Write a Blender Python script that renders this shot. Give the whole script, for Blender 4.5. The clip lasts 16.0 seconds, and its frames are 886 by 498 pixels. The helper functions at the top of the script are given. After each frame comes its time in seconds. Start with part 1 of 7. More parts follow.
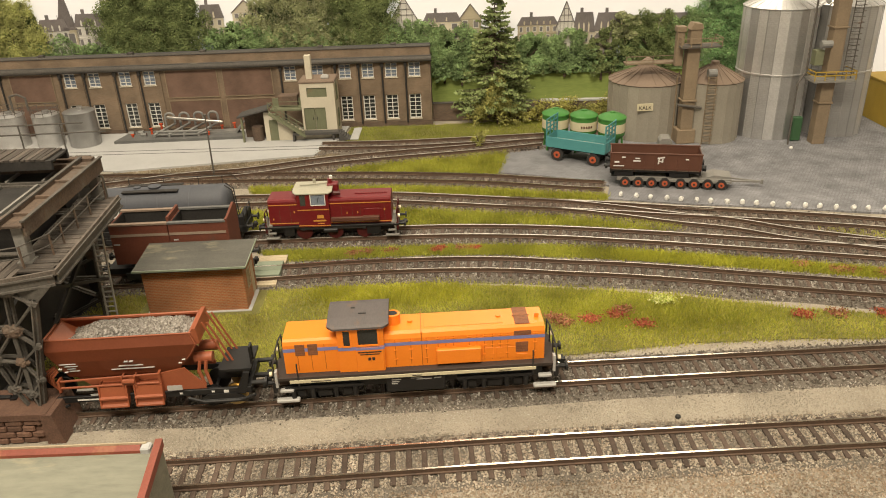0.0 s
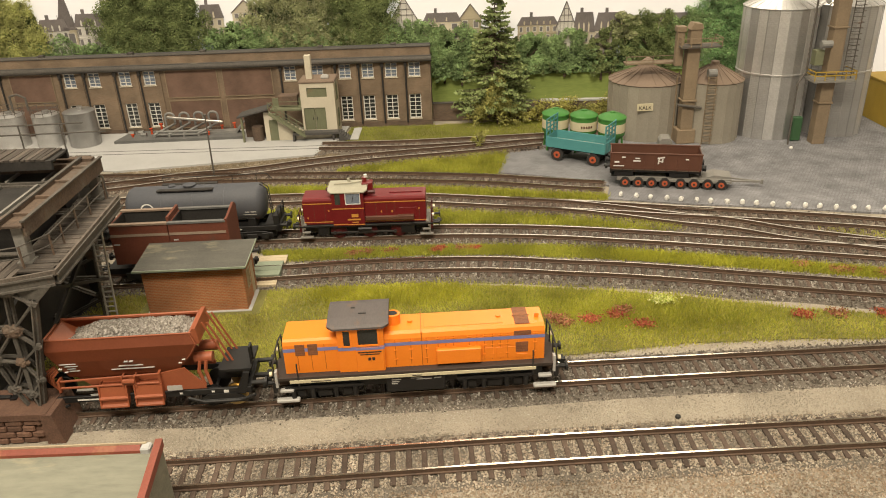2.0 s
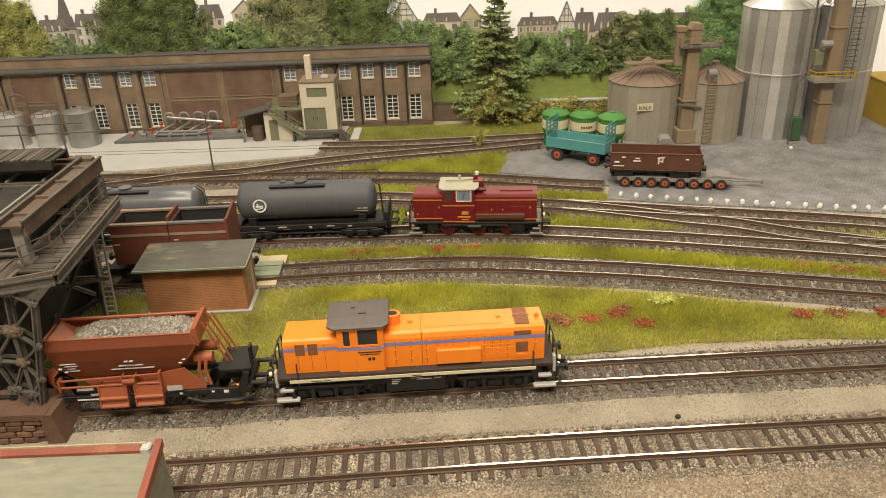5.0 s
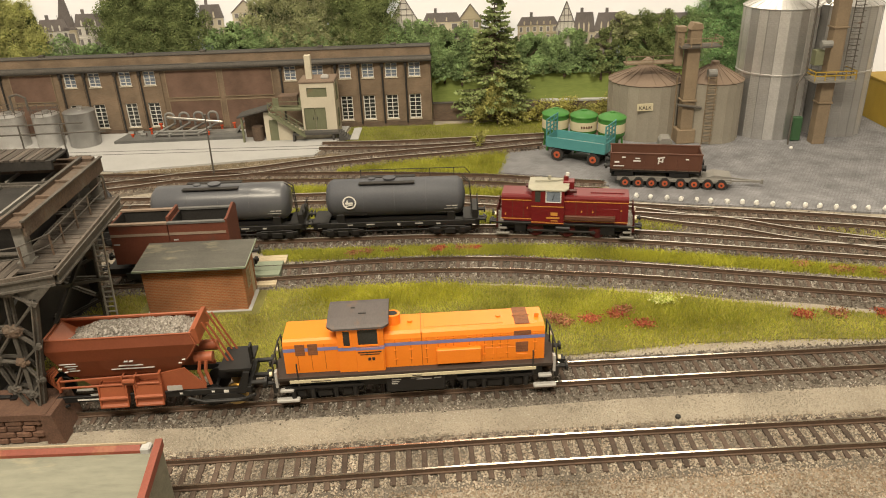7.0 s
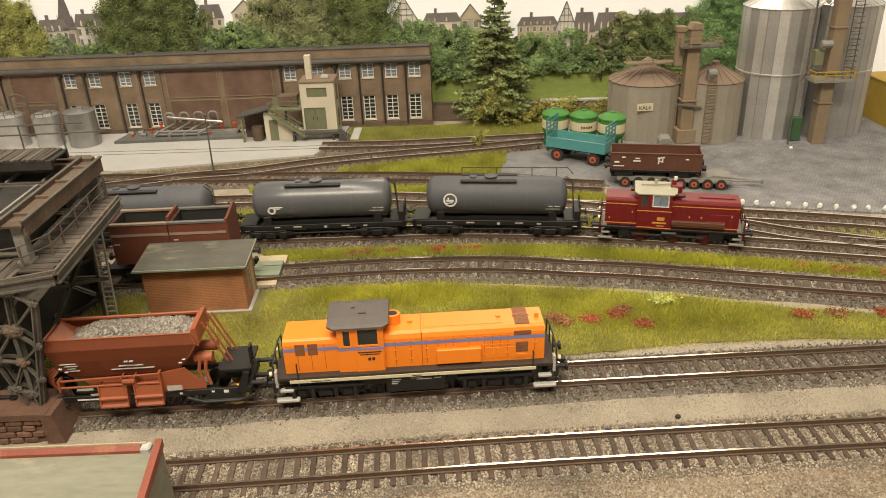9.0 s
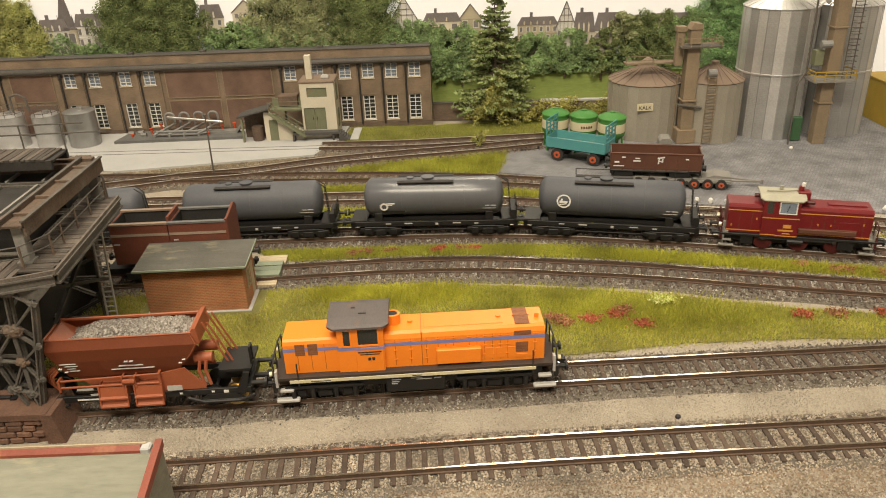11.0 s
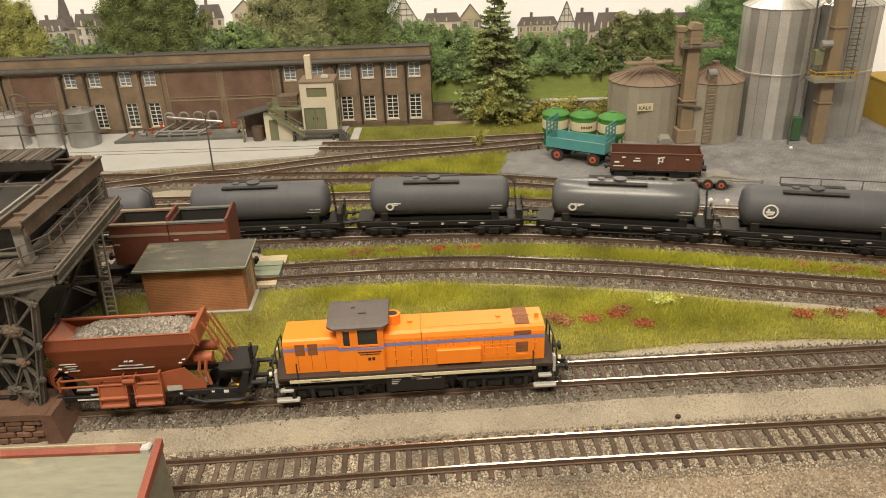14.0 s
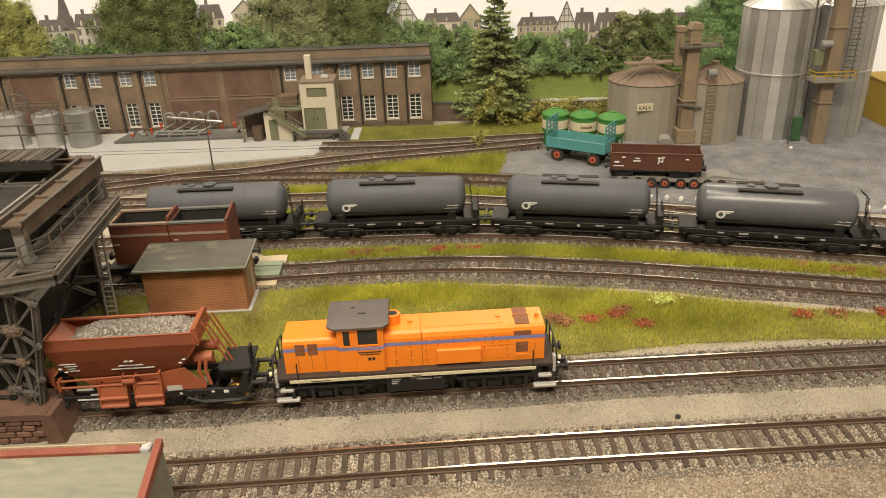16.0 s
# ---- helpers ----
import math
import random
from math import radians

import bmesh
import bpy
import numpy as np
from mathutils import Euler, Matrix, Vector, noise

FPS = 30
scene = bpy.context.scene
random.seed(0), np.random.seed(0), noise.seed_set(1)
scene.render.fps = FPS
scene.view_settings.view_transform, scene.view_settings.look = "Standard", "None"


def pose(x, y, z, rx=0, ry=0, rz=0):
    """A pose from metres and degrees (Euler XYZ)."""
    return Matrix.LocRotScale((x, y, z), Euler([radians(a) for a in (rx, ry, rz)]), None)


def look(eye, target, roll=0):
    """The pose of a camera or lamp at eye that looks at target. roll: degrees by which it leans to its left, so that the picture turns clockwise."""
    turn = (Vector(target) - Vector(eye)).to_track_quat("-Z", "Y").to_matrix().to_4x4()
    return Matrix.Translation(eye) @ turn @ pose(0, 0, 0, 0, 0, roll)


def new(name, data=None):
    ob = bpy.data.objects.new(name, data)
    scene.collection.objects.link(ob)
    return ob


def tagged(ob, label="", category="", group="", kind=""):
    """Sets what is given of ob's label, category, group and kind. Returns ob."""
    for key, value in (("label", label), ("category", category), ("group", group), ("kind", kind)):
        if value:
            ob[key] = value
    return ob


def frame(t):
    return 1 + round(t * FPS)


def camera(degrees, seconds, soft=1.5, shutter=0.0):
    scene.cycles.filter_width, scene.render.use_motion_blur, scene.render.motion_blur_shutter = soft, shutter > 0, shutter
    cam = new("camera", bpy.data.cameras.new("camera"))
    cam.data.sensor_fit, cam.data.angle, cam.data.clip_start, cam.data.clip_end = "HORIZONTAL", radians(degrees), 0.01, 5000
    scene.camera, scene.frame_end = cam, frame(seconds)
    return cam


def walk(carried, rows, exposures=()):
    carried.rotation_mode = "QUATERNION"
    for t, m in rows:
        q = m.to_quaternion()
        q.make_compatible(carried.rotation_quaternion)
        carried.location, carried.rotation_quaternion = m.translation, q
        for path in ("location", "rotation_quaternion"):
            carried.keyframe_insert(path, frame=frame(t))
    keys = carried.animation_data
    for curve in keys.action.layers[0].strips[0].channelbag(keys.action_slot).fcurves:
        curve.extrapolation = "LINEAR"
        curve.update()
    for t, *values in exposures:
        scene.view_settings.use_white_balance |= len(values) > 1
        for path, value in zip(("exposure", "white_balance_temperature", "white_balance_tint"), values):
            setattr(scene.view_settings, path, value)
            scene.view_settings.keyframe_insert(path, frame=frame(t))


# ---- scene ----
U = 0.001  # lengths below are in millimetres; a 1:87 model railway

# ---- camera: it stands still ----
cam = camera(60.8, 16.0, soft=1.0, shutter=0.5)
EYE = Vector((0, 0, 0.2419))
STAND = look(EYE, EYE + Vector((0, math.cos(radians(25.754)), -math.sin(radians(25.754)))), -2.3)
walk(cam, [(0, STAND), (16, STAND)], exposures=[(0, 0.09, 6460, 10), (16, 0.09, 6460, 10)])

# ---- light: warm ceiling lamps of the exhibition room ----
world = bpy.data.worlds.new("room_air")
scene.world = world
world.use_nodes = True
world.node_tree.nodes["Background"].inputs[0].default_value = (0.9, 0.85, 0.8, 1)
world.node_tree.nodes["Background"].inputs[1].default_value = 0.02


def lamp(name, x, y, z, sx, sy, power, target, color=(1, 0.87, 0.66)):
    d = bpy.data.lights.new(name, "AREA")
    d.shape, d.size, d.size_y, d.energy, d.color = "RECTANGLE", sx, sy, power, color
    ob = new(name, d)
    ob.matrix_world = look((x, y, z), target)
    return ob


lamp("ceiling_lamp", -0.15, 0.40, 1.50, 1.1, 0.16, 15, (-0.05, 0.46, 0))
lamp("ceiling_lamp", -0.12, -0.42, 1.30, 1.0, 0.25, 25, (-0.02, 0.36, 0))
lamp("ceiling_lamp", 0.46, 2.10, 1.52, 0.86, 0.5, 14, (0.1, 0.5, 0))

# ---- materials ----


def mat(name, c1, c2=None, rough=0.7, scale=60.0, bump=0.0, metal=0.0, fine=900.0, stain=None, stain_scale=25.0, stain_at=0.6, vary=0.12, stretch=(1, 1, 1), emit=0.0, spec=0.5):
    """A surface with colour change at two scales, stains and fine relief."""
    m = bpy.data.materials.new(name)
    m.use_nodes = True
    nt = m.node_tree
    n, l = nt.nodes, nt.links
    b = n["Principled BSDF"]
    c2 = c2 or tuple(v * 0.75 for v in c1)
    tc = n.new("ShaderNodeTexCoord")
    mp = n.new("ShaderNodeMapping")
    mp.inputs["Scale"].default_value = stretch
    l.new(tc.outputs["Object"], mp.inputs[0])

    def noise_of(sc, det, rg):
        t = n.new("ShaderNodeTexNoise")
        t.inputs["Scale"].default_value, t.inputs["Detail"].default_value, t.inputs["Roughness"].default_value = sc, det, rg
        l.new(mp.outputs[0], t.inputs["Vector"])
        return t

    big, small = noise_of(scale, 4, 0.6), noise_of(fine, 3, 0.6)
    add = n.new("ShaderNodeMath")
    add.operation = "MULTIPLY_ADD"
    add.inputs[1].default_value, add.inputs[2].default_value = 0.5, 0.0
    l.new(small.outputs[0], add.inputs[0])
    sm = n.new("ShaderNodeMath")
    sm.operation = "MULTIPLY_ADD"
    sm.inputs[1].default_value = 0.5
    l.new(big.outputs[0], sm.inputs[0])
    l.new(add.outputs[0], sm.inputs[2])
    r = n.new("ShaderNodeValToRGB")
    r.color_ramp.elements[0].position, r.color_ramp.elements[1].position = 0.36, 0.64
    r.color_ramp.elements[0].color, r.color_ramp.elements[1].color = (*c2, 1), (*c1, 1)
    l.new(sm.outputs[0], r.inputs[0])
    out = r.outputs[0]
    if stain:
        st = noise_of(stain_scale, 5, 0.7)
        sr = n.new("ShaderNodeMapRange")
        sr.inputs[1].default_value, sr.inputs[2].default_value = stain_at, stain_at + 0.12
        l.new(st.outputs[0], sr.inputs[0])
        mx = n.new("ShaderNodeMixRGB")
        mx.inputs[2].default_value = (*stain, 1)
        l.new(sr.outputs[0], mx.inputs[0])
        l.new(out, mx.inputs[1])
        out = mx.outputs[0]
    if vary:
        oi, hs = n.new("ShaderNodeObjectInfo"), n.new("ShaderNodeHueSaturation")
        mr = n.new("ShaderNodeMapRange")
        mr.inputs[3].default_value, mr.inputs[4].default_value = 1 - vary, 1 + vary
        l.new(oi.outputs["Random"], mr.inputs[0])
        l.new(mr.outputs[0], hs.inputs["Value"])
        l.new(out, hs.inputs["Color"])
        out = hs.outputs[0]
    l.new(out, b.inputs["Base Color"])
    b.inputs["Roughness"].default_value, b.inputs["Metallic"].default_value = rough, metal
    b.inputs["Specular IOR Level"].default_value = spec
    if bump:
        bp = n.new("ShaderNodeBump")
        bp.inputs["Strength"].default_value, bp.inputs["Distance"].default_value = min(1, bump), 0.0004 * max(1, bump)
        l.new(small.outputs[0], bp.inputs["Height"])
        l.new(bp.outputs[0], b.inputs["Normal"])
    return m


def island_mat(name, colors, rough=0.9, spec=0.12, patch=30, spread=(0.65, 1.3)):
    """For scattered stuff: each loose island takes one of the colours."""
    m = bpy.data.materials.new(name)
    m.use_nodes = True
    n, l = m.node_tree.nodes, m.node_tree.links
    b = n["Principled BSDF"]
    g, r = n.new("ShaderNodeNewGeometry"), n.new("ShaderNodeValToRGB")
    e = r.color_ramp.elements
    while len(e) < len(colors):
        e.new(0.5)
    for i, c in enumerate(colors):
        e[i].position = i / max(1, len(colors) - 1)
        e[i].color = (*c, 1)
    l.new(g.outputs["Random Per Island"], r.inputs[0])
    tc, t, mx = n.new("ShaderNodeTexCoord"), n.new("ShaderNodeTexNoise"), n.new("ShaderNodeHueSaturation")
    t.inputs["Scale"].default_value, t.inputs["Detail"].default_value = patch, 4
    l.new(tc.outputs["Object"], t.inputs["Vector"])
    mr = n.new("ShaderNodeMapRange")
    mr.inputs[1].default_value, mr.inputs[2].default_value, mr.inputs[3].default_value, mr.inputs[4].default_value = 0.3, 0.7, *spread
    l.new(t.outputs[0], mr.inputs[0])
    l.new(mr.outputs[0], mx.inputs["Value"])
    l.new(r.outputs[0], mx.inputs["Color"])
    l.new(mx.outputs[0], b.inputs["Base Color"])
    b.inputs["Roughness"].default_value, b.inputs["Specular IOR Level"].default_value = rough, spec
    return m


def brick_mat(name, c1, c2, mortar, w, h, bump=0.6, gap=0.12, flat=False):
    m = bpy.data.materials.new(name)
    m.use_nodes = True
    n, l = m.node_tree.nodes, m.node_tree.links
    b = n["Principled BSDF"]
    tc, br = n.new("ShaderNodeTexCoord"), n.new("ShaderNodeTexBrick")
    sep, ad, cmb = n.new("ShaderNodeSeparateXYZ"), n.new("ShaderNodeMath"), n.new("ShaderNodeCombineXYZ")
    l.new(tc.outputs["Object"], sep.inputs[0])
    l.new(sep.outputs[0], ad.inputs[0])
    if not flat:
        l.new(sep.outputs[1], ad.inputs[1])
    l.new(ad.outputs[0], cmb.inputs[0])
    l.new(sep.outputs[1 if flat else 2], cmb.inputs[1])
    l.new(cmb.outputs[0], br.inputs["Vector"])
    br.inputs["Scale"].default_value = 500
    br.inputs["Brick Width"].default_value, br.inputs["Row Height"].default_value = w / 2, h / 2
    br.inputs["Mortar Size"].default_value = min(0.12, gap * h / 2)
    br.inputs["Color1"].default_value, br.inputs["Color2"].default_value, br.inputs["Mortar"].default_value = (*c1, 1), (*c2, 1), (*mortar, 1)
    t, hs, mr = n.new("ShaderNodeTexNoise"), n.new("ShaderNodeHueSaturation"), n.new("ShaderNodeMapRange")
    t.inputs["Scale"].default_value, t.inputs["Detail"].default_value = 45, 6
    l.new(tc.outputs["Object"], t.inputs["Vector"])
    mr.inputs[1].default_value, mr.inputs[2].default_value, mr.inputs[3].default_value, mr.inputs[4].default_value = 0.3, 0.7, 0.72, 1.25
    l.new(t.outputs[0], mr.inputs[0])
    l.new(mr.outputs[0], hs.inputs["Value"])
    l.new(br.outputs[0], hs.inputs["Color"])
    l.new(hs.outputs[0], b.inputs["Base Color"])
    b.inputs["Roughness"].default_value = 0.85
    bp = n.new("ShaderNodeBump")
    bp.invert = True
    bp.inputs["Strength"].default_value, bp.inputs["Distance"].default_value = bump, 0.0003
    l.new(br.outputs["Fac"], bp.inputs["Height"])
    l.new(bp.outputs[0], b.inputs["Normal"])
    return m


M = dict(
    sand=mat("sand_gravel", (0.45, 0.4, 0.325), (0.27, 0.235, 0.185), 0.95, 26, 1.6, fine=1500, stain=(0.22, 0.185, 0.145), stain_scale=14, stain_at=0.58, vary=0),
    soil=mat("grassy_soil", (0.22, 0.2, 0.06), (0.12, 0.12, 0.03), 0.95, 40, 1.2, fine=1200, vary=0),
    bed=mat("ballast_bed", (0.2, 0.175, 0.145), (0.1, 0.085, 0.07), 0.95, 50, 2.5, fine=900, vary=0),
    sleeper=mat("brown_sleeper", (0.115, 0.08, 0.06), (0.06, 0.042, 0.033), 0.85, 200, 0.6, fine=1500, vary=0.3, stretch=(3, 1, 1)),
    rail=mat("rusty_rail", (0.13, 0.08, 0.052), (0.075, 0.048, 0.034), 0.7, 120, 0.2, vary=0),
    railtop=mat("polished_rail_head", (0.76, 0.69, 0.6), (0.6, 0.52, 0.43), 0.2, 60, 0, metal=0.95, vary=0),
    # paler, rougher and less metallic than railtop
    railbright=mat("bright_rail_head", (0.8, 0.77, 0.72), (0.55, 0.5, 0.43), 0.38, 90, 0, metal=0.55, vary=0),
    concrete=mat("pale_concrete", (0.49, 0.49, 0.49), (0.41, 0.41, 0.41), 0.9, 30, 0.3, fine=700, stain=(0.42, 0.4, 0.37), stain_scale=14, vary=0.03),
    cobble=brick_mat("grey_cobble", (0.265, 0.265, 0.285), (0.21, 0.21, 0.226), (0.165, 0.164, 0.172), 3.0, 2.4, 0.9, 0.1, True),
    render=mat("cream_render", (0.64, 0.59, 0.48), (0.55, 0.5, 0.4), 0.9, 40, 0.2, stain=(0.36, 0.31, 0.23), stain_scale=18, stain_at=0.64, vary=0),
    brick_far=brick_mat("brown_brick", (0.235, 0.168, 0.113), (0.195, 0.138, 0.094), (0.22, 0.175, 0.13), 2.6, 0.95, 0.3),
    brick_red=brick_mat("weathered_red_brick", (0.185, 0.11, 0.08), (0.16, 0.095, 0.07), (0.17, 0.115, 0.09), 2.6, 0.95, 0.3),
    brick_hut=brick_mat("orange_brick", (0.42, 0.145, 0.05), (0.33, 0.11, 0.04), (0.38, 0.22, 0.12), 2.9, 1.15, 0.6, 0.2),
    brick_wall=brick_mat("dark_wall_brick", (0.17, 0.115, 0.08), (0.13, 0.09, 0.065), (0.12, 0.1, 0.08), 2.9, 1.1, 0.5),
    stone=mat("red_brown_stone", (0.21, 0.115, 0.078), (0.125, 0.07, 0.05), 0.92, 70, 0.9, stain=(0.3, 0.22, 0.16), stain_scale=60, stain_at=0.62, vary=0.25),
    felt=mat("dark_roofing_felt", (0.1, 0.095, 0.09), (0.06, 0.057, 0.055), 0.9, 35, 0.4, stain=(0.18, 0.16, 0.13), stain_scale=22, vary=0.05),
    hutroof=mat("grey_felt_roof", (0.13, 0.125, 0.108), (0.075, 0.073, 0.065), 0.9, 35, 0.6, stain=(0.23, 0.21, 0.15), stain_scale=20, stain_at=0.58, vary=0, stretch=(1, 3, 1)),
    cornice=mat("dark_gutter", (0.1, 0.09, 0.08), (0.055, 0.05, 0.045), 0.7, 60, 0.2, vary=0.05),
    white=mat("white_paint", (0.8, 0.79, 0.76), (0.7, 0.69, 0.66), 0.6, 90, 0, vary=0),
    glass_dark=mat("dark_window_glass", (0.05, 0.055, 0.055), (0.03, 0.032, 0.03), 0.08, 40, 0, vary=0.2, spec=0.6),
    glass_blue=mat("blue_grey_window_glass", (0.25, 0.3, 0.38), (0.17, 0.2, 0.27), 0.12, 60, 0, vary=0.2, spec=0.6),
    olive=mat("olive_green_paint", (0.2, 0.21, 0.13), (0.14, 0.15, 0.09), 0.6, 60, 0.1, stain=(0.22, 0.13, 0.07), stain_scale=40, vary=0.05),
    rust=mat("rusty_steel", (0.165, 0.112, 0.08), (0.085, 0.06, 0.045), 0.85, 70, 0.8, stain=(0.17, 0.145, 0.12), stain_scale=60, stain_at=0.55, vary=0.15),
    wood=mat("weathered_grey_wood", (0.135, 0.112, 0.095), (0.06, 0.05, 0.043), 0.9, 60, 0.5, stain=(0.12, 0.095, 0.075), stain_scale=70, stain_at=0.58, vary=0.4, stretch=(1, 4, 1)),
    steelgrey=mat("dusty_grey_steel", (0.135, 0.122, 0.108), (0.065, 0.058, 0.05), 0.8, 80, 0.4, stain=(0.2, 0.11, 0.07), stain_scale=50, stain_at=0.62, vary=0.1),
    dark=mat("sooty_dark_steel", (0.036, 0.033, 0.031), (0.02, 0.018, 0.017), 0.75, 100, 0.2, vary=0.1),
    black=mat("black_frame", (0.014, 0.013, 0.014), (0.009, 0.009, 0.009), 0.55, 120, 0.1, vary=0.1),
    silver=mat("galvanised_corrugated_sheet", (0.6, 0.595, 0.59), (0.45, 0.445, 0.44), 0.35, 30, 0.0, metal=0.7, vary=0.3),
    beige_sheet=mat("beige_grey_sheet", (0.38, 0.35, 0.295), (0.29, 0.265, 0.22), 0.6, 30, 0.1, metal=0.2, stain=(0.27, 0.2, 0.15), stain_scale=24, stain_at=0.62, vary=0.1),
    brown_roof=mat("brown_sheet_roof", (0.25, 0.185, 0.14), (0.19, 0.14, 0.105), 0.7, 40, 0.2, vary=0.08),
    tower=mat("tan_painted_tower", (0.27, 0.205, 0.135), (0.2, 0.15, 0.1), 0.75, 50, 0.2, stain=(0.24, 0.16, 0.09), stain_scale=35, vary=0.05),
    yellow=mat("yellow_paint", (0.45, 0.3, 0.04), (0.36, 0.24, 0.03), 0.6, 60, 0.1, vary=0.04),
    orange=mat("orange_loco_paint", (0.92, 0.262, 0.022), (0.87, 0.24, 0.018), 0.4, 60, 0.0, vary=0.0),
    blue=mat("blue_stripe", (0.22, 0.24, 0.5), (0.19, 0.21, 0.44), 0.4, 60, 0, vary=0),
    roofgrey=mat("dark_grey_roof_paint", (0.115, 0.1, 0.1), (0.08, 0.07, 0.07), 0.6, 50, 0.1, vary=0, stain=(0.15, 0.1, 0.075), stain_scale=60, stain_at=0.56, stretch=(2, 0.6, 1)),
    frame_grey=mat("dark_running_board", (0.05, 0.035, 0.028), (0.036, 0.025, 0.02), 0.7, 80, 0.1, vary=0),
    red=mat("dark_red_loco_paint", (0.175, 0.012, 0.015), (0.14, 0.01, 0.013), 0.38, 60, 0, vary=0),
    redbright=mat("red_wheel_paint", (0.085, 0.01, 0.01), (0.05, 0.008, 0.008), 0.5, 80, 0, vary=0),
    ivory=mat("ivory_cab_roof", (0.41, 0.395, 0.31), (0.33, 0.315, 0.25), 0.6, 60, 0.1, vary=0),
    gold=mat("orange_yellow_line", (0.62, 0.3, 0.06), (0.55, 0.26, 0.05), 0.5, 80, 0, vary=0),
    oxide=mat("oxide_red_wagon_paint", (0.35, 0.1, 0.044), (0.29, 0.082, 0.036), 0.5, 40, 0.05, stain=(0.22, 0.085, 0.05), stain_scale=30, stain_at=0.62, vary=0.05),
    brownwagon=mat("brown_wagon_paint", (0.125, 0.05, 0.03), (0.095, 0.038, 0.024), 0.6, 50, 0.1, vary=0.04),
    tank=mat("grey_tank_paint", (0.1, 0.105, 0.122), (0.083, 0.087, 0.101), 0.56, 40, 0.0, stain=(0.085, 0.078, 0.078), stain_scale=22, stain_at=0.62, vary=0.1, spec=0.3),
    tankshiny=mat("glossy_grey_tank_paint", (0.112, 0.117, 0.132), (0.095, 0.099, 0.112), 0.29, 40, 0.0, vary=0.0),
    gravel=mat("pale_gravel_load", (0.4, 0.37, 0.34), (0.26, 0.24, 0.22), 0.95, 200, 1.5, vary=0),
    turquoise=mat("turquoise_trailer_paint", (0.085, 0.3, 0.31), (0.07, 0.25, 0.265), 0.55, 60, 0.05, stain=(0.2, 0.33, 0.3), stain_scale=50, vary=0.03),
    trailerwood=mat("grey_trailer_planks", (0.36, 0.34, 0.3), (0.26, 0.24, 0.21), 0.9, 80, 0.3, vary=0.05),
    green=mat("bright_green_plastic", (0.07, 0.24, 0.05), (0.055, 0.2, 0.04), 0.45, 60, 0.05, vary=0.05),
    cream=mat("cream_band", (0.66, 0.6, 0.42), (0.58, 0.52, 0.36), 0.5, 60, 0, vary=0),
    tyre=mat("black_tyre", (0.035, 0.033, 0.032), (0.025, 0.024, 0.023), 0.9, 200, 0.2, vary=0),
    rim=mat("orange_red_rim", (0.5, 0.1, 0.035), (0.42, 0.08, 0.03), 0.6, 80, 0, vary=0),
    greypaint=mat("grey_trailer_frame", (0.27, 0.26, 0.24), (0.2, 0.19, 0.175), 0.7, 80, 0.1, vary=0.05),
    lightgrey=mat("light_grey_steps", (0.5, 0.49, 0.47), (0.42, 0.41, 0.4), 0.6, 80, 0, vary=0.05),
    brass=mat("brass_wheel", (0.7, 0.52, 0.24), (0.6, 0.44, 0.2), 0.3, 100, 0, metal=1, vary=0),
    steel=mat("bright_steel", (0.62, 0.6, 0.57), (0.5, 0.48, 0.46), 0.3, 100, 0, metal=1, vary=0),
    pipe=mat("grey_pipe", (0.3, 0.297, 0.285), (0.22, 0.217, 0.21), 0.5, 60, 0.05, metal=0.3, vary=0.08),
    slabgrey=mat("dark_grey_plinth", (0.15, 0.15, 0.145), (0.1, 0.1, 0.1), 0.85, 50, 0.3, vary=0),
    orangered=mat("red_valve_paint", (0.62, 0.09, 0.03), (0.5, 0.07, 0.025), 0.5, 80, 0, vary=0),
    mint=mat("faded_green_plank", (0.27, 0.31, 0.235), (0.2, 0.24, 0.18), 0.85, 60, 0.3, vary=0.1, stain=(0.4, 0.4, 0.3), stain_scale=70),
    palewood=mat("pale_wood_plank", (0.55, 0.47, 0.33), (0.42, 0.34, 0.23), 0.85, 70, 0.3, vary=0.1),
    boxboard=mat("chalky_painted_board", (0.25, 0.25, 0.2), (0.185, 0.187, 0.15), 0.9, 22, 1.0, fine=170, stain=(0.31, 0.29, 0.21), stain_scale=40, stain_at=0.6, vary=0, stretch=(0.6, 2.2, 4)),
    boxred=mat("red_brown_edge_paint", (0.27, 0.065, 0.04), (0.2, 0.05, 0.03), 0.5, 60, 0.1, stain=(0.36, 0.17, 0.08), stain_scale=30, stain_at=0.58, vary=0),
    trunk=mat("brown_bark", (0.12, 0.085, 0.06), (0.07, 0.05, 0.035), 0.95, 150, 0.8, vary=0.1),
    wallpaint=mat("room_wall_paint", (0.45, 0.43, 0.4), (0.42, 0.4, 0.37), 0.9, 2, 0, vary=0),
    print_sky=mat("printed_pale_sky", (0.9, 0.88, 0.87), (0.87, 0.85, 0.84), 0.7, 4, 0, fine=40, vary=0),
    print_lawn=mat("printed_lawn", (0.3, 0.37, 0.1), (0.22, 0.29, 0.075), 0.8, 30, 0.1, fine=300, stretch=(0.4, 1, 2), vary=0, stain=(0.25, 0.31, 0.09), stain_scale=30),
    print_slate=mat("printed_slate_roof", (0.2, 0.18, 0.18), (0.14, 0.125, 0.125), 0.8, 60, 0, vary=0.15),
    print_cream=mat("printed_cream_wall", (0.66, 0.6, 0.48), (0.52, 0.47, 0.37), 0.8, 60, 0, vary=0.15),
    print_white=mat("printed_white_wall", (0.68, 0.66, 0.62), (0.55, 0.53, 0.5), 0.8, 60, 0, vary=0.06),
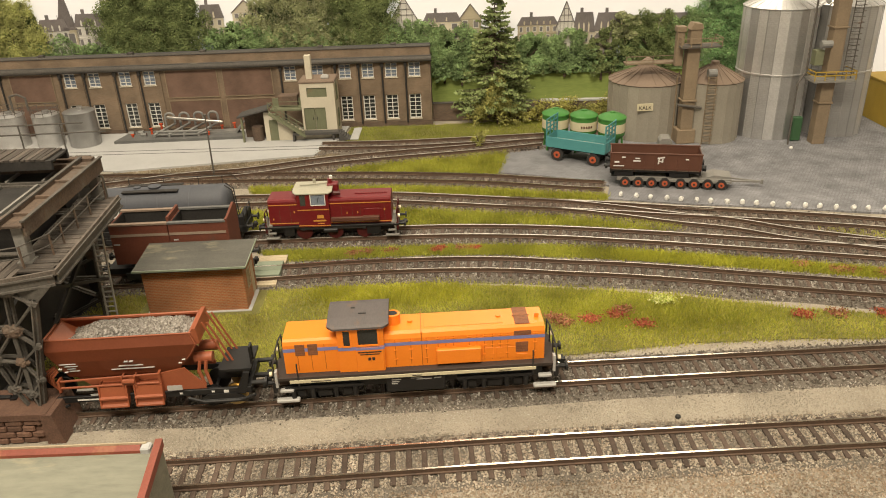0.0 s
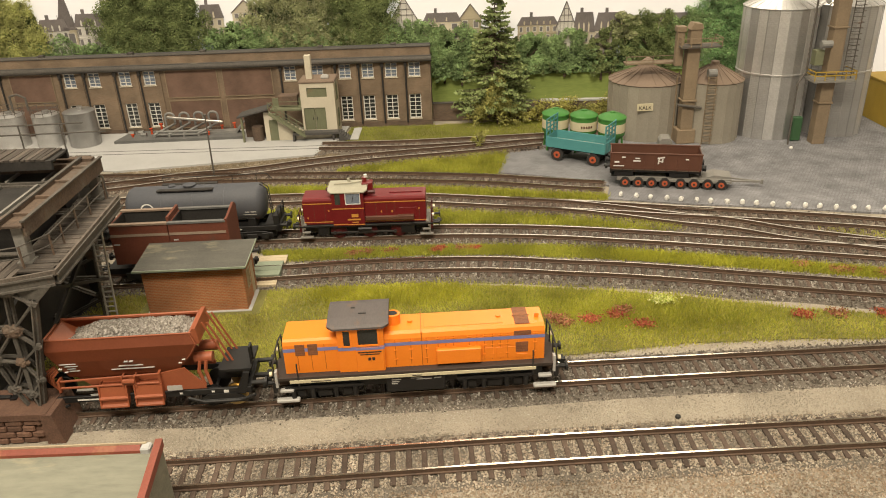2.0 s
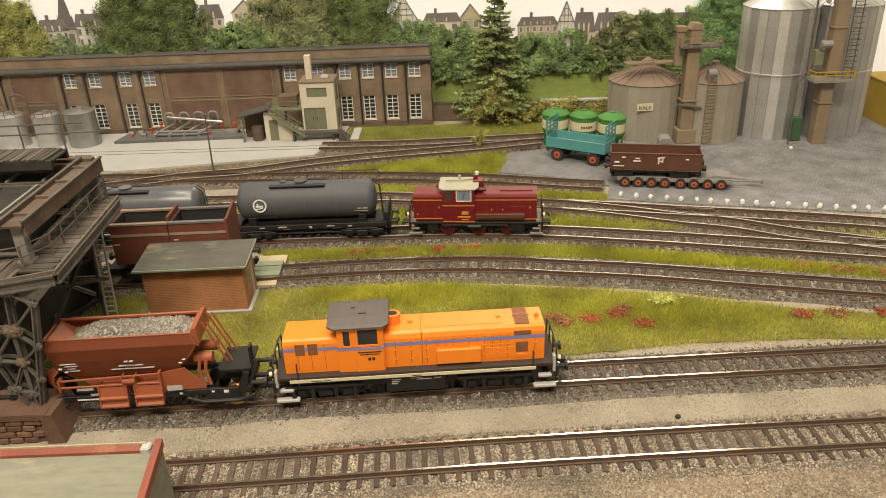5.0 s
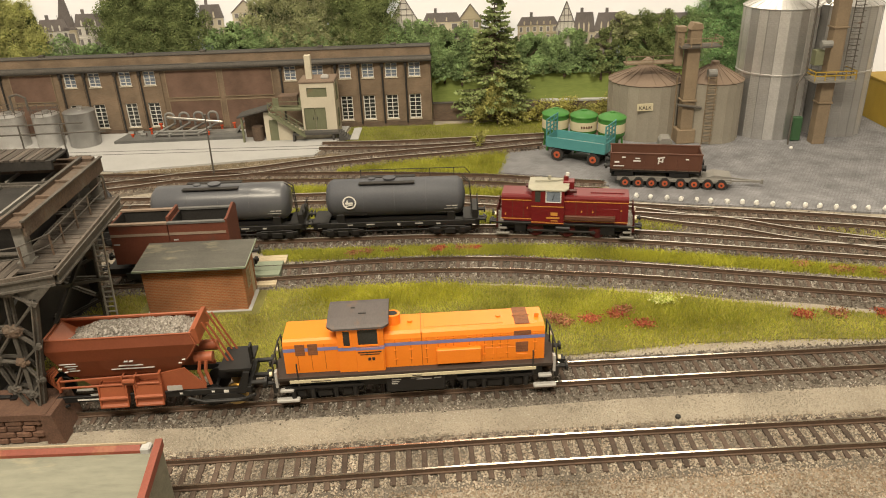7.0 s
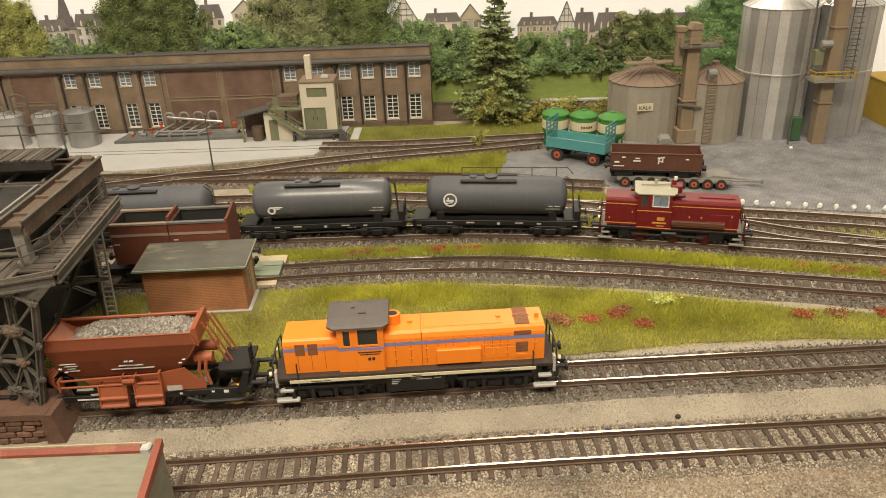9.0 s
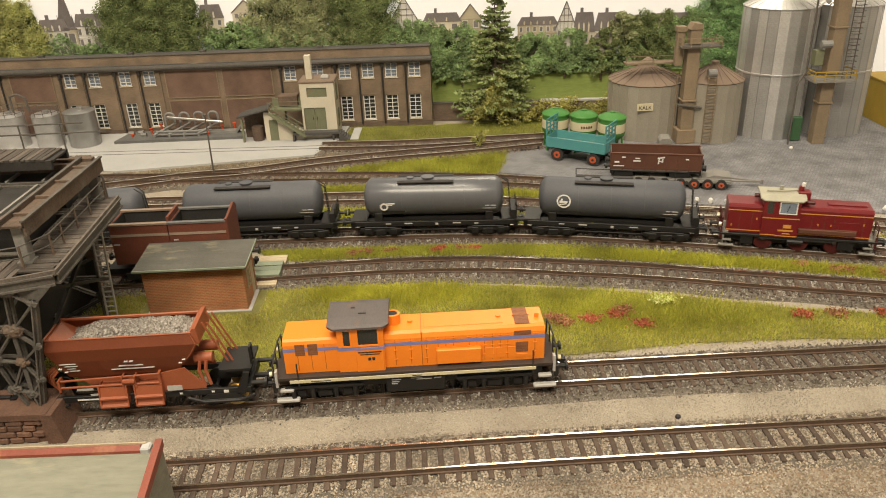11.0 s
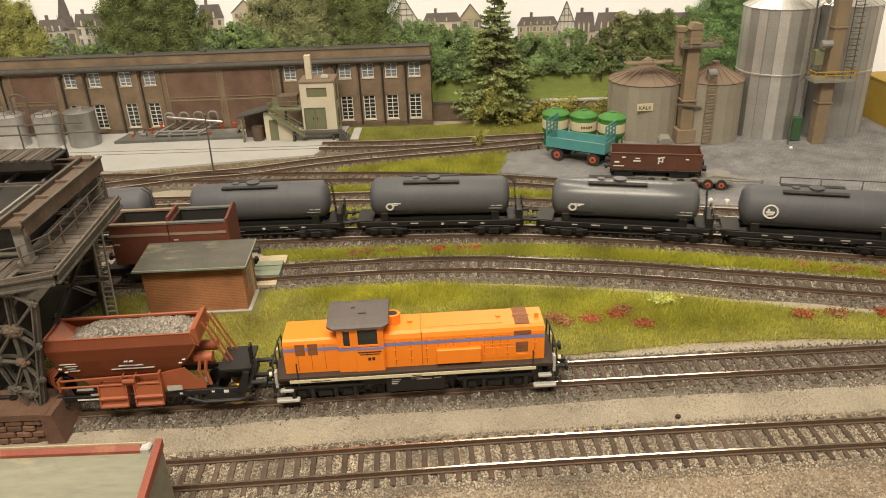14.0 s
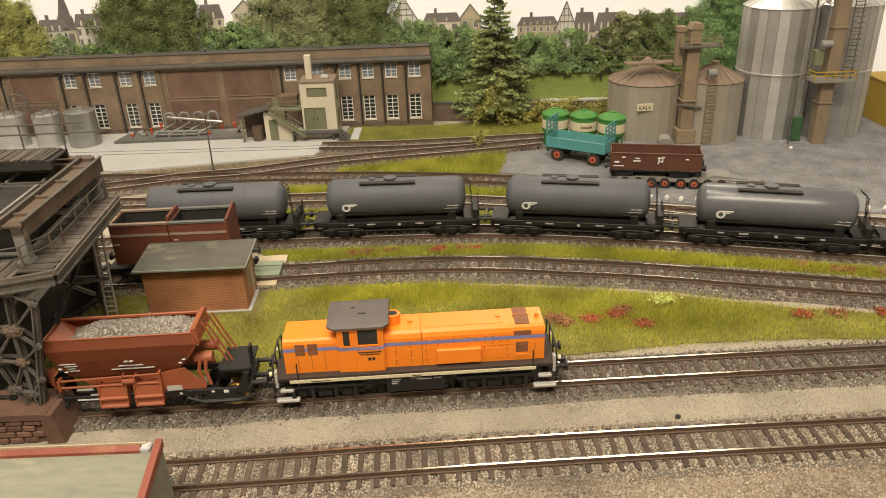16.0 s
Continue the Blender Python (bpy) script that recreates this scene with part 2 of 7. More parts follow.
    print_ochre=mat("printed_ochre_wall", (0.48, 0.42, 0.31), (0.38, 0.33, 0.24), 0.8, 60, 0, vary=0.08),
    print_window=mat("printed_window", (0.2, 0.19, 0.19), (0.14, 0.13, 0.13), 0.8, 60, 0, vary=0.2),
    leaf_dark=mat("painted_foliage_shade", (0.11, 0.15, 0.06), (0.06, 0.085, 0.035), 0.9, 120, 0, fine=500, vary=0.15),
    orangedark=mat("shaded_orange_joint", (0.5, 0.13, 0.008), (0.42, 0.1, 0.006), 0.6, 60, 0, vary=0),
    oxidedark=mat("dirty_oxide_paint", (0.17, 0.05, 0.028), (0.12, 0.036, 0.02), 0.7, 40, 0.1, stain=(0.1, 0.055, 0.04), stain_scale=30, stain_at=0.56, vary=0.05),
    louvre=mat("orange_brown_louvre", (0.34, 0.13, 0.05), (0.14, 0.06, 0.035), 0.7, 300, 0.6, fine=2500, vary=0, stretch=(0.2, 1, 6)),
    doorgreen=mat("green_door_paint", (0.045, 0.12, 0.05), (0.035, 0.09, 0.04), 0.6, 60, 0.05, vary=0),
    headlamp=mat("headlamp_lens", (0.8, 0.72, 0.5), (0.7, 0.6, 0.4), 0.15, 100, 0, vary=0),
)

# added glow that brightens the printed sky; the board is no lamp
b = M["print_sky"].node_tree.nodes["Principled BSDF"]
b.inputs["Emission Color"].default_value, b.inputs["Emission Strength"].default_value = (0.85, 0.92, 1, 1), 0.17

# ---- mesh helpers, all in millimetres ----


def box(bm, x0, x1, y0, y1, z0, z1, bevel=0.0):
    r = bmesh.ops.create_cube(bm, size=1)
    for v in r["verts"]:
        v.co = Vector(((x0 + x1) / 2 + v.co.x * (x1 - x0), (y0 + y1) / 2 + v.co.y * (y1 - y0), (z0 + z1) / 2 + v.co.z * (z1 - z0)))
    if bevel:
        es = {e for v in r["verts"] for e in v.link_edges}
        bmesh.ops.bevel(bm, geom=list(es), offset=bevel, segments=1, affect="EDGES")


def rod(bm, a, b, r, n=6, r2=None, caps=True):
    a, b = Vector(a), Vector(b)
    d = b - a
    q = d.to_track_quat("Z", "Y").to_matrix().to_4x4()
    bmesh.ops.create_cone(bm, cap_ends=caps, segments=n, radius1=r, radius2=r if r2 is None else r2, depth=d.length, matrix=Matrix.Translation((a + b) / 2) @ q)


def tube(bm, pts, r, n=6):
    for a, b in zip(pts, pts[1:]):
        rod(bm, a, b, r, n)
    for q in pts[1:-1]:
        bmesh.ops.create_icosphere(bm, subdivisions=1, radius=r * 1.05, matrix=Matrix.Translation(q))


def beam(bm, a, b, w, h):
    """A square bar from a to b."""
    a, b = Vector(a), Vector(b)
    d = b - a
    q = d.to_track_quat("Z", "Y").to_matrix().to_4x4()
    r = bmesh.ops.create_cube(bm, size=1)
    m = Matrix.Translation((a + b) / 2) @ q @ Matrix.Diagonal((w, h, d.length, 1))
    bmesh.ops.transform(bm, matrix=m, verts=r["verts"])


def prism(bm, poly, a, b, axis="y"):
    """A flat outline pushed from a to b along an axis."""
    def co(u, v, w):
        return {"y": (u, w, v), "x": (w, u, v), "z": (u, v, w)}[axis]
    v0, v1 = [bm.verts.new(co(u, v, a)) for u, v in poly], [bm.verts.new(co(u, v, b)) for u, v in poly]
    n = len(poly)
    fs = [bm.faces.new(v0), bm.faces.new(v1[::-1])]
    fs += [bm.faces.new((v0[i], v1[i], v1[(i + 1) % n], v0[(i + 1) % n])) for i in range(n)]
    bmesh.ops.recalc_face_normals(bm, faces=fs)


def lathe(bm, profile, n=24, x=0, y=0):
    """Turn (radius, z) rows about an upright axis."""
    rings = []
    for r, z in profile:
        if r < 0.01:
            rings.append([bm.verts.new((x, y, z))])
        else:
            rings.append([bm.verts.new((x + r * math.cos(2 * math.pi * k / n), y + r * math.sin(2 * math.pi * k / n), z)) for k in range(n)])
    for p, q in zip(rings, rings[1:]):
        for k in range(n):
            a, b, c, d = p[k % len(p)], p[(k + 1) % len(p)], q[(k + 1) % len(q)], q[k % len(q)]
            vs = list(dict.fromkeys((a, b, c, d)))
            if len(vs) > 2:
                bm.faces.new(vs)


def shape(*calls):
    """A bmesh from (function, arguments...) rows."""
    bm = bmesh.new()
    for f, *a in calls:
        f(bm, *a)
    return bm


def mesh_of(name, bm, material, smooth=False):
    me = bpy.data.meshes.new(name)
    bm.normal_update()
    bmesh.ops.scale(bm, vec=(U, U, U), verts=bm.verts)
    bm.to_mesh(me)
    bm.free()
    me.materials.append(material)
    if smooth:
        me.shade_smooth()
        me.set_sharp_from_angle(angle=radians(38))
    return me


def part(name, bm, material, parent, label="", at=None, smooth=False):
    ob = new(name, mesh_of(name, bm, material, smooth))
    ob.parent = parent
    if at is not None:
        ob.matrix_basis = at
    return tagged(ob, label)


def put(x, y, z=0, rz=0, rx=0, ry=0):
    return pose(x * U, y * U, z * U, rx, ry, rz)


def thing(name, label, category, at, group="", kind=""):
    ob = new(name)
    ob.empty_display_size = 0.01
    ob.matrix_basis = at
    return tagged(ob, label, category, group, kind)


def solid(name, bm, material, label, category, at=None, group="", kind="", smooth=False):
    ob = new(name, mesh_of(name, bm, material, smooth))
    if at is not None:
        ob.matrix_basis = at
    return tagged(ob, label, category, group, kind)


def raw(name, verts, faces, material, label="", category="", kind="stuff", parent=None):
    me = bpy.data.meshes.new(name)
    verts = np.asarray(verts, dtype=np.float32) * U
    faces = np.asarray(faces, dtype=np.int32)
    k = faces.shape[1]
    me.vertices.add(len(verts))
    me.vertices.foreach_set("co", verts.ravel())
    me.loops.add(faces.size)
    me.loops.foreach_set("vertex_index", faces.ravel())
    me.polygons.add(len(faces))
    me.polygons.foreach_set("loop_start", np.arange(0, faces.size, k, dtype=np.int32))
    me.update(calc_edges=True)
    if kind != "structure" or name != "ground":
        me.shade_flat()
    me.materials.append(material)
    ob = new(name, me)
    ob.parent = parent
    return tagged(ob, label, category, "", kind)


def smooth_path(pts, step=2.0):
    """Points every few millimetres along a curve through pts."""
    p = np.array(pts, float)
    u = np.r_[0, np.cumsum(np.linalg.norm(np.diff(p, axis=0), axis=1))]
    m = np.gradient(p, u, axis=0)
    out = []
    for i in range(len(p) - 1):
        h = u[i + 1] - u[i]
        for t in np.linspace(0, 1, 30, endpoint=False):
            out.append((2 * t ** 3 - 3 * t ** 2 + 1) * p[i] + (t ** 3 - 2 * t ** 2 + t) * h * m[i] + (3 * t ** 2 - 2 * t ** 3) * p[i + 1] + (t ** 3 - t ** 2) * h * m[i + 1])
    out = np.array(out + [p[-1]])
    s = np.r_[0, np.cumsum(np.linalg.norm(np.diff(out, axis=0), axis=1))]
    k = np.arange(0, s[-1], step)
    return np.c_[np.interp(k, s, out[:, 0]), np.interp(k, s, out[:, 1])]


def inside(poly, x, y):
    poly = np.asarray(poly, float)
    hit = np.zeros(len(x), bool)
    for (x1, y1), (x2, y2) in zip(poly, np.roll(poly, -1, axis=0)):
        c = ((y1 > y) != (y2 > y)) & (x < (x2 - x1) * (y - y1) / (y2 - y1 + 1e-9) + x1)
        hit ^= c
    return hit


def stones(x, y, z, size, rng):
    """Irregular angular stones as vertices and faces."""
    n = len(x)
    base = np.array([(1, 0, -0.2), (-1, 0, -0.2), (0, 1, -0.2), (0, -1, -0.2), (0.25, 0, 0.9)], float)
    tri = np.array([(0, 2, 4), (2, 1, 4), (1, 3, 4), (3, 0, 4)])
    v = base[None] * rng.uniform(0.6, 1.15, (n, 5, 1)) + rng.uniform(-0.3, 0.3, (n, 5, 3))
    v *= (size / 2)[:, None, None]
    a = rng.uniform(0, 6.28, n)
    ca, sa = np.cos(a)[:, None], np.sin(a)[:, None]
    v = np.stack([v[..., 0] * ca - v[..., 1] * sa, v[..., 0] * sa + v[..., 1] * ca, v[..., 2]], -1)
    v += np.stack([x, y, z], -1)[:, None, :]
    f = tri[None] + (np.arange(n) * 5)[:, None, None]
    return v.reshape(-1, 3), f.reshape(-1, 3)


def quads(c, size, rng, flat=0.0):
    """Small randomly turned leaves at the centres c."""
    n = len(c)
    d = rng.normal(size=(n, 3))
    d[:, 1] *= 1 - flat
    d /= np.linalg.norm(d, axis=1)[:, None]
    e = np.cross(d, rng.normal(size=(n, 3)))
    e /= np.linalg.norm(e, axis=1)[:, None]
    s = size[:, None]
    v = np.stack([c - d * s, c + e * s * 0.6, c + d * s, c - e * s * 0.6], 1)
    return v.reshape(-1, 3), (np.arange(n)[:, None] * 4 + np.arange(4)[None])


# ---- the room that closes the place ----
solid("floor", shape((box, -1300, 1400, -1000, 2450, -810, -800)), M["wallpaint"], "plain floor of the exhibition room", "floor", kind="structure")
solid("ceiling", shape((box, -1300, 1400, -1000, 2450, 1700, 1720)), M["wallpaint"], "plain pale ceiling of the exhibition room", "ceiling", kind="structure")
for nm, b in (("wall_west", (-1310, -1300, -1000, 2450)), ("wall_east", (1400, 1410, -1000, 2450)), ("wall_south", (-1300, 1400, -1010, -1000)), ("wall_north", (-1300, 1400, 2450, 2460))):
    solid(nm, shape((box, *b, -800, 1700)), M["wallpaint"], "plain pale wall of the exhibition room", "wall", kind="structure")

# ---- layout ground ----
gv, gf = [], []
gx, gy = np.arange(-900, 1100.1, 10), np.arange(120, 900.1, 10)
for iy, yy in enumerate(gy):
    for ix, xx in enumerate(gx):
        gv.append((xx, yy, -0.5 + 0.5 * noise.noise((xx * 0.02, yy * 0.02, 0))))
        if ix and iy:
            k, w = iy * len(gx) + ix, len(gx)
            gf.append((k - w - 1, k - w, k, k - 1))
raw("ground", gv, gf, M["sand"], "beige sandy model ground with fine gravel", "ground", "structure")
solid("layout_board", shape((box, -900, 1100, 120, 900, -30, -3)), M["palewood"], "wooden base board carrying the model landscape", "base board", kind="structure")
for x in (-860, 100, 1060):
    for y in (160, 860):
        solid("table_leg", shape((box, x - 25, x + 25, y - 25, y + 25, -800, -30)), M["palewood"], "square wooden leg under the layout board", "table leg", kind="structure")
# ---- tracks ----
RNG = np.random.default_rng(4)
PALE = island_mat("pale_ballast", [(0.25, 0.225, 0.195), (0.11, 0.092, 0.077), (0.42, 0.39, 0.35), (0.17, 0.142, 0.118), (0.075, 0.063, 0.053), (0.27, 0.235, 0.195), (0.13, 0.107, 0.088)])
BROWN = island_mat("brown_ballast", [(0.3, 0.25, 0.2), (0.16, 0.13, 0.11), (0.36, 0.31, 0.25), (0.12, 0.1, 0.085), (0.25, 0.2, 0.16)])
FRONTB = island_mat("beige_ballast", [(0.4, 0.345, 0.275), (0.25, 0.21, 0.165), (0.53, 0.47, 0.39), (0.31, 0.245, 0.185), (0.45, 0.39, 0.32)])


def offset(path, d):
    t = np.gradient(path, axis=0)
    t /= np.linalg.norm(t, axis=1)[:, None]
    return path + np.c_[-t[:, 1], t[:, 0]] * d


def ribbon(name, path, section, material, parent=None, label="", category="", kind="", smooth=False):
    """Sweep a closed (sideways, up) section along a path."""
    k, n = len(section), len(path)
    rows = [np.c_[offset(path, d), np.full(n, z)] for d, z in section]
    v = np.stack(rows, 1).reshape(-1, 3)
    f = []
    for i in range(n - 1):
        for j in range(k):
            a, b = i * k + j, i * k + (j + 1) % k
            f.append((a, b, b + k, a + k))
    ob = raw(name, v, f, material, label, category, kind, parent)
    return ob


SLEEPER = mesh_of("sleeper", shape((box, -1.3, 1.3, -14.6, 14.6, 0.3, 2.0, 0.25)), M["sleeper"])


def track(pts, label, stone_mat=PALE, density=1.0, sleepers=(-420, 420), pitch=7.4, stone=1.25, span=(-330, 380), half=19, head="railtop"):
    path = smooth_path(pts, 3.0)
    tr = thing("railway_track", label, "railway track", put(0, 0), "model tracks", "structure")
    ribbon("ballast_bed", path, [(-half - 3, -0.9), (-half + 3, 0.9), (half - 3, 0.9), (half + 3, -0.9)], M["bed"], tr)
    for side in (8.65, -8.65):
        ribbon("rail", path, [(side, 1.9), (side - 0.85, 1.9), (side - 0.85, 2.4), (side - 0.22, 2.7), (side - 0.36, 4.75), (side + 0.36, 4.75), (side + 0.22, 2.7), (side + 0.85, 2.4), (side + 0.85, 1.9)], M["rail"], tr)
        ribbon("rail_head", path, [(side - 0.5, 4.76), (side - 0.5, 5.0), (side + 0.5, 5.0), (side + 0.5, 4.76)], M[head], tr, "polished steel rail head")
    s = np.r_[0, np.cumsum(np.linalg.norm(np.diff(path, axis=0), axis=1))]
    t = np.gradient(path, axis=0)
    for k in np.arange(pitch, s[-1] - 1, pitch):
        x, y = np.interp(k, s, path[:, 0]), np.interp(k, s, path[:, 1])
        if sleepers[0] < x < sleepers[1]:
            a = math.degrees(math.atan2(np.interp(k, s, t[:, 1]), np.interp(k, s, t[:, 0])))
            ob = new("sleeper", SLEEPER)
            ob.parent = tr
            ob.matrix_basis = put(x + RNG.uniform(-0.2, 0.2), y, RNG.uniform(-0.1, 0.1), a + RNG.uniform(-0.8, 0.8))
    keep = (path[:, 0] > span[0]) & (path[:, 0] < span[1])
    n = int(keep.sum() * 3 * 46 * density)
    i = RNG.choice(np.flatnonzero(keep), n)
    d = RNG.uniform(-half, half, n) + RNG.normal(0, 2.2, n)
    o = np.c_[-t[i, 1], t[i, 0]] / np.linalg.norm(t[i], axis=1)[:, None]
    x, y = path[i, 0] + o[:, 0] * d + RNG.uniform(-2, 2, n), path[i, 1] + o[:, 1] * d + RNG.uniform(-2, 2, n)
    z = np.where(np.abs(d) < half - 3, 1.25, 1.25 - (np.abs(d) - half + 3) * 0.3) + RNG.uniform(-0.2, 0.4, n)
    v, f = stones(x, y, z, RNG.uniform(0.6, 1.5, n) * stone, RNG)
    raw("ballast", v, f, stone_mat, "", "", "stuff", tr)
    return tr


FRONT = [(-900, 246), (-500, 258), (-129, 268), (-82.5, 269.8), (42.5, 275), (119, 277), (199, 278.5), (400, 283), (1000, 295)]
NEAR = [(-900, 300), (-500, 314), (-106, 327.4), (-57, 329.3), (62.5, 334.5), (139, 336.5), (231, 338.5), (420, 342), (1000, 350)]
CURVE = [(-900, 455), (-500, 461), (-220, 465), (-108, 467.5), (-73, 469.5), (-33.5, 470.5), (6, 469.5), (45, 465.5), (82.5, 458), (120, 451), (155.5, 442.5), (190, 433), (223, 424.5), (274, 411.5), (400, 378), (1000, 215)]
MAIN = [(-895, 516), (-600, 521), (-330, 526.5), (-205, 528.5), (-138, 528.5), (-78, 527.8), (-35, 527), (7.5, 525.5), (50, 521), (92, 514), (132, 505), (171, 495.5), (208.5, 485.5), (244.5, 475.8), (280, 466), (320, 455), (450, 420), (700, 352), (1000, 270)]
YARD_A = [(-900, 628), (-400, 616), (-155, 606), (-38.5, 599), (9.5, 588.5), (55.5, 577.5), (100.5, 567), (144, 556.5), (186, 545.5), (227, 535.5), (266, 525.5), (304, 515), (326, 508), (600, 430)]
SPUR = [(55.5, 577.5), (100.5, 566.5), (143, 550), (182, 532), (220.5, 517), (254, 497), (290, 481), (330, 463)]
YARD_B = [(-900, 700), (-400, 682), (-172, 663.5), (-93, 656.5), (-40.5, 650), (10.5, 641.5), (61, 630), (108.5, 616), (141, 607.5)]
FAR_C = [(-900, 600), (-420, 636), (-295, 656), (-239, 672), (-186, 679), (-119, 699.5), (-43, 713.5), (36, 724), (104, 737)]
FAR_D = [(-122, 752), (-45, 747), (37, 749), (108, 752), (200, 757)]

track(FRONT, "model track with brown sleepers in beige gravel", FRONTB, 1.3, stone=1.0, span=(-190, 300), half=18)
track(NEAR, "model track with rusty rails beside the sandy strip", PALE, 0.9, span=(-240, 330), half=17.5)
track(CURVE, "curved model track in pale stone ballast", PALE, 0.9)
track(MAIN, "curved model track that the tank train runs on", PALE, 0.8, head="railbright")
track(YARD_A, "yard track with brown weathered rails", BROWN, 0.45, stone=1.5, head="railbright")
track(SPUR, "diverging turnout track crossing to the main line", BROWN, 0.45, stone=1.5, head="railbright")
track(YARD_B, "yard track ending at the cobbled yard", BROWN, 0.45, stone=1.5)
track(FAR_C, "siding beside the pale concrete road", BROWN, 0.45, stone=1.5, head="railbright")
track(FAR_D, "short siding in front of the factory", BROWN, 0.45, stone=1.5, head="railbright")
# bright turnout blades
for a, b in (((186, 551), (214, 544)), ((192, 537.5), (214, 531.5)), ((283, 486), (330, 472))):
    p = np.linspace(a, b, 8)
    ribbon("switch_blade", p, [(-0.55, 4.6), (-0.55, 5.12), (0.55, 5.12), (0.55, 4.6)], M["railtop"], None, "bright steel blade of a turnout", "switch blade", "structure")

# ---- loose gravel along the front ----
n = 60000
x, y = RNG.uniform(-150, 300, n), RNG.uniform(190, 262, n)
v, f = stones(x, y, RNG.uniform(-0.25, 0.35, n), RNG.uniform(0.6, 1.5, n), RNG)
raw("gravel", v, f, island_mat("mixed_gravel", [(0.33, 0.265, 0.2), (0.2, 0.155, 0.115), (0.51, 0.46, 0.39), (0.265, 0.19, 0.13), (0.4, 0.325, 0.24)]), "coarse beige and brown gravel beside the front track", "gravel")
n = 52000
x = RNG.uniform(-200, 330, n)
y = np.where(RNG.uniform(0, 1, n) < 0.75, RNG.uniform(284, 320, n), RNG.uniform(349, 370, n)) + x * 0.03
v, f = stones(x, y, RNG.uniform(-0.45, 0.1, n), RNG.uniform(0.3, 0.75, n), RNG)
raw("gravel", v, f, island_mat("fine_sand_grains", [(0.44, 0.4, 0.335), (0.3, 0.26, 0.215), (0.56, 0.52, 0.455), (0.36, 0.32, 0.265), (0.24, 0.205, 0.17)]), "fine grey sandy grit between the tracks", "gravel")

n = 16000
x, y = RNG.uniform(-340, -100, n), RNG.uniform(676, 742, n)
k = (y < np.interp(x, [-340, -317, -126, -100], [701, 700, 727, 740])) & (y > np.interp(x, [-340, -239, -119, -100], [668, 690, 718, 722]))
x, y = x[k], y[k]
v, f = stones(x, y, RNG.uniform(-0.4, 0.5, len(x)), RNG.uniform(1.0, 2.2, len(x)), RNG)
raw("gravel", v, f, island_mat("olive_brown_gravel", [(0.26, 0.21, 0.14), (0.16, 0.13, 0.09), (0.33, 0.27, 0.19), (0.12, 0.1, 0.07)]), "olive brown gravel bank beside the concrete road", "gravel")

# ---- grass ----
GREEN = {}
GREEN["meadow"] = island_mat("meadow_grass", [(0.32, 0.34, 0.045), (0.42, 0.41, 0.055), (0.24, 0.28, 0.04), (0.48, 0.44, 0.08), (0.35, 0.39, 0.055)])
GREEN["deep"] = island_mat("deep_grass", [(0.27, 0.32, 0.05), (0.4, 0.41, 0.065), (0.5, 0.48, 0.085), (0.52, 0.44, 0.13), (0.44, 0.46, 0.07)])
GREEN["yellow"] = island_mat("yellow_grass", [(0.46, 0.44, 0.04), (0.37, 0.38, 0.04), (0.54, 0.5, 0.06)])
GREEN["lawn"] = island_mat("short_lawn", [(0.25, 0.29, 0.05), (0.33, 0.33, 0.065), (0.2, 0.24, 0.042)])
GREEN["dry"] = island_mat("dry_grass", [(0.4, 0.34, 0.12), (0.3, 0.28, 0.07), (0.46, 0.39, 0.16)])


def grass(poly, kind, label, count, height=(2.0, 4.5), z=0.3, soft=3.0, ground=True, width=0.24):
    p = np.asarray(poly, float)
    if ground:
        outline = smooth_path(list(poly) + [poly[0]], 6.0)
        bm = bmesh.new()
        bm.faces.new([bm.verts.new((a + noise.noise((a * 0.1, b * 0.1, 3)) * 2, b + noise.noise((a * 0.1, b * 0.1, 7)) * 2, z)) for a, b in outline])
        bmesh.ops.triangulate(bm, faces=bm.faces)
        solid("grass_ground", bm, M["soil"], "olive turf under the model grass", "turf", kind="structure")
    lo, hi = p.min(0) - soft, p.max(0) + soft
    got = []
    while sum(len(g) for g in got) < count:
        q = RNG.uniform(lo, hi, (count * 2, 2))
        j = q + RNG.normal(0, soft * 0.6, q.shape)
        got.append(q[inside(p, j[:, 0], j[:, 1])])
    q = np.vstack(got)
    q = q[~((q[:, 0] > -197) & (q[:, 0] < -118) & (q[:, 1] > 416) & (q[:, 1] < 458))][:count]
    count = len(q)
    h = RNG.uniform(*height, count)
    a = RNG.uniform(0, 6.28, count)
    lean = RNG.normal(0, 0.45, (count, 2)) * h[:, None]
    w = np.c_[np.cos(a), np.sin(a)] * (width * RNG.uniform(0.7, 1.4, count))[:, None]
    z0 = np.full(count, z - 0.6)
    v = np.stack([np.c_[q - w, z0], np.c_[q + w, z0], np.c_[q + lean, z + h]], 1).reshape(-1, 3)
    return raw("grass", v, np.arange(count * 3).reshape(-1, 3), GREEN[kind], label, "grass")


G1 = [(-224, 450), (-207, 452), (-125, 449), (-103, 448), (5, 446), (79, 434), (149, 418), (213, 398), (275, 384), (330, 372), (330, 358), (249, 361), (197, 364), (148, 364), (98, 360), (66, 357), (-29, 353), (-123, 352), (-235, 352), (-240, 400)]
G2 = [(-138, 509), (-78, 508), (-14, 507), (50, 504), (92, 499), (122, 492), (168, 479), (240, 459), (330, 433), (330, 420), (289, 431), (234, 447), (163, 464), (106, 477), (47, 487), (-14, 491), (-76, 492), (-112, 492)]
G3 = [(-172, 588), (-38, 581), (9, 572), (77, 557), (133, 543), (181, 525), (182, 515), (137, 524), (74, 537), (8, 544), (-23, 546), (-160, 548)]
G4 = [(-172, 643), (-111, 638), (-40, 632), (10, 624), (59, 612), (107, 600), (141, 592), (137, 583), (81, 594), (10, 609), (-40, 619), (-165, 626)]
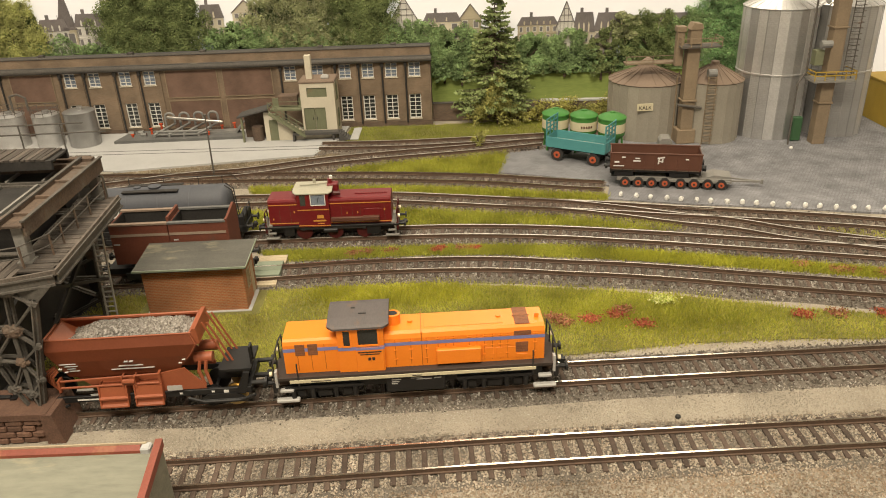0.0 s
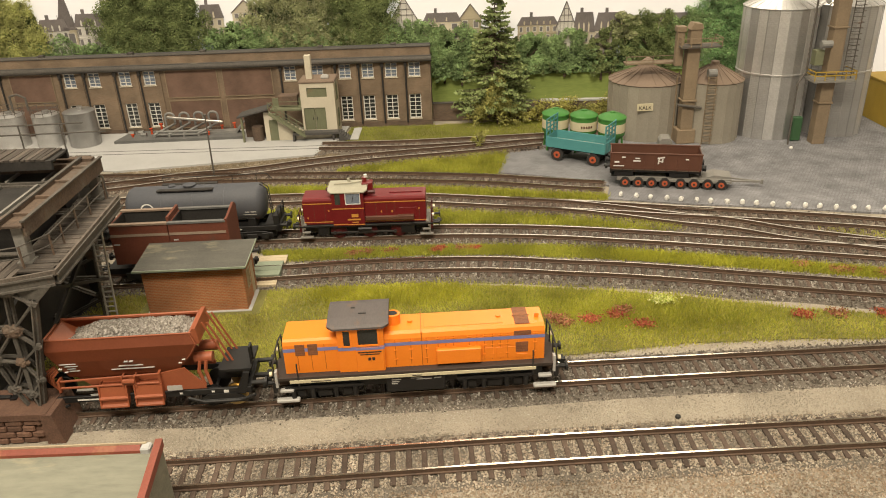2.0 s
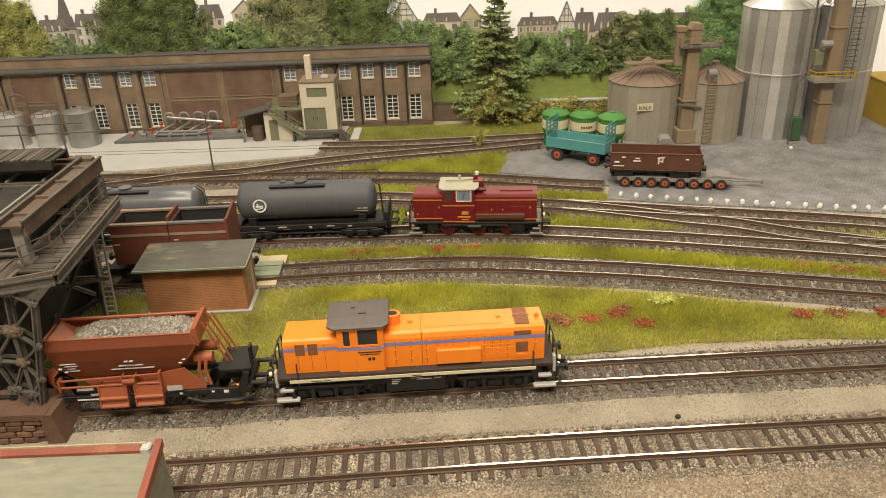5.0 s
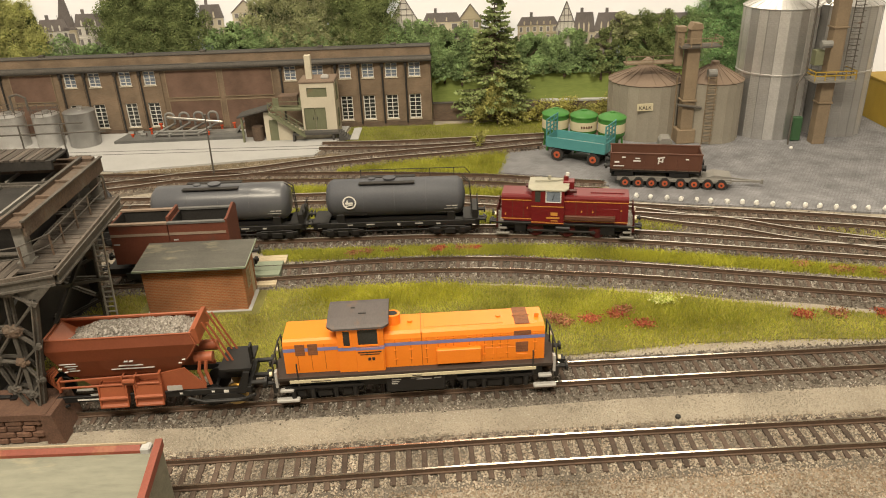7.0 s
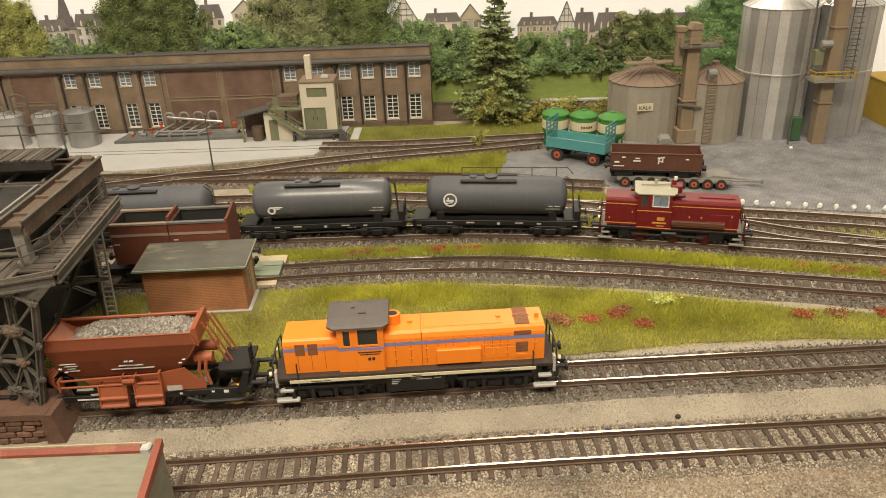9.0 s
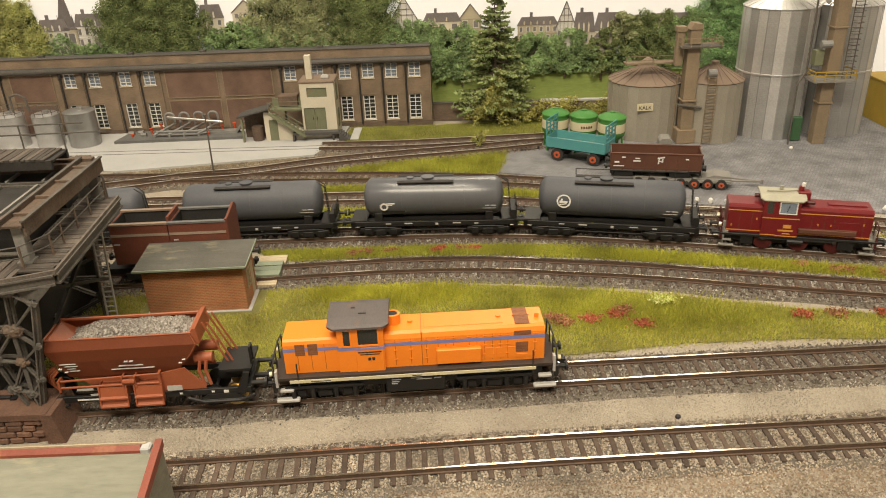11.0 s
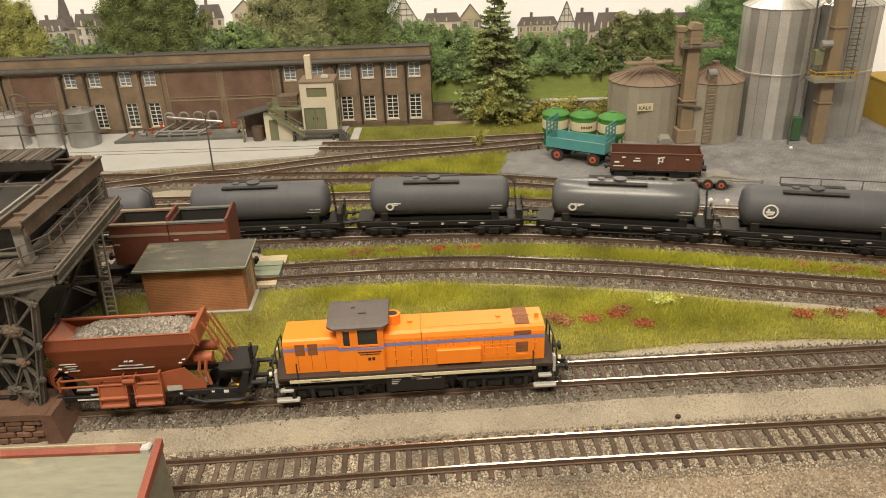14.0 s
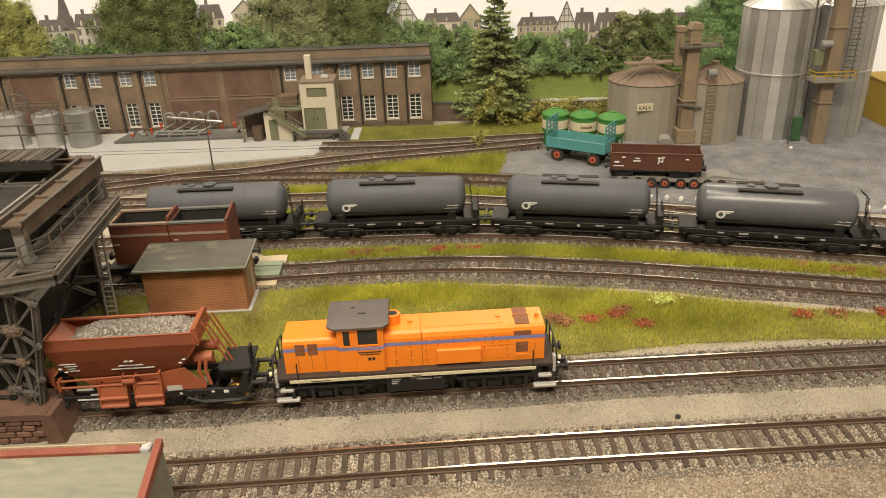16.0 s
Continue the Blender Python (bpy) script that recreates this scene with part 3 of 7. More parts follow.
G5 = [(-97, 686), (-65, 696), (-10, 706), (42, 714), (68, 722), (62, 681), (53, 655), (-15, 667), (-96, 677)]
G6 = [(-97, 823), (-6, 820), (47, 822), (116, 820), (112, 772), (39, 768), (-46, 766), (-97, 770)]
grass(G1, "deep", "mixed green and straw-coloured model grass on the bank", 125000, (0.7, 2.3), width=0.22)
grass([(-90, 446), (5, 444), (20, 425), (-40, 420), (-85, 432)], "yellow", "bright yellow-green tufts of model grass", 15000, (0.9, 2.6), ground=False, soft=10)
grass([(10, 440), (79, 430), (149, 412), (213, 392), (200, 380), (100, 390), (20, 410)], "meadow", "light green model grass on the bank", 20000, (0.9, 2.5), ground=False, soft=12)
grass([(-225, 445), (-130, 445), (-110, 400), (-120, 360), (-230, 360)], "dry", "dry straw-coloured model grass by the hut", 16000, (0.9, 2.5), ground=False, soft=8)
grass([(60, 420), (150, 405), (190, 385), (150, 375), (80, 385)], "yellow", "bright yellow-green tufts of model grass", 9000, (1.0, 2.4), ground=False, soft=14)
grass(G2, "meadow", "yellow-green strip of model grass between the tracks", 48000, (1.0, 2.7))
grass([(122, 489), (240, 456), (320, 434), (320, 426), (240, 447), (120, 476)], "yellow", "bright yellow-green tufts of model grass", 6000, (1.5, 3.6), ground=False, soft=5)
grass(G3, "meadow", "yellow-green strip of model grass between the tracks", 30000, (1.6, 4.2))
grass(G4, "meadow", "yellow-green strip of model grass between the tracks", 16000, (2.0, 4.6))
grass(G5, "meadow", "triangle of short yellow-green model grass", 18000, (1.5, 3.5))
grass(G6, "lawn", "short mown lawn in front of the factory", 16000, (1.0, 2.2))
grass([(278, 508), (303, 509), (345, 500), (338, 486), (297, 498)], "deep", "dark green tuft of grass between diverging tracks", 3000, (1.2, 2.6))

# flower tufts
RED = island_mat("red_flowers", [(0.44, 0.085, 0.05), (0.35, 0.09, 0.06), (0.48, 0.13, 0.08), (0.33, 0.3, 0.06)])
PINK = island_mat("dull_red_flowers", [(0.38, 0.13, 0.08), (0.3, 0.13, 0.07), (0.42, 0.19, 0.12), (0.34, 0.32, 0.06)])
WHITEFL = island_mat("pale_yellow_flowers", [(0.58, 0.58, 0.12), (0.66, 0.64, 0.36), (0.42, 0.46, 0.08), (0.24, 0.32, 0.05)])


def tuft(x, y, r, material, label, n=160, h=4.0):
    c = RNG.normal(0, 0.42, (n, 3)) * (r, r * 0.8, 0.8) + (x, y, h * 0.75)
    v, f = quads(c, RNG.uniform(0.4, 0.9, n), RNG)
    raw("flower_tuft", v, f, material, label, "flowers", "")


for x, y in ((88, 393), (104, 397), (118, 385), (215, 388), (263, 386)):
    tuft(x, y, 7.4, RED, "small tuft of red flowers in the grass", 420, 2.8)
for x, y in ((66, 396), (72, 390), (110, 402), (235, 388)):
    tuft(x, y, 7.4, PINK, "small tuft of dull red flowers in the grass", 380, 2.8)
tuft(136, 410, 9.0, WHITEFL, "low bush with pale yellow flowers", 700, 5)
for x, y in ((-56, 500), (-66, 498), (-38, 500), (14, 500)):
    tuft(x, y, 6.0, PINK, "faded red flowers between the tracks", 190, 2.6)
for x, y in ((-5, 498), (-2, 501), (24, 499)):
    tuft(x, y, 5.0, RED, "small tuft of red flowers in the grass", 200, 2.6)
for x, y in ((243, 452), (270, 442), (262, 444), (290, 436)):
    tuft(x, y, 7.0, PINK, "faded red flowers between the tracks", 220, 2.6)
# ---- paved areas ----


def slab(name, poly, z0, z1, material, label, category):
    bm = bmesh.new()
    prism(bm, poly, z0, z1, "z")
    return solid(name, bm, material, label, category, kind="structure")


slab("pavement", [(54, 658), (64, 700), (70, 740), (108, 741), (118, 800), (620, 800), (620, 460), (345, 532), (278, 549), (194, 568), (139, 584), (147, 614), (120, 634), (90, 646)], -0.6, 0.9, M["cobble"], "grey cobbled loading yard below the silos", "pavement")
road = slab("road", [(-470, 704), (-333, 705), (-317, 702), (-126, 729), (-104, 782), (-99, 830), (-300, 838), (-620, 842), (-620, 700)], -0.6, 1.6, M["concrete"], "pale concrete loading road beside the factory", "road")
for a, b in (((-600, 775), (-112, 757)), ((-600, 764), (-116, 748))):
    p = np.linspace(a, b, 30)
    ribbon("rail_groove", p, [(-0.6, 1.5), (-0.6, 1.75), (0.6, 1.75), (0.6, 1.5)], M["slabgrey"], road, "dark embedded rail groove")
# dark slab over the sand paints the deep shade under the gantry
slab("ash_ground", [(-420, 338), (-228, 342), (-219, 375), (-224, 446), (-420, 446)], -0.5, 0.6, M["dark"], "dark ground patch painted for the shade under the gantry", "ground")
slab("apron", [(-405, 655), (-338, 704), (-318, 702), (-318, 690), (-360, 640)], -0.4, 1.1, M["beige_sheet"], "sandy concrete apron", "pavement")

# ---- factory ----


def wall_cells(bm, x0, x1, z0, z1, y0, y1, holes):
    """A wall of welded boxes that leaves openings free."""
    xs = sorted({x0, x1, *[v for h in holes for v in h[:2]]})
    for a, b in zip(xs, xs[1:]):
        here = sorted((h[2], h[3]) for h in holes if h[0] <= a and h[1] >= b)
        z = z0
        for c, d in here:
            if c > z:
                box(bm, a, b, y0, y1, z, c)
            z = d
        if z < z1:
            box(bm, a, b, y0, y1, z, z1)
    bmesh.ops.remove_doubles(bm, verts=bm.verts, dist=0.001)


def ring(bm, x0, x1, z0, z1, bar, y0, y1):
    """A closed rectangular frame in the x-z plane."""
    rows = []
    for y in (y0, y1):
        for k in (0, bar):
            rows.append([bm.verts.new(p) for p in ((x0 + k, y, z0 + k), (x1 - k, y, z0 + k), (x1 - k, y, z1 - k), (x0 + k, y, z1 - k))])
    o0, i0, o1, i1 = rows
    fs = []
    for p, q in ((o0, i0), (i0, i1), (i1, o1), (o1, o0)):
        for k in range(4):
            fs.append(bm.faces.new((p[k], p[(k + 1) % 4], q[(k + 1) % 4], q[k])))
    bmesh.ops.recalc_face_normals(bm, faces=fs)


def window(parent, x0, x1, z0, z1, y, cols, rows, glass, bar=0.8):
    w = part("window", shape((ring, x0, x1, z0, z1, bar, y - 0.5, y + 0.9)), M["white"], parent, "white barred factory window")
    for i in range(1, cols):
        c = x0 + (x1 - x0) * i / cols
        part("glazing_bar", shape((box, c - bar * 0.5, c + bar * 0.5, y - 0.3, y + 0.7, z0 + bar, z1 - bar)), M["white"], w)
    for i in range(1, rows):
        c = z0 + (z1 - z0) * i / rows
        part("glazing_bar", shape((box, x0 + bar, x1 - bar, y - 0.2, y + 0.6, c - bar * 0.3, c + bar * 0.3)), M["white"], w)
    part("pane", shape((box, x0 + 0.3, x1 - 0.3, y + 0.9, y + 1.3, z0 + 0.3, z1 - 0.3)), glass, w)
    part("sill", shape((box, x0 - 0.8, x1 + 0.8, y - 2.6, y + 0.4, z0 - 1.0, z0 - 0.05, 0.2)), M["render"], w)


fac = thing("factory", "long two-storey brown brick factory with flat roof", "factory", put(-6, 825, 0, -1.3))
UP = [(-403, -390), (-376, -363), (-342, -329), (-315, -302), (-160, -147), (-130, -117), (-100, -87), (-75, -62), (-49.5, -36.5), (-24, -11)]
LOW = [(-377, -364), (-341, -328), (-315.5, -302.5), (-403, -390), (-100.5, -87.5), (-75.5, -62.5), (-50, -37), (-24.5, -11.5)]
holes = [(a, b, 54.5, 70) for a, b in UP] + [(a, b, 8, 35) for a, b in LOW]
bm = bmesh.new()
wall_cells(bm, -640, 0, 0, 86, 0, 5, holes)
box(bm, -640, 0, 5, 36, 0, 82)
part("wall", bm, M["brick_far"], fac, "brown brick wall")
part("roof", shape((box, -640, 0, 5, 36, 82, 83.5)), M["felt"], fac, "dark flat roof")
part("coping", shape((box, -641, 1.2, -0.9, 5.9, 86, 87.4, 0.3)), M["cornice"], fac, "dark roof edge")
part("gutter", shape((rod, (-641, -3.4, 73.8), (1.6, -3.4, 73.8), 3.0, 14), (box, -641, 1.6, -3.4, -0.1, 72, 75.6)), M["cornice"], fac, "sooty projecting gutter")
part("gutter_ledge", shape((box, -641, 1.2, -3.6, -0.1, 76.5, 77.4)), M["felt"], fac)
part("plinth", shape((box, -640, 0.4, -1.0, -0.05, 0, 5.5)), M["brick_wall"], fac, "dark brick base course")
for a, b in UP:
    window(fac, a, b, 54.5, 70, 1.6, 2, 4, M["glass_blue"])
for a, b in LOW:
    window(fac, a, b, 8, 35, 1.6, 2, 6, M["glass_dark"])
for a, b in ((-290, -234), (-227, -174), (-462, -416), (-620, -480)):
    for c, d in ((40.5, 69.5), (6, 36)):
        part("brick_panel", shape((box, a, b, -0.7, -0.05, c, d)), M["brick_red"], fac, "weathered red brick infill")
        fr = bmesh.new()
        for u, w_, s, t in ((a - 1, b + 1, c - 1, c), (a - 1, b + 1, d, d + 1), (a - 1, a, c, d), (b, b + 1, c, d)):
            box(fr, u, w_, -1.0, -0.05, s, t)
        part("panel_frame", fr, M["tower"], fac, "tan rendered frame")
for x in (-472, -405.5, -379, -345, -318, -163, -133, -103.5, -78, -52.5, -27):
    part("downpipe", shape((rod, (x, -2.0, 4), (x, -2.0, 71), 1.0, 8), (box, x - 1.5, x + 1.5, -3.6, -0.5, 66, 71)), M["dark"], fac, "dark cast downpipe")
for x in (-410, -384, -350, -323, -298, -167, -141, -110, -83, -57, -32, -4):
    part("pilaster", shape((box, x - 2.2, x + 2.2, -1.3, -0.05, 5.5, 71)), M["brick_far"], fac, "ochre brick pilaster")
for x in (-560, -430, -330, -250, -120, -40):
    part("roof_vent", shape((box, x - 3, x + 3, 14, 20, 83.5, 88, 0.4)), M["cornice"], fac)

# ---- switch house in front of the factory ----
sh = thing("signal_house", "cream rendered switch house with olive doors and chimney", "building", put(-116, 783, 0, -1.3))
bm = bmesh.new()
wall_cells(bm, -27, 9, 0, 61, 0, 3, [(-20, 1, 46, 56), (-25, -2, 11, 35)])
box(bm, -27, 9, 3, 30, 0, 59)
part("wall", bm, M["render"], sh, "cream rendered wall")
part("roof", shape((box, -28, 10, -1, 31, 61, 63, 0.4)), M["brown_roof"], sh, "brown flat roof slab")
part("roof_felt", shape((box, -27, 9, 0, 30, 63, 63.4)), M["brown_roof"], sh)
part("chimney", shape((box, -20.5, -14, 8, 14, 63.4, 88, 0.3)), M["render"], sh, "tall square cream chimney")
part("skylight", shape((box, -5, 3, 8, 14, 63.4, 66.4, 0.5), (box, -3.6, 1.6, 9, 13, 66.4, 67.2)), M["lightgrey"], sh, "small roof skylight")
part("window", shape((box, -19.7, 0.7, 1.2, 2.0, 46.3, 55.7)), M["olive"], sh, "olive shuttered window strip")
for a, b in ((-24.6, -13.8), (-13.2, -2.4)):
    d = part("door", shape((box, a, b, 1.0, 2.2, 11.2, 34.6, 0.2)), M["olive"], sh, "olive double door leaf")
    part("handle", shape((rod, (b - 1.8 if a < -20 else a + 1.8, 0.4, 22), (b - 1.8 if a < -20 else a + 1.8, 0.4, 25), 0.4)), M["dark"], d)
part("side_window", shape((box, 9, 9.6, 10, 18, 40, 58)), M["olive"], sh)
part("side_door", shape((box, 9, 9.6, 12, 20, 11, 30)), M["olive"], sh)
part("platform", shape((box, -38, 11, -9, 0, 8, 11, 0.3), (box, -38, -36, -9, 0, 1.6, 8), (box, 4, 6, -8, 0, 1.6, 8)), M["felt"], sh, "dark raised loading platform")
for i in range(5):
    part("step", shape((box, 11 + i * 2.2, 13.2 + i * 2.2, -9, 6, 1.6, 9.4 - i * 1.7)), M["felt"], sh)
part("ramp", shape((box, 22.4, 31, -8, 34, 1.0, 2.0)), M["concrete"], sh, "pale concrete ramp")
part("landing", shape((box, -60, -27, -2, 14, 33, 35.5, 0.3), (box, -60, -27, 12.5, 14, 35.5, 43)), M["olive"], sh, "olive stair landing")
bm = bmesh.new()
for i in range(9):
    box(bm, -58 + i * 3.6, -53.6 + i * 3.6, -10, -2.2, 33 - (i + 1) * 2.7, 34.2 - (i + 1) * 2.7)
beam(bm, (-60, -10.4, 33), (-24, -10.4, 7), 0.8, 3)
part("stair", bm, M["olive"], sh, "olive steel stair")
bm = bmesh.new()
for z in (0, 4.5, 9):
    beam(bm, (-60, -10.4, 36 + z), (-25, -10.4, 11 + z), 0.5, 0.7)
for i in range(6):
    rod(bm, (-60 + i * 7, -10.4, 34 - i * 5), (-60 + i * 7, -10.4, 45 - i * 5), 0.4, 5)
for z in (39, 43):
    beam(bm, (-60, -2, z), (-27, -2, z), 0.5, 0.5)
part("handrail", bm, M["olive"], sh, "olive stair handrail")
part("hoist_box", shape((box, -52, -32, 6, 20, 36, 47, 0.4)), M["rust"], sh, "rusty brown box on the landing")
part("stair_wall", shape((prism, [(-68, 0), (-27, 0), (-27, 11), (-60, 32), (-68, 32)], -2, 0, "y")), M["render"], sh, "cream wall under the stair")
part("cellar_door", shape((box, -63, -54, -2.5, -2.02, 1, 24)), M["olive"], sh, "small olive door")
part("shed_roof", shape((prism, [(-95, 28), (-62, 36), (-62, 37.5), (-95, 29.5)], -8, 16, "y")), M["felt"], sh, "dark lean-to roof")
part("shed_post", shape((box, -92, -90, -6, -4, 0, 28.6)), M["olive"], sh)
part("shed_back", shape((box, -93, -66, 13, 14, 0, 31)), M["rust"], sh, "rusty back wall of the lean-to")
part("oil_drum", shape((lathe, [(0, 0), (6, 0), (6, 16), (6.3, 16.2), (6, 16.6), (0, 16.6)], 14, -77, 2)), M["rust"], sh, "large rusty drum")

# ---- pipe station on a dark plinth ----
ps = thing("pipe_station", "grey pipe manifold on a dark plinth", "pipework", put(-281, 812))
part("plinth", shape((prism, [(-70, -20), (72, -19), (58, 12), (-62, 16)], 1.2, 4.5, "z")), M["slabgrey"], ps, "dark grey concrete plinth")
for i in range(4):
    x = -20 + i * 16
    tb = [(x, 8, 4), (x, 8, 22)] + [(x + 5 - 5 * math.cos(a), 8, 22 + 4 * math.sin(a)) for a in (0.6, 1.2, 1.9, 2.5)] + [(x + 10, 8, 22), (x + 10, 8, 14), (x + 2, -6, 12), (x - 8, -12, 8), (x - 8, -12, 4)]
    part("pipe", shape((tube, tb, 1.3, 8)), M["pipe"], ps, smooth=True)
part("header_pipe", shape((rod, (-14, -2, 24), (46, -4, 17), 1.7, 10)), M["steel"], ps, "bright inclined header pipe", smooth=True)
for z in (7, 10.5):
    part("manifold", shape((tube, [(-26, -10, z), (18, -12, z), (30, -6, z)], 1.2, 8)), M["pipe"], ps, smooth=True)
for x, y, h in ((-36, 3, 9), (-54, -6, 4), (42, 4, 9), (55, 8, 11), (30, -9, 5), (-26, 8, 14)):
    part("valve", shape((rod, (x, y, 4), (x, y, 4 + h * 0.7), 1.2, 8), (rod, (x, y, 4 + h * 0.7), (x, y, 4.9 + h * 0.7), 1.9, 10)), M["orangered"], ps, "orange-red valve")
for x, y in ((-48, 4), (-42, -5), (-58, 2)):
    part("pump", shape((rod, (x - 3, y, 6.5), (x + 3, y, 6.5), 2.2, 8), (box, x - 3, x + 3, y - 2, y + 2, 4, 5.5)), M["pipe"], ps)
part("chute", shape((prism, [(26, 4.5), (60, 4.5), (70, 17), (70, 19), (58, 7), (26, 7)], -6, 4, "y")), M["pipe"], ps, "curved grey steel chute")

# ---- silver tanks at the end of the road ----
for x, y, r, h in ((-383, 797, 16, 36), (-421, 800, 14, 33), (-462, 802, 16, 33)):
    t = thing("storage_tank", "dull silver upright storage tank", "tank", put(x, y, 1.6), "silver tanks")
    part("shell", shape((lathe, [(0, 0), (r, 0), (r, h), (r + 0.5, h + 0.2), (r + 0.5, h + 1), (r - 2, h + 2), (0, h + 4)], 28)), M["silver"], t, smooth=True)
    part("hatch", shape((rod, (3, -3, h + 2), (3, -3, h + 6), 3.2, 12)), M["silver"], t)
    if x > -400:
        continue
    bm = bmesh.new()
    for k in range(10):
        a = k * 0.628
        rod(bm, (r * math.cos(a), r * math.sin(a), h), (r * math.cos(a), r * math.sin(a), h + 9), 0.35, 4)
    for z in (4.5, 9):
        tube(bm, [(r * math.cos(k * 0.314), r * math.sin(k * 0.314), h + z) for k in range(21)], 0.3, 4)
    part("railing", bm, M["steelgrey"], t, "thin tank-top railing")
solid("pipe_rack", shape((tube, [(-500, 776, 20), (-350, 776, 21)], 0.8, 6), (tube, [(-500, 776, 30), (-372, 776, 31)], 0.8, 6), (rod, (-440, 776, 0), (-440, 776, 31), 0.8), (rod, (-396, 776, 0), (-396, 776, 31), 0.8), (tube, [(-448, 790, 41), (-448, 790, 58), (-440, 790, 60), (-432, 790, 56), (-432, 790, 42)], 1.2, 8)), M["steelgrey"], "thin pipes on posts before the silver tanks", "pipe rack")

# lamp post beside the siding
lp = thing("lamp_post", "slender grey yard lamp post with inclined tube", "lamp post", put(-213, 676, 0, 0, -3))
part("mast", shape((rod, (0, 0, 0), (0, 0, 60), 0.9, 8, 0.6), (rod, (0, 0, 0), (0, 0, 3), 1.6, 8)), M["steelgrey"], lp)
part("lamp_head", shape((rod, (-1.4, 0, 60), (1.4, 0, 60), 1.2, 8)), M["steelgrey"], lp)

# ---- silos ----


def silo(x, y, r, h, n, material, roof, label, band=None, cone=12, rough_step=1.7, group="silos", ribs=True):
    s = thing("silo", label, "silo", put(x, y, 0.9), group)
    w = r * math.tan(math.pi / n)
    bm = bmesh.new()
    k = int(h / rough_step)
    rows = []
    for i in range(k * 2 + 1):
        z = h * i / (k * 2)
        d = -r + (0.0 if i % 2 or rough_step > 3 else 0.12)
        rows.append((bm.verts.new((-w, d, z)), bm.verts.new((w, d, z))))
    for a, b in zip(rows, rows[1:]):
        bm.faces.new((a[0], a[1], b[1], b[0]))
    me = mesh_of("panel", bm, material)
    seam = mesh_of("seam", shape((box, -0.45, 0.45, -r / math.cos(math.pi / n) - 0.35, -r / math.cos(math.pi / n) + 0.5, 0, h)), material)
    for i in range(n):
        a = 360 * i / n
        ob = new("panel", me)
        ob.parent, ob.matrix_basis = s, pose(0, 0, 0, 0, 0, a)
        if ribs:
            ob = new("seam", seam)
            ob.parent, ob.matrix_basis = s, pose(0, 0, 0, 0, 0, a + 180 / n)
    part("inner_shell", shape((lathe, [(0, 0), (r - 1, 0), (r - 1, h), (0, h)], n)), material, s)
    part("roof", shape((lathe, [(r + 0.6, h - 0.6), (r + 1.4, h + 0.2), (4, h + cone), (4, h + cone + 3), (0, h + cone + 4)], n)), roof, s, "shallow conical sheet roof")
    bm = bmesh.new()
    for i in range(n):
        a = 2 * math.pi * (i + 0.5) / n
        c, d = math.cos(a), math.sin(a)
        beam(bm, ((r + 1.2) * c, (r + 1.2) * d, h + 0.5), (4 * c, 4 * d, h + cone + 0.2), 0.6, 0.6)
    part("roof_rib", bm, roof, s)
    if band:
        part("band", shape((lathe, [(r + 0.1, band - 1), (r + 1.3, band - 0.6), (r + 1.3, band + 0.6), (r + 0.1, band + 1)], n)), material, s)
    return s


kalk = silo(214, 764, 37, 56, 22, M["beige_sheet"], M["brown_roof"], "grey-beige lime silo with brown conical roof", cone=14, rough_step=6)
sign = part("sign", shape((box, -17.5, -2, -38.4, -37.3, 33, 40)), M["cream"], kalk, "small cream sign")
fc = bpy.data.curves.new("sign_text", "FONT")
fc.body, fc.size, fc.extrude, fc.align_x = "KALK", 5.2 * U, 0.1 * U, "CENTER"
fo = new("sign_text", fc)
fo.parent, fo.matrix_basis = kalk, put(-9.7, -38.5, 34.4, 0, 90)
fc.materials.append(M["dark"])
part("drop_pipe", shape((tube, [(22, -30, 0), (22, -30, 62), (26, -22, 66)], 0.9, 8)), M["tower"], kalk, "thin tan drop pipe")
part("roof_stack", shape((lathe, [(5, 68), (5, 73), (6, 74), (2, 77), (0, 77)], 12)), M["brown_roof"], kalk)
silo(274, 741, 28, 59, 18, M["beige_sheet"], M["brown_roof"], "smaller grey-beige silo with rust-brown stain", cone=14, rough_step=6)
silo(336, 752, 34, 125, 22, M["silver"], M["silver"], "tall galvanised corrugated silo", 64, 14)
silo(400, 748, 29, 125, 20, M["silver"], M["silver"], "tall galvanised corrugated silo beside a tan elevator", 64, 14)

ev = thing("bucket_elevator", "tan elevator tower with railed platform between silos", "elevator", put(245, 726, 0.9))
part("shaft", shape((box, -6, 6, -6, 6, 0, 94, 0.4), (box, -7.2, 7.2, -7.2, 7.2, 42, 43.4), (box, -9, 9, -8, 8, 0, 14, 0.5)), M["tower"], ev, "tan square shaft")
part("return_shaft", shape((box, -16, -9, -2, 5, 76, 112, 0.3), (box, -17, -8, -3, 6, 108, 113, 0.4)), M["tower"], ev)
part("head", shape((box, -4, 7, -3, 7, 96, 110, 0.5), (prism, [(-5, 110), (8, 110), (6, 115), (-2, 116)], -4, 8, "y")), M["tower"], ev, "tan elevator head")
part("platform", shape((box, -14, 24, -11, 9, 94, 95.5)), M["steelgrey"], ev)
bm = bmesh.new()
for z in (99, 103):
    for a, b in (((-14, -11), (24, -11)), ((24, -11), (24, 9)), ((-14, -11), (-14, 9))):
        beam(bm, (*a, z), (*b, z), 0.5, 0.6)
for x in (-14, -5, 4, 14, 24):
    rod(bm, (x, -11, 95), (x, -11, 103), 0.5, 5)
rod(bm, (24, 9, 95), (24, 9, 103), 0.5, 5)
part("railing", bm, M["tower"], ev, "tan platform railing")


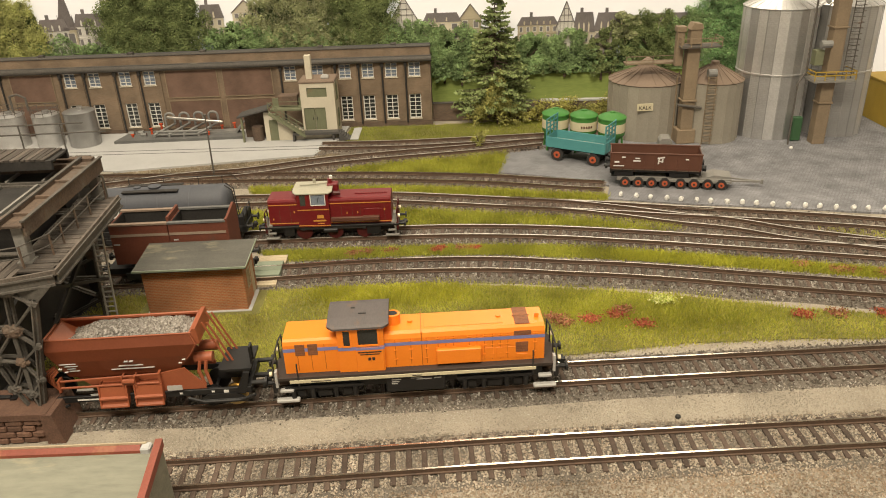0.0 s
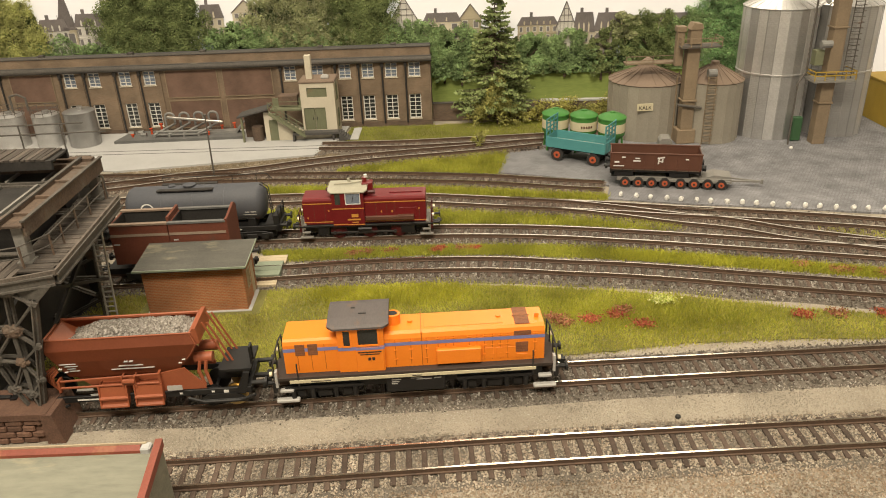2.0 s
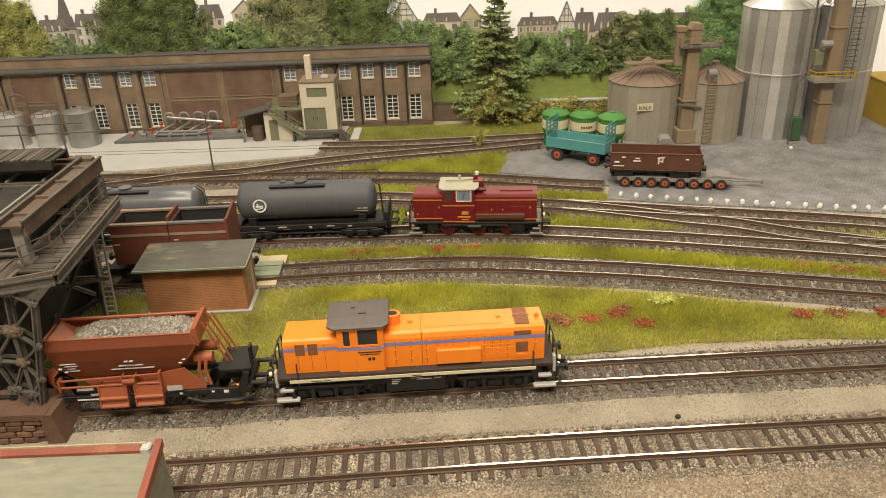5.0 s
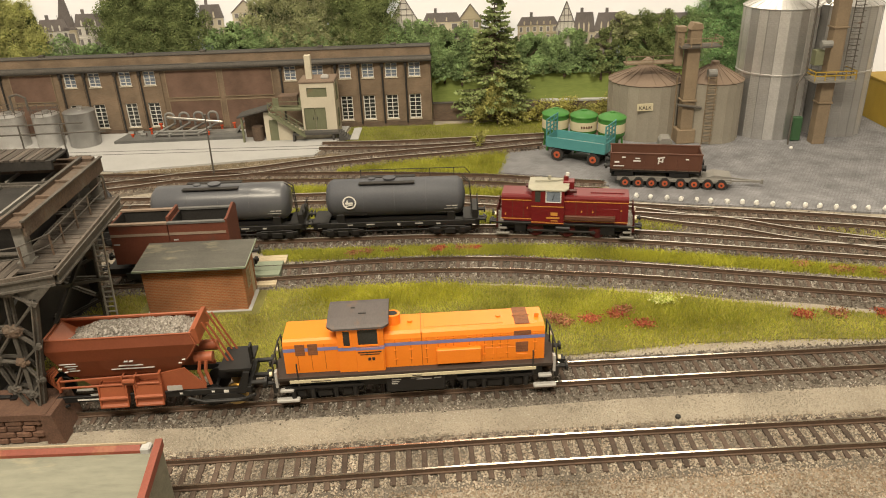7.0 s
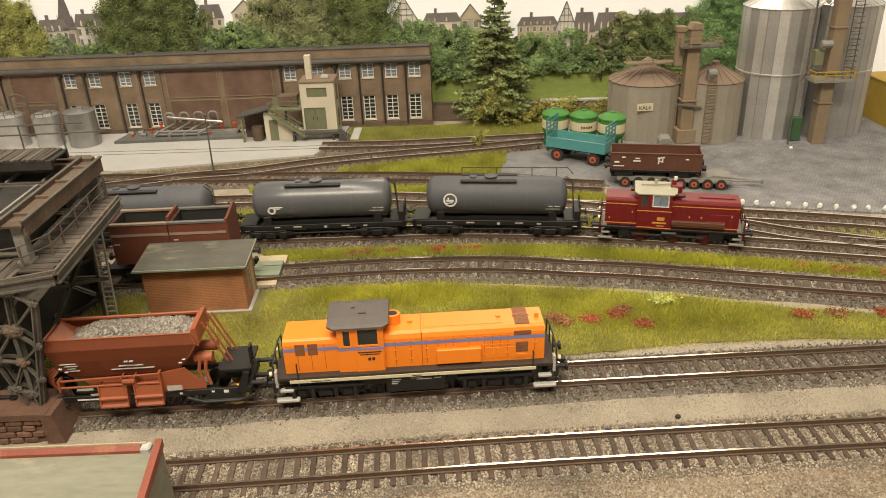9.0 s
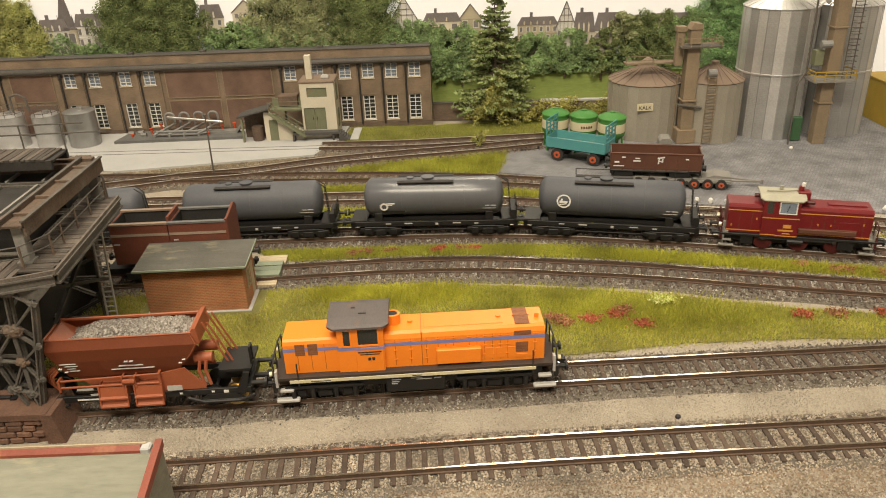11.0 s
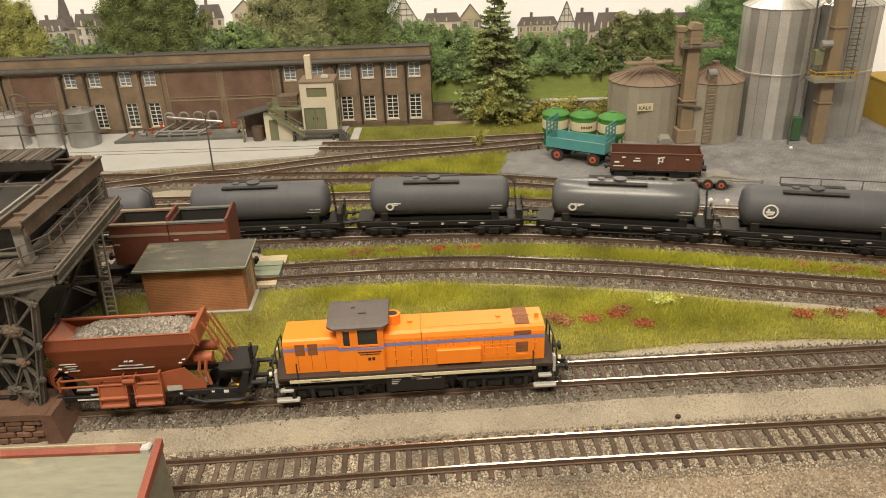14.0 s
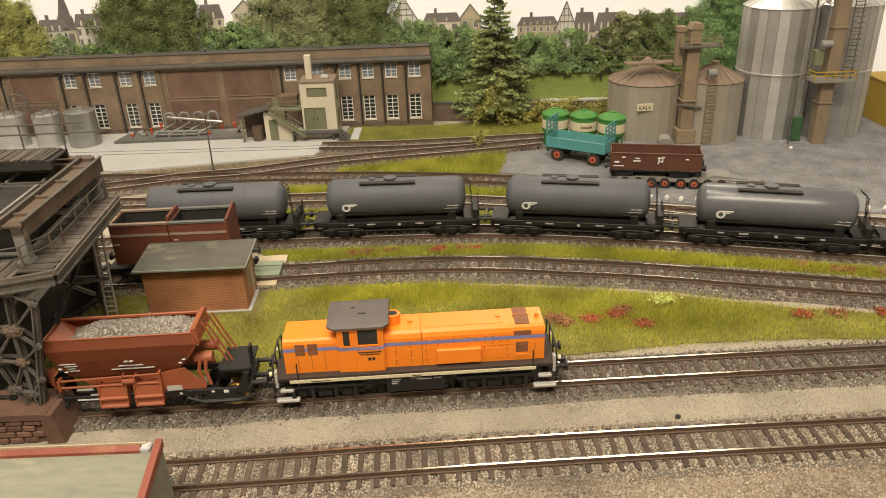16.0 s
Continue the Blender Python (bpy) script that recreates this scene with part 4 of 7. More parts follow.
def ladder(parent, x, y, z0, z1, w=6, material="steelgrey", step=3.2, lean=0.0, cage=False, deep=0.0):
    bm = bmesh.new()
    for s in (-w / 2, w / 2):
        beam(bm, (x + s, y, z0), (x + s + lean, y + deep, z1), 0.7, 0.7)
    n = int((z1 - z0) / step)
    for i in range(1, n):
        t = i / n
        beam(bm, (x - w / 2 + lean * t, y + deep * t, z0 + (z1 - z0) * t), (x + w / 2 + lean * t, y + deep * t, z0 + (z1 - z0) * t), 0.5, 0.5)
    if cage:
        for i in range(n):
            z = z0 + 6 + i * 5
            if z < z1:
                tube(bm, [(x - w / 2, y, z), (x - w / 2, y - 5, z), (x + w / 2, y - 5, z), (x + w / 2, y, z)], 0.3, 4)
    return part("ladder", bm, M[material], parent, "steel rung ladder")


ladder(ev, 18, -13, 0, 70, 8, "tower", cage=True)
part("blower", shape((rod, (14, -10, 70), (22, -10, 70), 4, 12)), M["pipe"], ev, "grey blower")
part("cross_pipe", shape((rod, (12, -8, 36), (-12, -8, 40), 1.3, 8)), M["steelgrey"], ev, "dark cross pipe")
part("walkway", shape((box, -60, -8, 10, 22, 76, 77.5), (beam, (-60, 10, 84), (-8, 10, 84), 0.6, 0.6), (beam, (-60, 10, 80), (-8, 10, 80), 0.6, 0.6), (rod, (-60, 10, 77), (-60, 10, 84), 0.5), (rod, (-34, 10, 77), (-34, 10, 84), 0.5)), M["tower"], ev, "tan roof walkway with rails")

e2 = thing("bucket_elevator", "tan elevator tower with yellow-railed platform on silver silos", "elevator", put(369, 706, 0.9))
part("shaft", shape((box, -6, 6, -5, 6, 0, 62, 0.4), (box, -4, 8, -5, 6, 68, 150, 0.4), (box, -7, 7, -6, 7, 40, 41.3), (box, -5, 9, -6, 7, 110, 111.3)), M["tower"], e2, "tan square shaft")
part("platform", shape((box, -18, 20, -13, 8, 62, 64.5)), M["greypaint"], e2, "grey platform deck")
bm = bmesh.new()
for z in (68.5, 72):
    for a, b in (((-18, -13), (20, -13)), ((-18, -13), (-18, 8)), ((20, -13), (20, 8))):
        beam(bm, (*a, z), (*b, z), 0.6, 0.9)
for x in (-18, -8.5, 1, 10.5, 20):
    rod(bm, (x, -13, 64), (x, -13, 72), 0.5, 5)
part("railing", bm, M["yellow"], e2, "yellow safety railing")
ladder(e2, 13, -9, 65, 150, 8, "steelgrey", cage=True)
part("feed_chute", shape((beam, (-8, 0, 150), (-30, 14, 136), 6, 6), (beam, (-22, 4, 150), (-10, 0, 132), 4, 4)), M["pipe"], e2, "grey sloping feed chute")
part("green_box", shape((box, -16, -8, -3, 6, 76, 90, 0.4)), M["olive"], e2)
part("motor", shape((rod, (-14, -5, 96), (-4, -5, 96), 3.4, 10)), M["pipe"], e2)
part("door", shape((box, -22, -13, 6, 12, 1, 24, 0.3)), M["doorgreen"], e2, "small green metal door")
part("return_pipe", shape((tube, [(-28, -2, 0), (-28, -2, 60), (-20, 2, 70), (-20, 2, 150)], 0.9, 8)), M["steelgrey"], e2)
solid("yellow_shed", shape((box, 0, 120, 0, 60, 0, 42, 0.6), (box, -1, 121, -1, 61, 42, 44, 0.4)), M["yellow"], "plain yellow painted shed behind the silos", "shed", put(458, 742, 0.9))

# ---- brick boundary wall ----
bw = thing("boundary_wall", "low dark brick wall behind the lawn", "wall", put(-5, 838, 0, -4), "", "structure")
part("wall", shape((box, 0, 215, 0, 4, 0, 19.5)), M["brick_wall"], bw)
part("coping", shape((box, -0.5, 120, -0.8, 4.8, 19.5, 20.8, 0.3)), M["cornice"], bw)
part("coping", shape((box, 121, 215, -0.8, 4.8, 19.5, 21.8, 0.3)), M["concrete"], bw, "pale stone coping")

# ---- brick hut ----
hut = thing("brick_hut", "small orange brick lineside hut with felt roof", "hut", put(-189.5, 422, 0.2, 0.8))
hut.scale = (0.926, 1, 1)
bm = bmesh.new()
wall_cells(bm, 0, 68, 0, 32, 0, 1.5, [])
box(bm, 0, 1.5, 1.5, 30, 0, 33)
wall_cells(bm, 1.5, 66.5, 0, 33.6, 28.5, 30, [])
part("wall", bm, M["brick_hut"], hut, "orange brick wall")
side = bmesh.new()
for a, b, c, d in ((1.5, 8, 0, 32.2), (8, 16, 0, 11), (8, 16, 24, 32.6), (16, 19, 0, 33), (27, 30, 0, 33.4), (19, 27, 24, 33)):
    box(side, 66.5, 68, a, b, c, d)
part("end_wall", side, M["brick_hut"], hut)
w = part("window", shape((box, 67, 68.4, 8, 9, 11, 24), (box, 67, 68.4, 15, 16, 11, 24), (box, 67, 68.4, 9, 15, 11, 12), (box, 67, 68.4, 9, 15, 23, 24), (box, 67, 68.2, 11.6, 12.4, 12, 23)), M["palewood"], hut, "pale wooden window frame")
part("pane", shape((box, 67.2, 67.5, 9, 15, 12, 23)), M["glass_dark"], w)
part("door", shape((box, 67, 67.8, 19, 27, 0.4, 24, 0.2)), M["palewood"], hut, "plain wooden door")
part("roof", shape((prism, [(-5, 31.7), (31, 34.1), (31, 35.9), (-5, 33.5)], -3.5, 72, "x")), M["hutroof"], hut, "grey felt sheet roof")
part("fascia", shape((box, -3.8, 72.3, -5.6, -5, 32.5, 33.7)), M["mint"], hut, "pale green roof edge")
part("fascia", shape((prism, [(-5, 32.6), (31, 35.0), (31, 36.1), (-5, 33.7)], 72, 72.6, "x")), M["mint"], hut, "pale green roof edge")
part("base", shape((box, -1.5, 70.5, -2, 32, -0.9, 0.5)), M["concrete"], hut, "thin pale base slab")
solid("hut_path", shape((box, 0, 24, -26, -14, 0, 2.0, 0.2)), M["palewood"], "pale wooden crossing board beside the hut", "crossing board", put(-139, 498, 0.4))
cr = thing("board_crossing", "board crossing of pale and faded green planks", "crossing", put(-139, 451, 0.3, 1))
for i, (m, d0, d1) in enumerate((("palewood", 0, 9.5), ("mint", 10.2, 32), ("palewood", 33, 46))):
    for j in range(3):
        a, b = d0 + (d1 - d0) * j / 3, d0 + (d1 - d0) * (j + 1) / 3 - 0.3
        part("plank", shape((box, 6 + (0 if i else 2), 25 + i * 0.8, a, b, 0, 2.3 if i != 1 else 4.6, 0.15)), M[m], cr)

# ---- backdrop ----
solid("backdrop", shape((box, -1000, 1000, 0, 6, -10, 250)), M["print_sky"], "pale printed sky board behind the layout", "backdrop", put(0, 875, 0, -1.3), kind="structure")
BD = put(0, 875, 0, -1.3)
bmm = bmesh.new()
prism(bmm, [(-200, -5), (420, -5), (420, 52), (330, 50), (214, 46), (113, 46), (-5, 45), (-200, 45)], -1.2, -0.1, "y")
solid("printed_meadow", bmm, M["print_lawn"], "green meadow of the printed landscape", "backdrop", BD, kind="structure")


def house(x0, x1, z0, ze, zr, wall, gable, label, cols=3, rows=2, y=-2.2):
    h = thing("town_house", label, "house", BD, "printed town houses")
    part("wall", shape((box, x0, x1, y, -0.15, z0, ze)), M[wall], h)
    if gable:
        m = (x0 + x1) / 2
        part("gable", shape((prism, [(x0, ze), (x1, ze), (m, zr)], y, -0.15, "y")), M[wall], h)
        for a, b in (((x0 - 1, ze - 1), (m, zr + 0.6)), ((x1 + 1, ze - 1), (m, zr + 0.6))):
            part("roof_edge", shape((beam, (a[0], y - 0.3, a[1]), (b[0], y - 0.3, b[1]), 1.0, 1.0)), M["print_slate"], h)
    else:
        i = (x1 - x0) * 0.1
        part("roof", shape((prism, [(x0 - 1, ze), (x1 + 1, ze), (x1 - i, zr), (x0 + i, zr)], y - 0.5, -0.15, "y")), M["print_slate"], h, "dark slate roof")
        part("chimney", shape((box, x0 + i * 3, x0 + i * 3 + 3, y, -0.2, zr - 2, zr + 5)), M["print_slate"], h)
    wx, wz = (x1 - x0) / cols, (ze - z0) / rows
    for c in range(cols):
        for r in range(rows):
            part("window", shape((box, x0 + wx * (c + 0.3), x0 + wx * (c + 0.7), y - 0.35, y - 0.05, z0 + wz * (r + 0.25), z0 + wz * (r + 0.8))), M["print_window"], h)
            part("window_surround", shape((ring, x0 + wx * (c + 0.24), x0 + wx * (c + 0.76), z0 + wz * (r + 0.2), z0 + wz * (r + 0.85), 0.5, y - 0.45, y - 0.1)), M["print_white"], h)
    for r in range(1, rows + 1):
        part("cornice", shape((box, x0 - 0.4, x1 + 0.4, y - 0.5, y - 0.02, z0 + wz * r - 0.5, z0 + wz * r)), M[wall], h)
    if "half-timbered" in label:
        m = (x0 + x1) / 2
        for k in range(1, 4):
            z = ze + (zr - ze) * k / 4
            d = (x1 - x0) / 2 * (1 - k / 4)
            part("timber", shape((beam, (m - d, y - 0.3, z), (m + d, y - 0.3, z), 0.5, 0.7)), M["print_slate"], h)
        for d in (-0.3, -0.1, 0.1, 0.3):
            part("timber", shape((beam, (m + d * (x1 - x0), y - 0.3, ze - 2), (m + d * (x1 - x0), y - 0.3, ze + (zr - ze) * (0.95 - abs(d) * 2)), 0.5, 0.7)), M["print_slate"], h)
    elif not gable:
        for k in range(max(1, cols - 1)):
            c = x0 + (x1 - x0) * (k + 1) / (cols + 0.2)
            part("dormer", shape((prism, [(c - 0.9, ze + 1), (c + 0.9, ze + 1), (c + 0.9, ze + (zr - ze) * 0.4), (c, ze + (zr - ze) * 0.55), (c - 0.9, ze + (zr - ze) * 0.4)], y - 0.9, y - 0.5, "y")), M[wall], h)


for a in ((-446, -412, 70, 108, 121, "print_white", 0, "white town house with dark slate roof", 4, 4), (-418, -402, 70, 109, 112, "print_ochre", 0, "ochre end wall of a town house", 1, 2),
          (-404, -371, 78, 112, 126, "print_white", 0, "white town house with dark mansard roof", 4, 3), (-262, -236, 88, 116, 131, "print_cream", 0, "cream town house with slate roof", 3, 3),
          (-225, -196, 88, 122, 134, "print_cream", 1, "cream town house with ornate gable", 3, 4), (-48, -18, 90, 106, 131, "print_white", 1, "white half-timbered gable house", 3, 2),
          (-12, 30, 82, 103, 113, "print_cream", 0, "cream town house with mansard roof", 3, 2), (29, 53, 80, 106, 121, "print_ochre", 1, "ochre town house with round gable", 2, 2),
          (94, 139, 78, 96, 105, "print_ochre", 0, "long ochre house with dark roof", 6, 2), (137, 159, 50, 92, 120, "print_white", 1, "white half-timbered gable house", 3, 3),
          (157, 180, 60, 86, 108, "print_cream", 0, "town house with large slate roof", 4, 2), (180, 219, 78, 87, 107, "print_cream", 0, "cream house with dormered slate roof", 5, 1),
          (180, 206, 40, 80, 84, "print_cream", 0, "tall cream apartment house", 3, 4), (244, 300, 84, 96, 104, "print_cream", 0, "far row of pale houses", 6, 1)):
    house(*a)
solid("church_spire", shape((box, -424, -404, -1.6, -0.2, 96, 114), (prism, [(-424, 114), (-404, 114), (-407, 122), (-411, 147), (-415, 147), (-421, 124)], -1.6, -0.2, "y"), *[(prism, [(x - 1.4, 114), (x + 1.4, 114), (x, 126)], -2.2, -1.65, "y") for x in (-422, -417, -409, -405.5)]), M["print_slate"], "grey church spire of the printed town", "church", BD)
# the wide spread paints lit clumps and shaded gaps into the leaf colours
LEAF = {
    "dark": island_mat("dark_foliage", [(0.17, 0.215, 0.09), (0.215, 0.265, 0.105), (0.14, 0.175, 0.075), (0.27, 0.31, 0.13)], patch=75, spread=(0.42, 1.4)),
    "mid": island_mat("mid_foliage", [(0.247, 0.359, 0.158), (0.296, 0.419, 0.180), (0.204, 0.298, 0.137), (0.364, 0.464, 0.213)], patch=75, spread=(0.42, 1.4)),
    "light": island_mat("olive_foliage", [(0.320, 0.348, 0.174), (0.383, 0.399, 0.208), (0.257, 0.291, 0.140), (0.389, 0.399, 0.257)], patch=75, spread=(0.42, 1.4)),
    "lime": island_mat("lime_foliage", [(0.42, 0.43, 0.15), (0.38, 0.4, 0.14), (0.46, 0.46, 0.19), (0.34, 0.37, 0.12)], patch=75, spread=(0.42, 1.4)),
    "deep": island_mat("rich_foliage", [(0.205, 0.386, 0.151), (0.288, 0.491, 0.196), (0.155, 0.265, 0.119), (0.389, 0.498, 0.262)], patch=75, spread=(0.42, 1.4)),
    "spruce": island_mat("spruce_needles", [(0.25, 0.32, 0.13), (0.31, 0.37, 0.155), (0.19, 0.25, 0.1), (0.37, 0.41, 0.18)], patch=75, spread=(0.6, 1.35)),
    "gold": island_mat("golden_foliage", [(0.470, 0.440, 0.116), (0.470, 0.459, 0.135), (0.422, 0.377, 0.107), (0.470, 0.459, 0.154)], patch=75, spread=(0.42, 1.4)),
    "olive": island_mat("shrub_foliage", [(0.397, 0.384, 0.116), (0.446, 0.422, 0.135), (0.326, 0.333, 0.107), (0.446, 0.435, 0.154)], patch=75, spread=(0.42, 1.4)),
}


def crown_points(cx, cz, rx, rz, n, depth, clumps):
    """Leaves in bulging clumps, so that the outline is uneven and has gaps."""
    a, q = RNG.uniform(0, 6.28, clumps), np.sqrt(RNG.uniform(0, 1, clumps)) * RNG.uniform(0.8, 1.04, clumps)
    k = np.c_[np.cos(a) * q, np.sin(a) * q]
    i = RNG.integers(0, len(k), n)
    d = RNG.normal(size=(n, 3))
    d /= np.linalg.norm(d, axis=1)[:, None]
    d *= RNG.uniform(0.55, 1.0, (n, 1))
    s = RNG.uniform(0.12, 0.26, len(k))[i]
    m = min(rx, rz)
    x = cx + k[i, 0] * rx + d[:, 0] * s * m
    z = cz + k[i, 1] * rz + d[:, 2] * s * m
    y = -depth * 0.5 + d[:, 1] * depth * 0.45 - k[i, 1] * -depth * 0.1
    return np.c_[x, y, z]


def flat_tree(cx, cz, rx, rz, kind, label, n=None, y=-1.5):
    t = thing("tree", label, "tree", BD, "trees of the backdrop")
    n = n or int(rx * rz * 12)
    part("trunk", shape((rod, (cx, y - 1.5, cz - rz * 1.3), (cx, y - 1.5, cz), 1.6, 6, 0.8), (rod, (cx, y - 1.5, cz - rz * 0.3), (cx + rx * 0.4, y - 1.5, cz + rz * 0.3), 0.8, 5, 0.4), (rod, (cx, y - 1.5, cz - rz * 0.4), (cx - rx * 0.4, y - 1.5, cz + rz * 0.25), 0.8, 5, 0.4)), M["trunk"], t)
    c = crown_points(cx, cz, rx, rz, n, 11, max(30, int(rx * rz / 13)))
    c[:, 1] += y
    v, f = quads(c, RNG.uniform(0.5, 1.3, n), RNG, 0.85)
    raw("crown", v, f, LEAF[kind], "", "", "", t)
    # dark backing sheet: the crown's inner shade put into its colour
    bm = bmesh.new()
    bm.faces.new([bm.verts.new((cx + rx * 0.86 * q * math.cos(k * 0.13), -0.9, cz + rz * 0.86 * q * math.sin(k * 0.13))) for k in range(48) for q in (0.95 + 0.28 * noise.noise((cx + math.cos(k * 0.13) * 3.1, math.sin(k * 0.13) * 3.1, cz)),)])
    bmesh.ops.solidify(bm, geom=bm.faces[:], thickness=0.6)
    part("inner_foliage", bm, M["leaf_dark"], t, "dark sheet painted as shade inside the crown")


for a in ((-478, 104, 42, 46, "lime", "light green leafy tree behind the factory"), (-372, 86, 26, 18, "mid", "low green tree behind the factory"), (-318, 116, 68, 46, "dark", "large dark green leafy tree"), (-222, 90, 40, 24, "mid", "green tree before the town houses"),
          (-160, 116, 52, 36, "light", "pale olive leafy tree"), (-150, 90, 60, 18, "mid", "green trees behind the factory"), (-84, 112, 46, 44, "dark", "large dark green tree"), (-110, 92, 30, 14, "light", "olive shrub behind the factory"), (-22, 76, 44, 34, "mid", "round green tree by the meadow"), (30, 70, 32, 30, "mid", "green tree by the meadow"),
          (70, 66, 30, 26, "dark", "dark tree by the meadow"), (105, 66, 34, 24, "mid", "green tree by the meadow"), (148, 68, 34, 24, "mid", "green tree by the meadow"), (190, 66, 20, 26, "dark", "dark tree by the meadow"), (215, 92, 20, 16, "light", "pale tree before the houses"), (246, 76, 46, 32, "dark", "large dark tree by the meadow"), (288, 82, 34, 26, "mid", "green tree behind the silos"),
          (345, 92, 52, 60, "deep", "rich green leafy tree behind the silos"), (90, 50, 60, 9, "dark", "dark hedge along the meadow"), (200, 50, 60, 9, "mid", "hedge along the meadow"), (10, 46, 40, 9, "mid", "hedge along the meadow")):
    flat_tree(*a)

n = 45000
u = RNG.uniform(-60, 340, n)
c = np.c_[u, RNG.uniform(-5, -1.5, n), 42 + RNG.uniform(0, 1, n) ** 1.4 * (24 + 8 * np.sin(u * 0.09) + 5 * np.sin(u * 0.23))]
v, f = quads(c, RNG.uniform(0.5, 1.3, n), RNG, 0.85)
wd = raw("woods", v, f, LEAF["mid"], "green undergrowth and far woods beyond the meadow", "woods")
wd.matrix_basis = BD
n = 40000
u = RNG.uniform(-520, -10, n)
c = np.c_[u, RNG.uniform(-5, -1.5, n), 66 + RNG.uniform(0, 1, n) * (30 + 6 * np.sin(u * 0.07) + 4 * np.sin(u * 0.19))]
v, f = quads(c, RNG.uniform(0.5, 1.3, n), RNG, 0.85)
wd = raw("woods", v, f, LEAF["mid"], "green undergrowth behind the factory", "woods")
wd.matrix_basis = BD

# ---- model trees ----
tr = thing("spruce_tree", "tall dark green model spruce by the wall", "tree", put(65, 832))
part("trunk", shape((rod, (0, 0, 0), (0, 0, 138), 2.4, 8, 0.4)), M["trunk"], tr)
cs, limbs = [], bmesh.new()
for k in range(30):
    z = 22 + k * 4.0
    R = 47 * (1 - (z - 18) / 135) ** 0.85 + 2
    for j in range(9):
        a = RNG.uniform(0, 6.28)
        q = R * RNG.uniform(0.6, 1.08)
        tip = np.array((q * math.cos(a), q * math.sin(a), z - q * 0.18 + RNG.uniform(-2, 2)))
        rod(limbs, (0, 0, z), tuple(tip), 0.5, 4, 0.2, False)
        m = int(q * 2.6)
        t = RNG.uniform(0.15, 1, m) ** 0.7
        w = (1.05 - t) * q * 0.22 + 1.2
        side_ = RNG.uniform(-1, 1, m) * w
        base = np.outer(t, tip - (0, 0, z)) + (0, 0, z)
        cs.append(base + np.c_[-math.sin(a) * side_, math.cos(a) * side_, -np.abs(side_) * 0.35 - RNG.uniform(0, 1.6, m) + 2.5 * t ** 3])
part("branch", limbs, M["trunk"], tr)
c = np.vstack(cs)
v, f = quads(c, RNG.uniform(0.9, 2.0, len(c)), RNG)
raw("crown", v, f, LEAF["spruce"], "", "", "", tr)


def shrub(x, y, r, h, kind, label, n, group="shrubs along the wall", tall=False):
    t = thing("shrub", label, "shrub", put(x, y), group)
    bm = bmesh.new()
    for j in range(5):
        a = RNG.uniform(0, 6.28)
        rod(bm, (0, 0, 0), (r * 0.5 * math.cos(a), r * 0.5 * math.sin(a), h * 0.7), 0.6, 5, 0.2)
    part("stem", bm, M["trunk"], t)
    k = RNG.normal(0, 0.42, (18, 3))
    i = RNG.integers(0, 18, n)
    d = RNG.normal(0, 0.17, (n, 3)) + k[i]
    z = np.clip(h * 0.5 + d[:, 2] * h * 0.6, 1, None)
    wz = (1 - 0.65 * z / h) * 1.3 if tall else np.ones(n)
    c = np.c_[d[:, 0] * r * wz, d[:, 1] * r * wz, z]
    v, f = quads(c, RNG.uniform(0.7, 1.5, n), RNG)
    raw("leaves", v, f, LEAF[kind], "", "", "", t)


shrub(66, 813, 19, 50, "olive", "upright yellow-green shrub before the spruce", 3600, tall=True)
shrub(44, 819, 13, 20, "olive", "low yellow-green shrub by the wall", 1300)
shrub(90, 818, 14, 22, "olive", "low yellow-green shrub by the wall", 1400)
shrub(112, 815, 15, 25, "gold", "golden-leaved shrub by the wall", 1500)
shrub(135, 812, 15, 24, "gold", "golden-leaved shrub by the wall", 1500)
shrub(160, 812, 16, 26, "olive", "brownish shrub behind the drums", 1500)
shrub(182, 812, 14, 25, "gold", "golden-leaved shrub behind the drums", 1200)
shrub(42, 738, 8, 16, "olive", "small yellow-green bush beside the siding", 600)
# ---- rolling stock: x runs forward, z counts from the rail top ----


def disc_wheel(bm, x, y, z, r, w=2.4):
    s = 1 if y > 0 else -1
    rod(bm, (x, y - s * w / 2, z), (x, y + s * w / 2, z), r, 20)
    rod(bm, (x, y - s * w / 2 - s * 0.5, z), (x, y - s * w / 2, z), r + 0.7, 20)
    rod(bm, (x, y + s * w / 2, z), (x, y + s * (w / 2 + 0.4), z), r * 0.3, 8)
    for k in range(5):
        a = k * 1.2566
        box(bm, x + r * 0.6 * math.cos(a) - 0.4, x + r * 0.6 * math.cos(a) + 0.4, y + s * w / 2 - 0.1, y + s * (w / 2 + 0.15), z + r * 0.6 * math.sin(a) - 0.4, z + r * 0.6 * math.sin(a) + 0.4)


WHEELS = []  # (wheelset, radius) of all that roll in the clip


def wheelset(parent, x, r, material, rolls=True, tread="steel"):
    bm = bmesh.new()
    rod(bm, (0, -8, 0), (0, 8, 0), 0.9, 6)
    for y in (-8.7, 8.7):
        disc_wheel(bm, 0, y, 0, r)
    ob = part("wheelset", bm, M[material], parent, "", put(x, 0, r))
    if rolls:
        WHEELS.append((ob, x, r))
    return ob


def bars(parent, y, rows, material="white", name="lettering_bar"):
    """Unreadable writing as plain bars on a side face."""
    for x0, x1, z0, z1 in rows:
        part(name, shape((box, x0, x1, y - 0.12, y, z0, z1)), M[material], parent)


